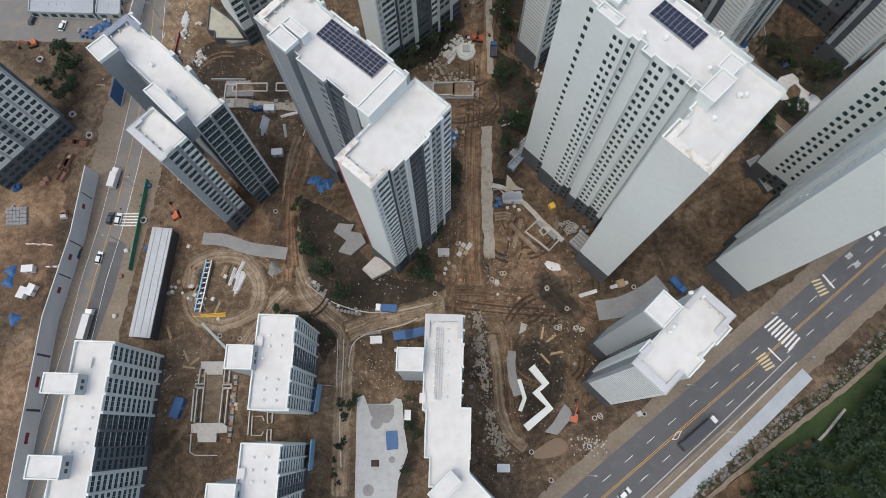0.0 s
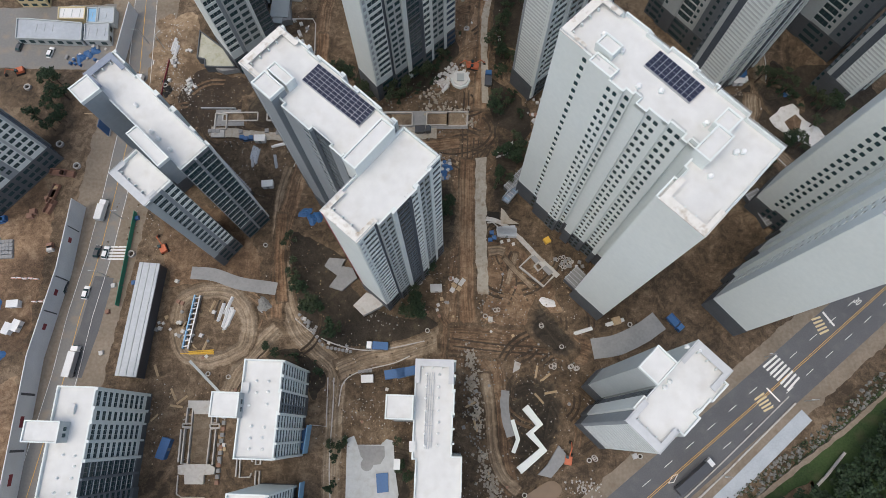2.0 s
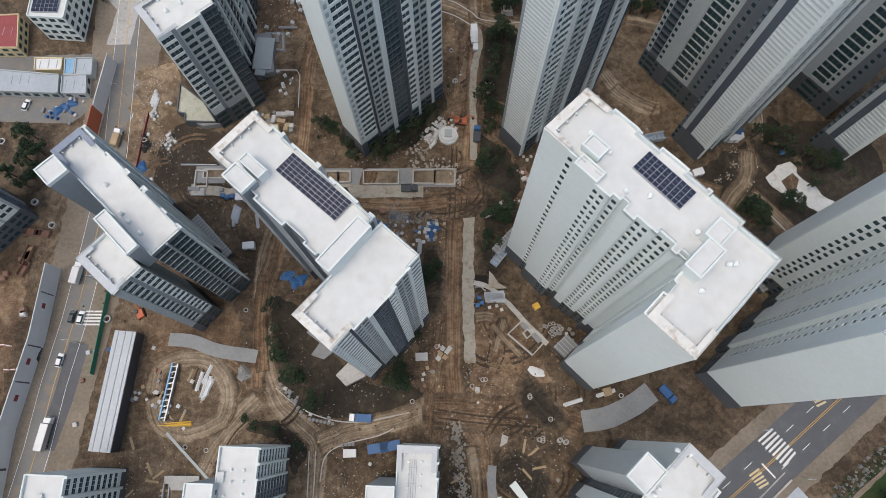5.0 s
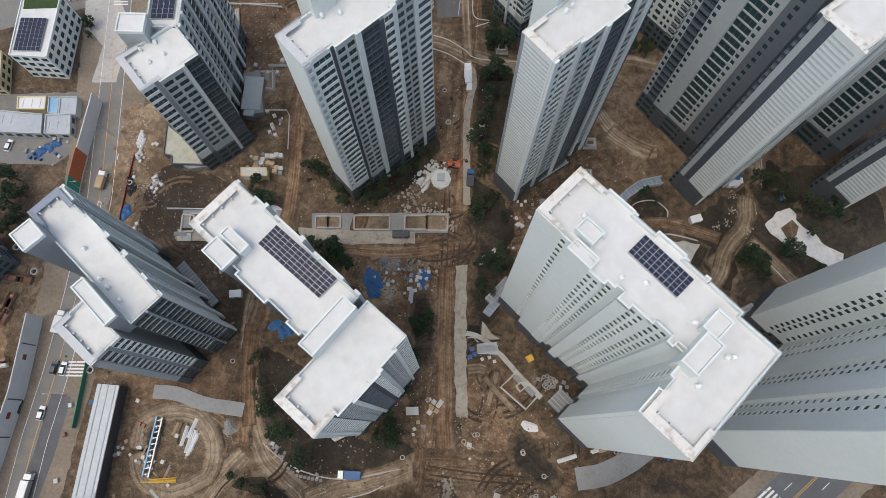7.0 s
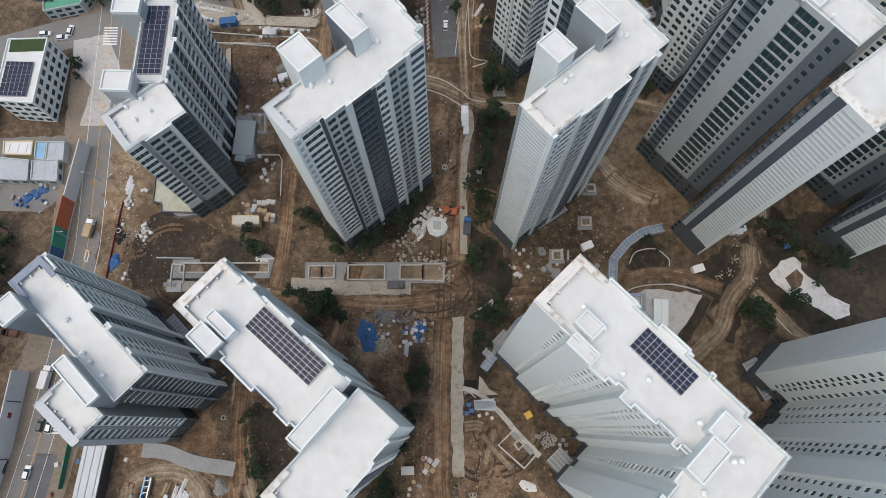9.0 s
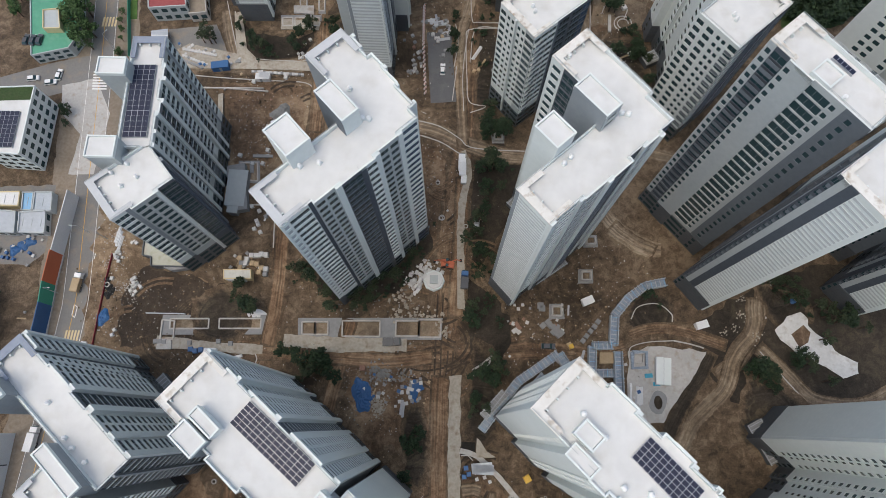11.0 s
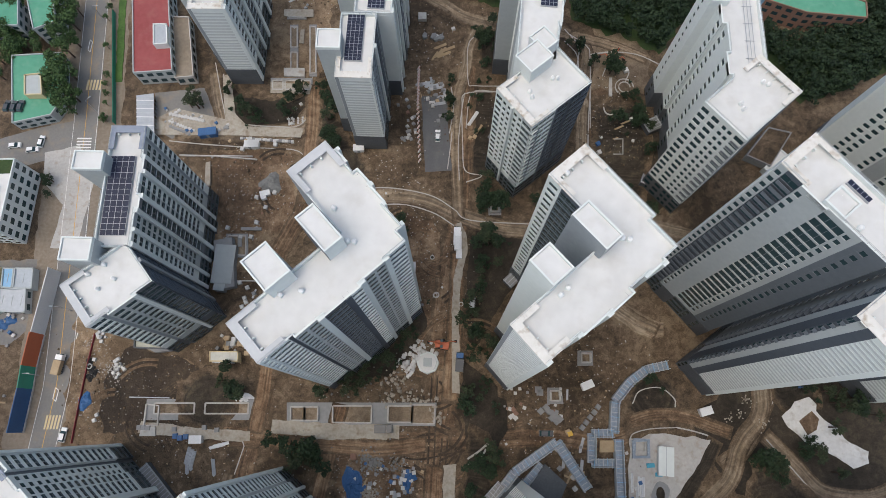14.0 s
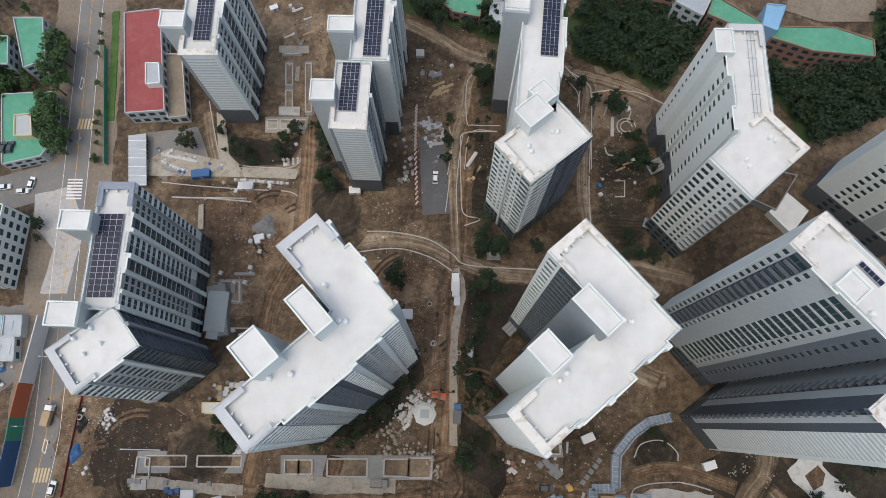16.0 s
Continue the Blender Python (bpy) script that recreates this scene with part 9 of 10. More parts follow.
scatter("rubble", "broken concrete slabs in a long spoil line", 420, 41, SANDY, (.2, .85), [(8.5, 36.2), (8.2, 33.8), (9.4, 29.3), (9.8, 26.6), (10.5, 22.2), (10.7, 18.7), (11.6, 14.6), (13.0, 5.9), (13.7, 0.9), (15.1, -1.5), (16.1, -4.0)], 1.2)
scatter("rubble", "grey rubble heap beside the tarpaulin", 260, 42, ROCK, (.2, .75), [(-13.6, 106.2), (-11.8, 104.9), (-12.9, 103.3), (-10.3, 103.4), (-4.7, 103.9)], 1.3)
scatter("rubble", "pale rubble heap beside the tarpaulin", 420, 43, SANDY, (.12, .45), [(-13.2, 95.4), (-11.7, 94.3), (-10.9, 93.0), (-12.5, 93.0)], 1.1)
scatter("rubble", "broken concrete along the foundation", 130, 44, SANDY, (.25, .95), [(-8.3, 122.3), (-5.5, 122.8), (-0.7, 122.5), (3.1, 122.6), (5.9, 121.5), (7.0, 117.5), (-8.0, 128.2), (-4.7, 127.2)], 1.4)
scatter("rubble", "pale stones beside the puddle", 60, 46, CONC, (.2, .55), [(38.7, -1.8), (40.4, -2.6), (43.0, -2.1), (45.2, -1.4), (46.4, -2.2)], 1.4)
scatter("rubble", "grey stones along the curved track", 90, 47, SANDY, (.15, .5), [(102.6, 131.1), (101.6, 125.0), (99.9, 120.9), (96.3, 119.5), (105.6, 118.1)], 1.0)
scatter("rubble", "pale gravel and offcuts beside the road", 420, 48, CONC, (.08, .4), [(-101.7, 153.3), (-101.7, 145.7), (-101.1, 138.2), (-95.9, 129.0), (-92.4, 129.1), (-101.1, 128.8), (-101.3, 118.7)], 2.2)
for code, x, y, ang, size in (
    ('po', -66.7, 17.5, 2, 1.0), ('pg', -66.7, 15.7, 2, 1.0), ('pg', -66.7, 14.0, 2, 1.0), ('po', -66.8, 12.2, 2, 1.0), ('pg', -66.8, 10.4, 2, 1.0), ('pg', -66.8, 8.7, 2, 1.0),
    ('po', -66.8, 6.9, 2, 1.0), ('pg', -66.8, 5.2, 2, 1.0), ('pg', -66.8, 3.5, 2, 1.0), ('po', -66.8, 1.8, 2, 1.0), ('pg', -66.8, 0.1, 2, 1.0), ('pg', -66.8, -1.6, 2, 1.0),
    ('po', -66.8, -3.3, 2, 1.0), ('pw', -66.9, 17.7, 0, 0.9), ('pw', -67.1, 15.8, 0, 0.9), ('pw', -1.9, 101.5, 8, 0.95), ('pg', -2.4, 100.6, 8, 0.95), ('pw', -2.9, 99.6, 8, 0.95),
    ('pg', -3.0, 98.3, 8, 0.95), ('pw', -2.4, 97.0, 8, 0.95), ('pg', -1.8, 95.9, 8, 0.95), ('pg', -5.0, 100.1, 8, 0.95), ('pw', -5.1, 98.4, 8, 0.95), ('pg', -0.6, 101.8, 8, 0.95),
    ('pw', 0.7, 101.4, 8, 0.95), ('pw', -3.5, 95.1, 8, 0.95), ('pg', -12.2, 97.9, 8, 0.95), ('pw', -12.4, 96.9, 8, 0.95), ('st', -4.9, 93.9, 85, 0.9), ('st', -4.3, 93.2, 85, 0.9),
    ('po', -17.6, 105.5, 5, 1.5), ('pb', 15.1, 76.8, 5, 1.1), ('pb', 16.0, 75.1, 5, 1.1), ('pb', 14.6, 74.3, 5, 1.1), ('py', 33.3, 74.3, 30, 1.7), ('pw', 22.3, 73.1, 20, 0.8),
    ('pw', 18.4, 73.7, 20, 0.8), ('pw', 20.7, 74.3, 20, 0.8), ('mr', 36.5, 67.9, 0, 0.75), ('mr', 37.6, 68.7, 0, 0.75), ('mr', 38.7, 69.0, 0, 0.75), ('mr', 39.7, 68.4, 0, 0.75),
    ('mr', 40.8, 68.0, 0, 0.75), ('mr', 38.3, 67.3, 0, 0.75), ('mr', 39.3, 66.6, 0, 0.75), ('mr', 40.4, 66.7, 0, 0.75), ('mr', 41.5, 67.4, 0, 0.75), ('mr', 39.0, 65.4, 0, 0.75),
    ('mr', 37.6, 66.2, 0, 0.75), ('pt', -59.8, 139.9, 2, 1.3), ('pg', -59.2, 138.2, 2, 1.3), ('pt', -59.5, 136.8, 2, 1.3), ('pw', -57.9, 138.3, 2, 1.3), ('pw', -57.6, 139.6, 2, 1.3),
    ('pw', -56.2, 140.9, 2, 1.3), ('pw', -54.6, 140.9, 2, 1.3), ('pw', -53.1, 141.4, 2, 1.3), ('pw', -51.5, 141.2, 2, 1.3), ('pt', -55.7, 138.3, 2, 1.3), ('pt', -54.1, 138.0, 2, 1.3),
    ('pt', -52.5, 136.7, 2, 1.3), ('pw', -51.1, 136.4, 2, 1.3), ('pt', -53.1, 135.3, 2, 1.3), ('pg', -51.1, 134.7, 2, 1.3), ('pg', -53.0, 154.5, 25, 1.0), ('pw', -55.3, 151.6, 25, 1.0),
    ('pw', -56.4, 150.1, 25, 1.0), ('pw', -55.9, 152.9, 25, 1.0), ('pw', -54.3, 149.0, 25, 1.0), ('pw', -58.0, 157.9, 25, 1.0), ('pw', -55.4, 156.4, 25, 1.0), ('pw', -93.5, 129.6, 40, 0.9),
    ('pw', -92.7, 130.7, 40, 0.9), ('pw', -91.1, 129.5, 40, 0.9), ('pw', -94.2, 128.2, 40, 0.9), ('pw', -92.6, 128.0, 40, 0.9), ('sw', -100.9, 145.7, 80, 0.9), ('sw', -101.5, 147.0, 80, 0.9),
    ('sw', -100.2, 144.0, 80, 0.9), ('sw', -53.0, 154.5, 75, 0.5), ('pw', 5.1, 59.2, 55, 1.2), ('pw', 3.7, 60.2, 55, 1.2), ('pt', 3.0, 58.5, 55, 1.2), ('pt', 4.5, 57.5, 55, 1.2),
    ('pw', 5.8, 60.2, 55, 1.2), ('pw', 2.4, 57.1, 55, 1.2), ('cs', -2.8, 57.3, 3, 1.0), ('cb', 104.5, 139.4, 86, 0.75), ('cs', 104.1, 135.6, 2, 0.8), 
    ('hd', 114.4, 130.4, 0, 1.6), ('mr', 120.2, 130.9, 0, 1.4), ('hb', 118.8, 130.1, 0, 0.7), ('pg', -26.1, 30.3, 95, 0.8), ('pg', -25.0, 30.5, 95, 0.8), ('pg', -23.8, 30.6, 95, 0.8),
    ('pg', -22.7, 30.7, 95, 0.8), ('pg', -46.5, 47.9, 140, 0.75), ('pg', -45.5, 46.7, 140, 0.75), ('pg', -44.5, 45.5, 140, 0.75), ('pg', -43.5, 44.3, 140, 0.75), ('pg', -42.5, 43.2, 140, 0.75),
    ('pg', -41.5, 42.0, 140, 0.75), ('pg', -40.4, 40.9, 140, 0.75), ('pg', -39.4, 39.7, 140, 0.75), ('pg', -38.4, 38.5, 140, 0.75), ('pg', -36.6, 37.7, 100, 0.75), ('pg', -35.4, 37.5, 100, 0.75),
    ('pg', -34.2, 37.3, 100, 0.75), ('pg', -33.0, 37.1, 100, 0.75), ('pg', -31.8, 36.9, 100, 0.75), ('pg', -30.6, 36.7, 100, 0.75), ('pg', -29.4, 36.5, 100, 0.75), ('mr', 34.7, 33.1, 0, 1.0),
    ('mr', 39.7, 33.3, 0, 1.0), ('mr', 41.5, 32.8, 0, 1.0), ('mr', 16.4, 50.8, 0, 1.0), ('mr', 31.0, 45.9, 0, 1.0), ('mr', 46.4, 6.1, 0, 1.0), ('mr', 42.6, -2.6, 0, 1.0),
    ('pw', 14.7, 47.9, 80, 1.1), ('pt', 54.8, 48.1, 16, 2.0), ('pw', 58.2, 7.2, 20, 1.2),
):
    put(code, x, y, ang, size)
patch("paved_clearing", [(112.0, 120.7), (116.5, 125.2), (120.8, 126.7), (122.6, 124.5), (122.2, 122.3), (124.5, 120.0), (128.3, 117.7), (129.7, 114.5), (136.3, 111.1), (136.1, 107.7), (131.5, 106.0), (126.8, 109.4), (122.6, 111.2), (118.1, 113.4), (113.3, 117.5)], WHITE_PAVE, 0, "white paved clearing among shrubs", "paving", rough=.5, thick=.1)
patch("bare_square", [(116.9, 119.4), (121.1, 122.5), (123.0, 120.2), (121.9, 117.0), (119.0, 115.3)], RUST_BARE, 0, "square of bare earth in paving", "paving", thick=.1)
kerb([(-76.0, 238.3), (-71.0, 220.9), (-68.7, 215.4), (-64.4, 213.6), (-55.4, 213.4), (-45.6, 213.8), (-41.9, 216.3), (-40.5, 221.5), (-40.8, 235.0)], .3, .25)
kerb([(-88.3, 207.5), (-76.3, 206.5), (-58.5, 205.6), (-44.8, 205.1), (-40.6, 202.2), (-38.7, 198.1)], .3, .25)
kerb([(13.6, 228.3), (12.4, 218.4), (11.8, 207.6), (12.4, 195.2)], .3, .25)
kerb([(8.3, 199.2), (9.1, 207.6), (9.5, 212.9)], .3, .25)
low_wall([(-72.7, 201.3), (-71.8, 202.1), (-58.6, 202.2)], 0.35, 0.8, CONC, "thin pale concrete wall on bare earth")
flat_slab([(-74.2, 199.3), (-72.7, 199.8), (-71.6, 191.1), (-73.5, 190.7)], 0.6, SANDY, "long pale concrete footing beside the tower")
flat_slab([(-59.6, 176.6), (-52.8, 176.7), (-52.7, 175.7), (-59.5, 175.6)], 0.5, GREYCONC, "grey concrete strip on bare earth")
flat_slab([(-60.4, 174.2), (-59.1, 174.2), (-58.6, 169.9), (-59.9, 169.9)], 0.5, GREYCONC, "grey concrete strip on bare earth")
low_wall([(-102.1, 140.5), (-102.7, 131.5), (-103.2, 119.4), (-103.5, 106.9)], 0.15, 1.0, RED, "dark red site barrier along the road")
low_wall([(-52.7, 111.4), (-51.0, 107.5), (-53.0, 99.4)], 0.3, 0.3, CONC, "pale kerb at the haul track")
flat_slab([(-34.8, 114.2), (-7.2, 115.0), (-7.6, 110.7), (-29.3, 110.1), (-32.0, 111.6)], 0.1, SANDY, "dusty concrete apron before the foundation", rough=0.6)
CYAN = shade("cyan_plastic", (0.05, 0.33, 0.48), 0.5)
CYAN_BOX = tagged(pallet(CYAN, "cyan plastic crate on the pale plaza", .8), category="crate")
CYAN_BOX.matrix_basis = pose(71.2, 105.4, .16, 0, 0, 5) @ Matrix.Diagonal((2.0, 1.1, 1, 1))
copy_thing(CYAN_BOX, pose(73.5, 102.9, .16, 0, 0, 3) @ Matrix.Scale(.9, 4))
low_wall([(66.5, 112.5), (70.9, 112.6), (70.7, 107.8), (66.3, 107.6), (66.5, 112.5)], 1.1, 1.3, STEEL, "dark steel formwork square on the plaza")
for code, x, y, ang, size in (
    ('pw', -89.1, 217.4, 15, 0.95), ('pw', -88.0, 217.2, 15, 0.95), ('pw', -87.0, 217.0, 15, 0.95), ('pw', -85.9, 216.8, 15, 0.95), ('pw', -84.8, 216.6, 15, 0.95), ('pw', -83.8, 216.4, 15, 0.95),
    ('pw', -82.7, 216.2, 15, 0.95), ('pw', -81.7, 216.0, 15, 0.95), ('pw', -80.6, 215.8, 15, 0.95), ('pw', -79.5, 215.6, 15, 0.95), ('pw', -78.5, 215.4, 15, 0.95), ('pw', -77.4, 215.2, 15, 0.95),
    ('pw', -88.9, 214.8, 20, 0.85), ('pw', -87.9, 214.4, 20, 0.85), ('pw', -87.0, 214.0, 20, 0.85), ('pw', -86.0, 213.6, 20, 0.85), ('pw', -85.0, 213.2, 20, 0.85), ('pw', -84.1, 212.8, 20, 0.85),
    ('pw', -83.1, 212.4, 20, 0.85), ('pw', -82.1, 212.0, 20, 0.85), ('pw', -81.2, 211.7, 20, 0.85), ('pw', -80.2, 211.3, 20, 0.85), ('pg', -88.4, 212.8, 20, 0.85), ('pg', -87.5, 212.4, 20, 0.85),
    ('pg', -86.5, 212.0, 20, 0.85), ('pg', -85.5, 211.7, 20, 0.85), ('pg', -84.6, 211.3, 20, 0.85), ('pg', -83.6, 210.9, 20, 0.85), ('pg', -82.6, 210.5, 20, 0.85), ('pg', -81.7, 210.1, 20, 0.85),
    ('pw', -63.2, 208.9, 3, 0.8), ('pg', -62.2, 208.8, 3, 0.8), ('pw', -61.1, 208.8, 3, 0.8), ('pw', -60.1, 208.7, 3, 0.8), ('pg', -59.0, 208.7, 3, 0.8), ('pw', -58.0, 208.6, 3, 0.8),
    ('pw', -56.9, 208.6, 3, 0.8), ('pg', -55.9, 208.5, 3, 0.8), ('pw', -54.8, 208.5, 3, 0.8), ('pw', -53.8, 208.4, 3, 0.8), ('pg', -52.8, 208.4, 3, 0.8), ('pw', -51.7, 208.3, 3, 0.8),
    ('pw', -50.7, 208.3, 3, 0.8), ('pg', -49.6, 208.2, 3, 0.8), ('pw', -48.6, 208.2, 3, 0.8), ('pw', -47.5, 208.1, 3, 0.8), ('pg', -46.5, 208.1, 3, 0.8), ('pw', -45.4, 208.0, 3, 0.8),
    ('pw', -47.4, 216.4, 10, 0.55), ('pw', -45.9, 216.7, 10, 0.55), ('pw', -44.3, 217.0, 10, 0.55), ('pw', -42.7, 217.3, 10, 0.55), ('pw', -47.3, 215.5, 10, 0.55), ('pw', -45.8, 215.8, 10, 0.55),
    ('pw', -44.2, 216.1, 10, 0.55), ('pw', -42.7, 216.4, 10, 0.55), ('pw', -47.2, 214.6, 10, 0.55), ('pw', -45.7, 214.9, 10, 0.55), ('pw', -44.1, 215.2, 10, 0.55), ('pw', -42.6, 215.5, 10, 0.55),
    ('pw', -55.6, 187.4, 75, 1.1), ('pw', -52.2, 183.9, 75, 1.1), ('pw', -54.7, 178.5, 75, 1.1), ('pw', -49.7, 189.2, 75, 1.1), ('pw', -64.1, 176.4, 75, 1.1), ('pw', -56.0, 173.5, 75, 1.1),
    ('pw', -59.4, 173.4, 75, 1.1), ('pw', -62.4, 204.9, 75, 1.1), ('pw', -51.2, 206.8, 75, 1.1), ('pw', -58.2, 206.4, 75, 1.1), ('cs', -58.6, 206.4, 3, 1.0), ('hg', -51.4, 192.6, 0, 1.7),
    ('st', -1.3, 231.3, 10, 1.0), ('st', 1.9, 230.7, 10, 1.0), ('st', 3.3, 229.8, 10, 1.0), ('pg', 5.3, 231.5, 10, 1.0), ('pg', 5.9, 229.2, 10, 1.0), ('pw', 0.7, 225.6, 10, 1.0),
    ('pt', 4.1, 224.8, 10, 1.0), ('st', 4.5, 223.7, 10, 1.0), ('pg', 6.5, 225.2, 10, 1.0), ('pg', 3.6, 227.0, 10, 1.0), ('pg', 5.4, 218.9, 10, 1.0), ('pg', 4.7, 217.1, 10, 1.0),
    ('pg', -1.9, 230.8, 10, 1.0), ('pw', -6.7, 225.0, 35, 0.9), ('pg', -5.8, 222.3, 35, 0.9), ('po', -6.1, 220.1, 35, 0.9), ('pw', -4.4, 218.0, 35, 0.9), ('pg', -3.9, 215.8, 35, 0.9),
    ('pw', -6.0, 214.7, 35, 0.9), ('pg', -5.8, 212.8, 35, 0.9), ('pg', -7.6, 210.2, 35, 0.9), ('pw', -5.7, 210.4, 35, 0.9), ('pg', -4.5, 210.0, 35, 0.9), ('pw', -5.3, 211.5, 35, 0.9),
    ('pg', 1.5, 250.2, 60, 1.0), ('pw', 3.3, 250.7, 60, 1.0), ('pg', 4.8, 249.8, 60, 1.0), ('pg', -1.2, 251.5, 60, 1.0), ('tb', 2.7, 242.8, 60, 1.0), ('tb', 4.3, 244.0, 60, 1.0),
    ('tb', 5.5, 244.7, 60, 1.0), ('sw', 16.7, 218.3, 60, 1.0), ('tb', 18.9, 214.2, 60, 1.0), ('pt', 17.4, 211.4, 60, 1.0), ('pt', 15.8, 210.9, 60, 1.0), ('pg', 22.6, 211.5, 60, 1.0),
    ('pw', 12.2, 177.5, 0, 1.6), ('pw', 12.3, 175.2, 0, 1.6), ('pw', 12.3, 172.9, 0, 1.6), ('cs', 12.8, 169.0, 88, 0.8), ('pw', 17.4, 153.5, 2, 1.5), ('pw', 17.5, 151.2, 2, 1.2),
    ('mr', 5.8, 155.5, 0, 1.3), ('cs', -2.8, 164.8, 2, 0.9), ('pg', 38.6, 125.8, 0, 1.6), ('pg', 38.1, 126.6, 0, 1.6), ('pg', 41.1, 120.3, 45, 1.4), ('pg', 42.3, 119.6, 45, 1.4),
    ('pg', 43.3, 118.8, 45, 1.4), ('pg', 44.5, 118.0, 45, 1.4), ('pg', 42.1, 118.3, 45, 1.4), ('pg', 43.6, 117.3, 45, 1.4), ('pg', 40.4, 121.3, 45, 1.4), ('pg', 38.8, 120.2, 45, 1.4),
    ('po', 30.4, 120.5, 40, 1.1), ('po', 31.2, 119.3, 40, 1.1), ('pw', 29.7, 118.3, 40, 1.1), ('pw', 31.1, 118.0, 40, 1.1), ('pw', 52.9, 128.7, 40, 1.1), ('pw', 53.6, 128.1, 40, 1.1),
    ('pw', 43.4, 109.3, 40, 1.1), ('pg', 45.1, 107.7, 40, 1.1), ('pg', 46.5, 108.5, 40, 1.1), ('pg', 47.6, 105.0, 40, 1.1), ('pw', 48.1, 101.4, 40, 1.1), ('pg', 44.2, 103.7, 40, 1.1),
    ('pw', 48.6, 98.2, 40, 1.1), ('pg', 51.3, 115.7, 52, 1.2), ('pg', 52.5, 117.2, 52, 1.2), ('pg', 53.8, 118.8, 52, 1.2), ('pg', 55.1, 120.3, 52, 1.2), ('pg', 56.3, 121.9, 52, 1.2),
    ('sw', 67.5, 99.5, 88, 0.9), ('sw', 68.1, 99.2, 88, 0.9), ('sw', 68.8, 99.3, 88, 0.9), ('sw', 65.5, 100.3, 88, 0.9), ('pt', 47.0, 114.3, 30, 1.3), ('py', 47.5, 113.8, 20, 1.2),
    ('hd', 68.3, 105.0, 0, 0.45), ('mb', -102.3, 131.6, 0, 1.5), ('mb', -101.5, 129.0, 0, 1.5), ('mb', -101.5, 126.7, 0, 1.5), ('mb', -100.5, 128.1, 0, 1.5), ('mr', -102.1, 130.0, 0, 1.2),
    ('pw', -100.7, 140.9, 30, 0.9), ('pw', -101.3, 140.1, 30, 0.9), ('pw', -100.1, 141.2, 30, 0.9), ('pw', -100.8, 139.2, 30, 0.9), ('pw', -94.3, 131.8, 30, 0.9), ('pw', -93.5, 132.5, 30, 0.9),
    ('pw', -92.7, 130.9, 30, 0.9), ('pw', -93.8, 130.0, 30, 0.9), ('pw', -97.3, 115.4, 30, 0.9), ('pw', -97.8, 113.8, 30, 0.9), ('st', -67.7, 104.4, 82, 1.0), ('st', -66.7, 103.8, 82, 1.0),
    ('st', -66.0, 103.2, 82, 1.0), ('sw', -59.1, 107.3, 15, 0.8), ('sw', -58.0, 107.8, 15, 0.8), ('cs', -65.4, 109.1, 2, 1.0), ('pb', -72.1, 109.9, 5, 1.3), ('pb', -70.6, 109.4, 5, 1.3),
    ('pb', -68.9, 109.8, 5, 1.3), ('pg', -83.5, 112.1, 5, 1.2), ('pg', -82.1, 112.1, 5, 1.2), ('pg', -80.7, 112.0, 5, 1.2), ('pg', -72.7, 111.9, 5, 1.2), ('pg', -63.6, 112.6, 5, 1.2),
    ('pg', -59.7, 112.0, 5, 1.2), ('pg', -150.9, 70.0, 4, 1.0), ('pg', -150.6, 68.7, 4, 1.0), ('pg', -150.3, 67.4, 4, 1.0), ('pg', -150.0, 66.1, 4, 1.0), ('pg', -149.8, 64.8, 4, 1.0),
    ('pg', -149.7, 70.1, 4, 1.0), ('pg', -149.4, 68.8, 4, 1.0), ('pg', -149.2, 67.5, 4, 1.0), ('pg', -148.9, 66.2, 4, 1.0), ('pg', -148.6, 64.9, 4, 1.0), ('pg', -148.5, 70.2, 4, 1.0),
    ('pg', -148.3, 68.9, 4, 1.0), ('pg', -148.0, 67.6, 4, 1.0), ('pg', -147.7, 66.3, 4, 1.0), ('pg', -147.4, 65.0, 4, 1.0), ('pg', -147.4, 70.3, 4, 1.0), ('pg', -147.1, 69.0, 4, 1.0),
    ('pg', -146.8, 67.7, 4, 1.0), ('pg', -146.5, 66.4, 4, 1.0), ('pg', -146.2, 65.1, 4, 1.0), ('pg', -146.2, 70.4, 4, 1.0), ('pg', -145.9, 69.1, 4, 1.0), ('pg', -145.6, 67.8, 4, 1.0),
    ('pg', -145.3, 66.5, 4, 1.0), ('pg', -145.1, 65.2, 4, 1.0), ('pg', -145.0, 70.5, 4, 1.0), ('pg', -144.7, 69.2, 4, 1.0), ('pg', -144.4, 67.9, 4, 1.0), ('pg', -144.2, 66.6, 4, 1.0),
    ('pg', -143.9, 65.3, 4, 1.0), ('pw', -131.3, 68.1, 15, 1.6), ('po', -131.5, 69.1, 15, 1.6), ('po', -139.7, 81.0, 15, 1.6), ('po', -140.4, 79.5, 15, 1.6), ('pb', -149.8, 77.7, 15, 1.6),
    ('pb', -149.2, 78.3, 15, 1.6), ('mr', -151.7, 128.3, 0, 1.6), ('mr', -135.6, 106.2, 0, 1.6), ('mr', -128.1, 98.1, 0, 1.6), ('mr', -104.0, 67.0, 0, 1.6), ('pb', -104.2, 79.5, 15, 1.1),
    ('pb', -101.7, 57.3, 15, 1.1), ('pw', -108.2, 56.2, 15, 1.1), ('pg', -106.0, 56.6, 15, 1.1), ('po', -108.6, 47.5, 15, 1.1), ('pw', -108.3, 34.3, 15, 1.1), ('po', -84.7, 50.8, 70, 1.0),
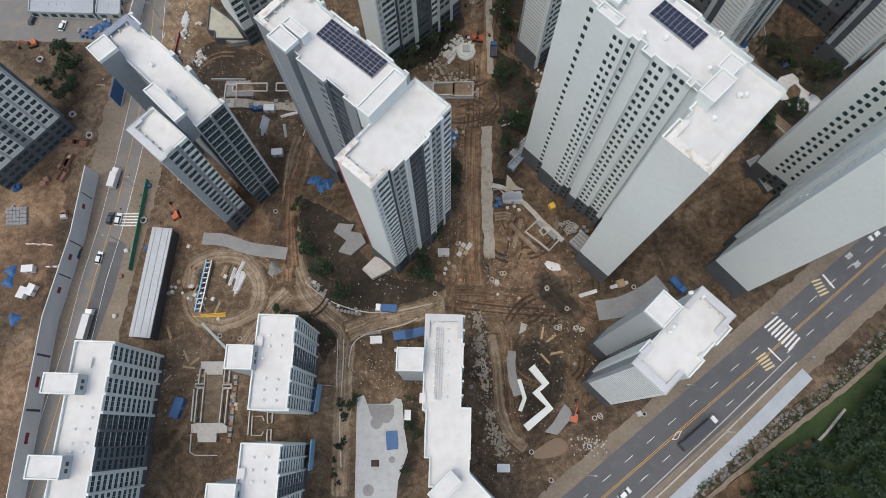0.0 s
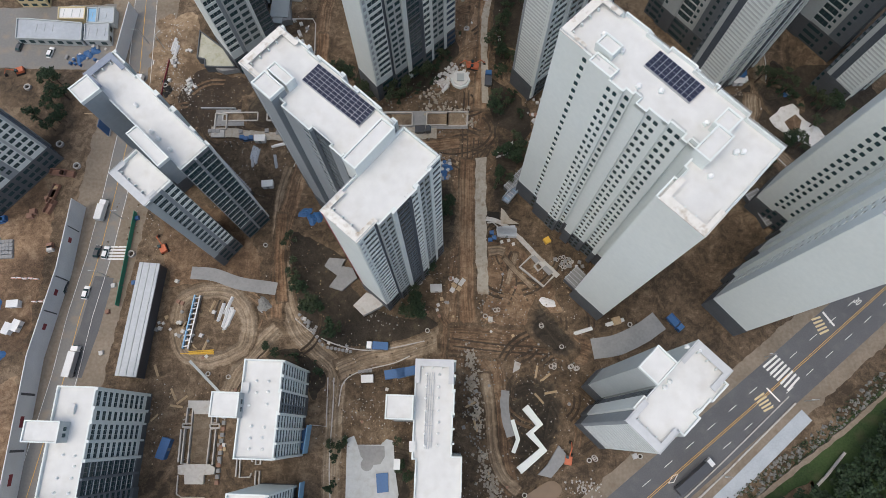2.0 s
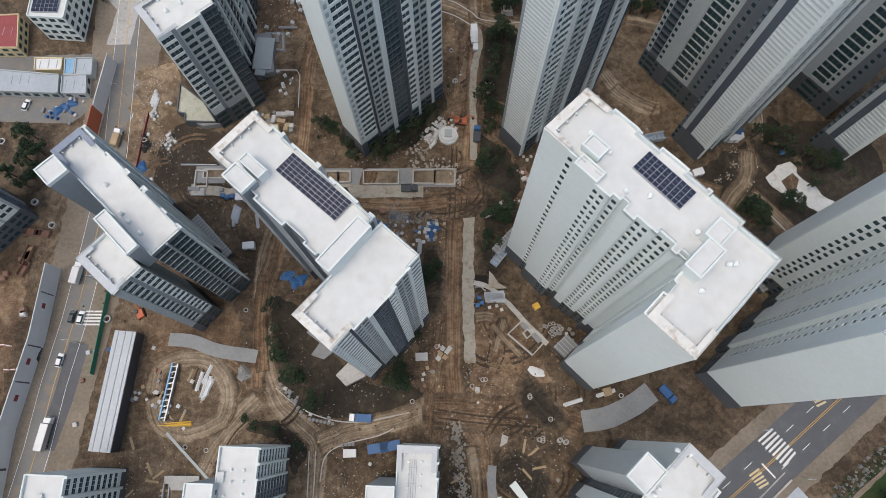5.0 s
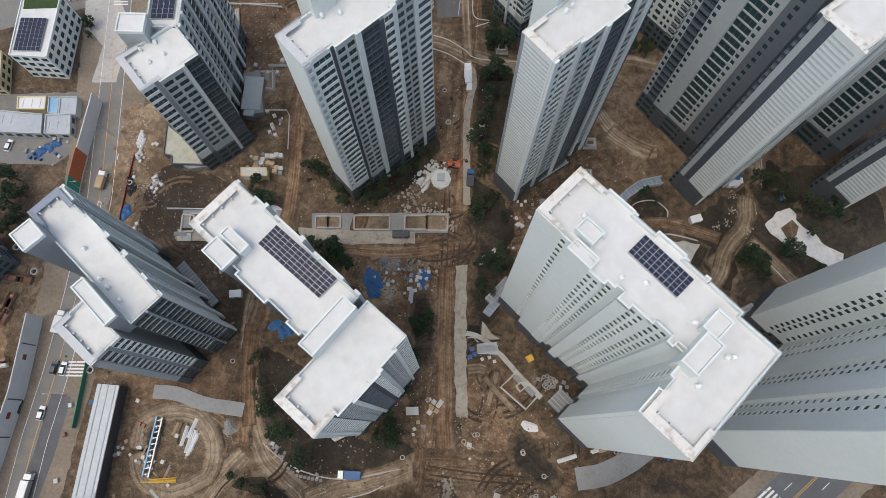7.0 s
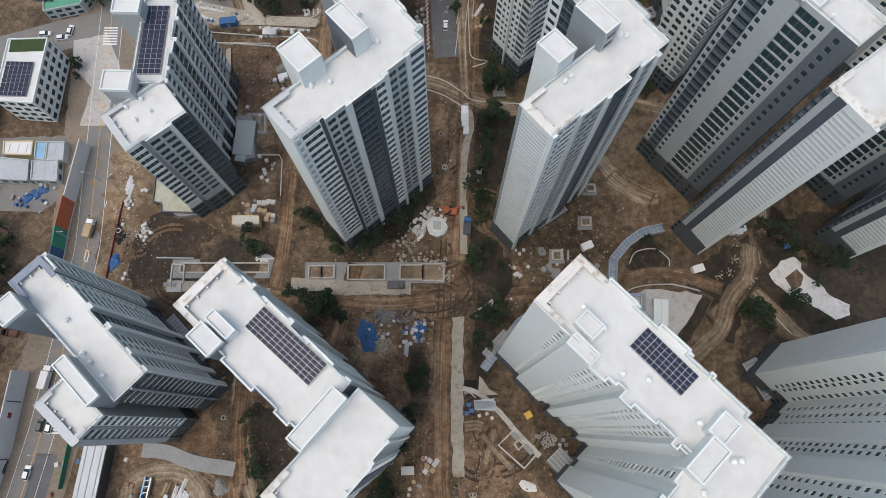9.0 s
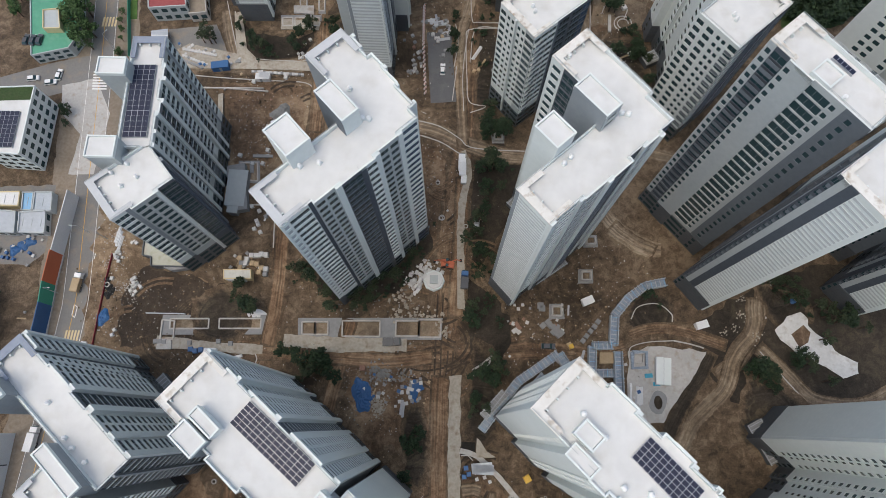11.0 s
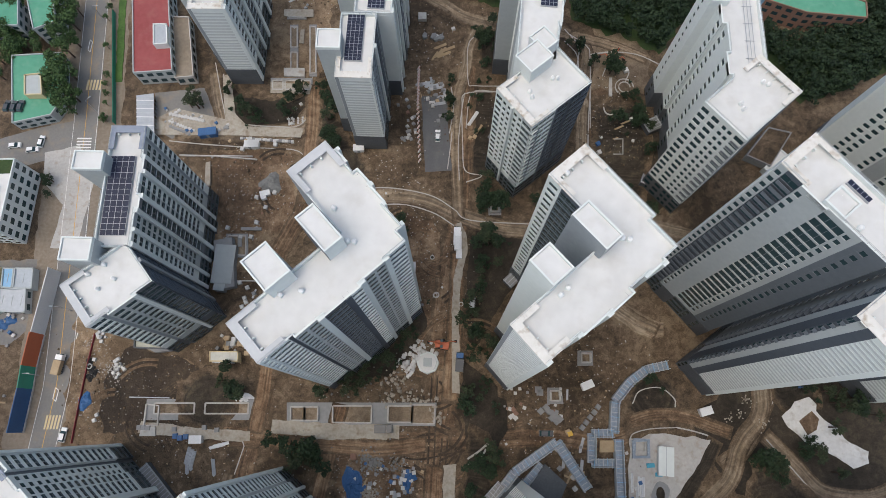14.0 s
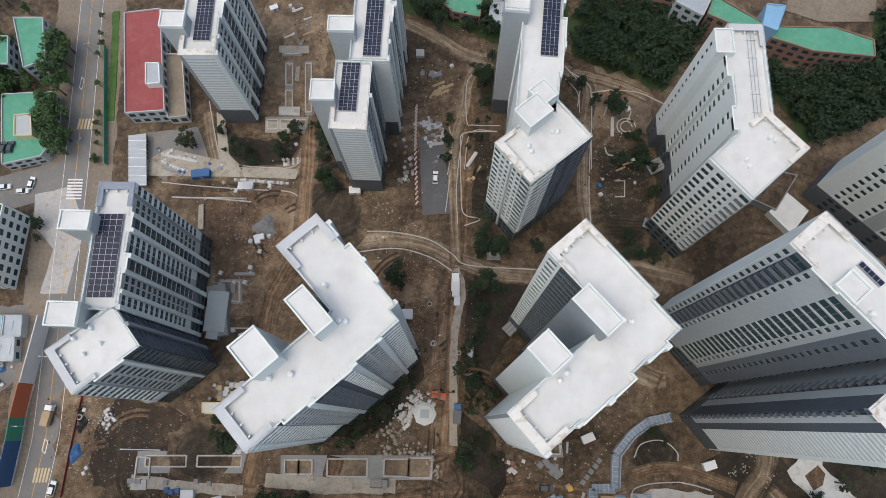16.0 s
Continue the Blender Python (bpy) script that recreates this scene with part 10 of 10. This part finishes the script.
    ('po', -86.1, 51.3, 70, 1.0), ('pw', -84.6, 44.5, 70, 1.0), ('tb', -83.4, 43.2, 70, 1.0), ('pw', -83.3, 41.7, 70, 1.0), ('pg', -84.2, 40.2, 70, 1.0), ('tb', -74.9, 50.0, 70, 1.0),
    ('pw', -74.1, 48.1, 70, 1.0), ('sw', -69.7, 50.5, 70, 1.0), ('sw', -69.3, 45.3, 70, 1.0), ('sw', -68.7, 46.3, 70, 1.0), ('tb', -70.0, 43.4, 70, 1.0), ('pw', -77.3, 40.5, 70, 1.0),
    ('tb', -75.6, 37.7, 70, 1.0), ('pg', -91.9, 42.1, 70, 1.0), ('pw', -90.9, 42.5, 70, 1.0), ('pw', -87.6, 58.1, 70, 1.0), ('sy', -79.9, 34.9, 2, 0.8), ('sy', -75.7, 34.9, 2, 0.8),
):
    put(code, x, y, ang, size)

kerb([(69.9 + 2.0 * math.cos(q * .6), 231.8 + 2.0 * math.sin(q * .6)) for q in range(10)], .35, .3, CONC, "garden_edge", "pale round garden edging in soil")
kerb([(69.9 + 3.2 * math.cos(q * .6), 231.8 + 3.2 * math.sin(q * .6)) for q in range(8)], .35, .3, CONC, "garden_edge", "pale round garden edging in soil")
kerb([(62.2, 223.8), (62.8, 221.7), (64.3, 220.9), (65.5, 221.3)], .4, .4, CONC, "garden_edge", "white curved garden edging in soil")
flat_slab([(64.5, 234.9), (65.5, 234.9), (65.2, 227.8), (64.1, 227.8)], 0.7, CONC, "long pale concrete block in a garden")
low_wall([(65.5, 211.6), (68.3, 211.7), (68.0, 206.0), (64.8, 205.9)], 0.35, 0.6, CONC, "thin pale concrete frame wall on earth")
kerb([(51.3, 252.7), (57.2, 247.9), (58.2, 242.4), (57.3, 215.7)], .3, .25)
kerb([(58.2, 244.6), (65.0, 245.8), (74.8, 245.0), (83.5, 240.8)], .3, .25)
kerb([(49.3, 249.9), (53.5, 244.5), (54.0, 236.8)], .3, .25)
kerb([(17.2, 251.9), (14.5, 246.9), (14.8, 232.7), (17.2, 231.2), (26.4, 231.2)], .3, .25)
kerb([(25.4, 229.0), (16.2, 228.2), (14.3, 214.7)], .3, .25)
kerb([(8.8, 230.4), (9.9, 222.9), (8.6, 212.5)], .3, .25)
flat_slab([(-50.9, 236.2), (-43.5, 236.3), (-43.2, 232.8), (-50.6, 233.1)], 0.8, CONC, "pale concrete slab of a planter")
flat_slab([(-53.3, 260.7), (-42.5, 260.9), (-42.2, 257.7), (-53.0, 257.9)], 0.3, SANDY, "dusty concrete strip between the towers")
flat_slab([(-46.4, 252.3), (-45.0, 252.4), (-44.9, 246.7), (-46.5, 246.7)], 0.3, SANDY, "pale rough slab on earth")
flat_slab([(-55.3, 231.0), (-40.4, 229.9), (-41.1, 226.4), (-54.9, 226.5)], 0.12, SANDY, "dusty concrete strip between the towers")
flat_slab([(-3.8, 259.5), (-0.9, 259.5), (-0.8, 256.8), (-3.7, 256.7)], 1.6, CONC, "small square concrete base on earth")
flat_slab([(-3.4, 131.0), (-2.0, 132.8), (-1.3, 132.1), (-2.6, 130.3)], 0.8, WHITE_PAVE, "white broken concrete slab beside the pavilion")
flat_slab([(-1.9, 133.1), (-0.5, 134.6), (0.2, 133.9), (-1.1, 132.3)], 0.8, WHITE_PAVE, "white broken concrete slab beside the pavilion")
flat_slab([(-0.4, 134.8), (1.4, 136.0), (1.8, 135.0), (0.4, 134.1)], 0.8, WHITE_PAVE, "white broken concrete slab beside the pavilion")
flat_slab([(-2.3, 130.0), (-1.3, 131.4), (-0.4, 130.8), (-1.4, 129.5)], 0.8, WHITE_PAVE, "white broken concrete slab beside the pavilion")
for code, x, y, ang, size in (
    ('cs', -56.5, 276.0, 25, 0.8), ('pw', -50.8, 277.6, 25, 1.0), ('pw', -49.6, 276.2, 25, 0.9), ('sw', -48.1, 276.2, 25, 0.7), ('sw', -50.6, 265.0, 25, 0.5), ('pw', -48.6, 265.7, 25, 0.9),
    ('sw', -44.1, 272.7, 25, 0.5), ('tb', -43.5, 266.3, 25, 1), ('pg', -1.2, 250.4, 25, 1.3), ('pg', 2.2, 250.9, 25, 1.3), ('pg', 3.6, 249.8, 25, 1.2), ('pg', 4.8, 250.5, 25, 1.3),
    ('pg', 2.8, 249.4, 25, 1.2), ('tb', 7.4, 245.7, 25, 1.3), ('tb', 6.0, 243.4, 25, 1.3), ('tb', 4.5, 246.7, 25, 1.2), ('pw', 9.1, 254.0, 25, 1.0), ('pw', 70.6, 238.3, 25, 1.4),
    ('tb', 67.2, 216.0, 25, 0.9), ('tb', 69.6, 218.1, 25, 0.9), ('pw', 71.5, 219.2, 25, 1), ('pb', 59.7, 209.7, 25, 1.2), ('pw', 60.0, 206.6, 25, 1.1),
):
    put(code, x, y, ang, size)
copy_thing(ex, pose(65.8, 241.0, 0, 0, 0, 150))

patch("court_paving", [(-93.4, 209.6), (-95.0, 215.0), (-87.5, 219.8), (-69.8, 216.0), (-72.6, 232.8), (-70.0, 234.0), (-66.3, 218.0), (-61.3, 213.3), (-41.9, 213.3), (-42.7, 209.6), (-62.8, 209.9)], SANDY, 0, "pale sandy paved court beside the annexe", "paving", thick=.05)

for code, words in (('pw', "white wrapped loads standing on bare earth"), ('pg', "grey concrete blocks standing on bare earth"), ('pt', "tan timber loads standing on bare earth"), ('pb', "blue wrapped loads standing on bare earth"), ('po', "red-brown loads standing on bare earth")):
    if code in STORES:
        solid("stored_materials", STORES[code], {'pw': WRAP, 'pg': GREYCONC, 'pt': TAN, 'pb': BLUE, 'po': BRICK}[code], words, "building materials", kind="stuff")

# scaffold blue sheeting on the low blocks
for p, q, z in (((-39.9, 13.9), (-40.6, 5.7), 6.0), ((-40.7, -2.3), (-40.9, -11.1), 6.0)):
    t = thing("site_screen", (*p, 0), "blue sheeting screen beside the low block", "screen")
    slab(t, "sheet", p, q, .3, 0, z, LIGHTBLUE)
bp = [(-19.3, 0.4), (-15.8, 0.8), (-15.3, -4.6), (-18.7, -5.0)]
patch("blue_cover", bp, BLUE, 0, "blue sheet laid on the plaza", "cover", kind="", thick=.4)

# lamp posts and poles along the roads
def pole(x, y, ang, label="grey street lamp pole beside the road", h=8.0):
    t = thing("street_lamp", (0, 0, 0), label, "street lamp", "street lamps")
    a = Acc()
    limb(a, (0, 0, 0), (0, 0, h), .13, .08, 6)
    part("pole", a, METAL, t)
    a = Acc()
    limb(a, (0, 0, h), (1.8, 0, h + .35), .06, .05, 5)
    part("arm", a, METAL, t)
    a = Acc()
    a.box(1.5, -.15, h + .25, 2.3, .15, h + .42)
    part("lamp_head", a, PALE, t)
    t.matrix_basis = pose(x, y, 0, 0, 0, ang)
    return t


lamp = None
for x, y in [(-123.5, 274.2), (-119.4, 255.3), (-115.1, 217.9)] + [(-111.0, 147.4), (-104.8, 145.5), (-117.8, 126.9)] + [(-109.4, 79.4), (-110.5, 59.1)] + offsets(ROAD, 8.5)[1:4] + offsets(ROAD, -8.5)[2:4]:
    if lamp is None:
        lamp = pole(x, y, 0)
    else:
        copy_thing(lamp, pose(x, y, 0, 0, 0, rng.choice((0, 180, 45))))
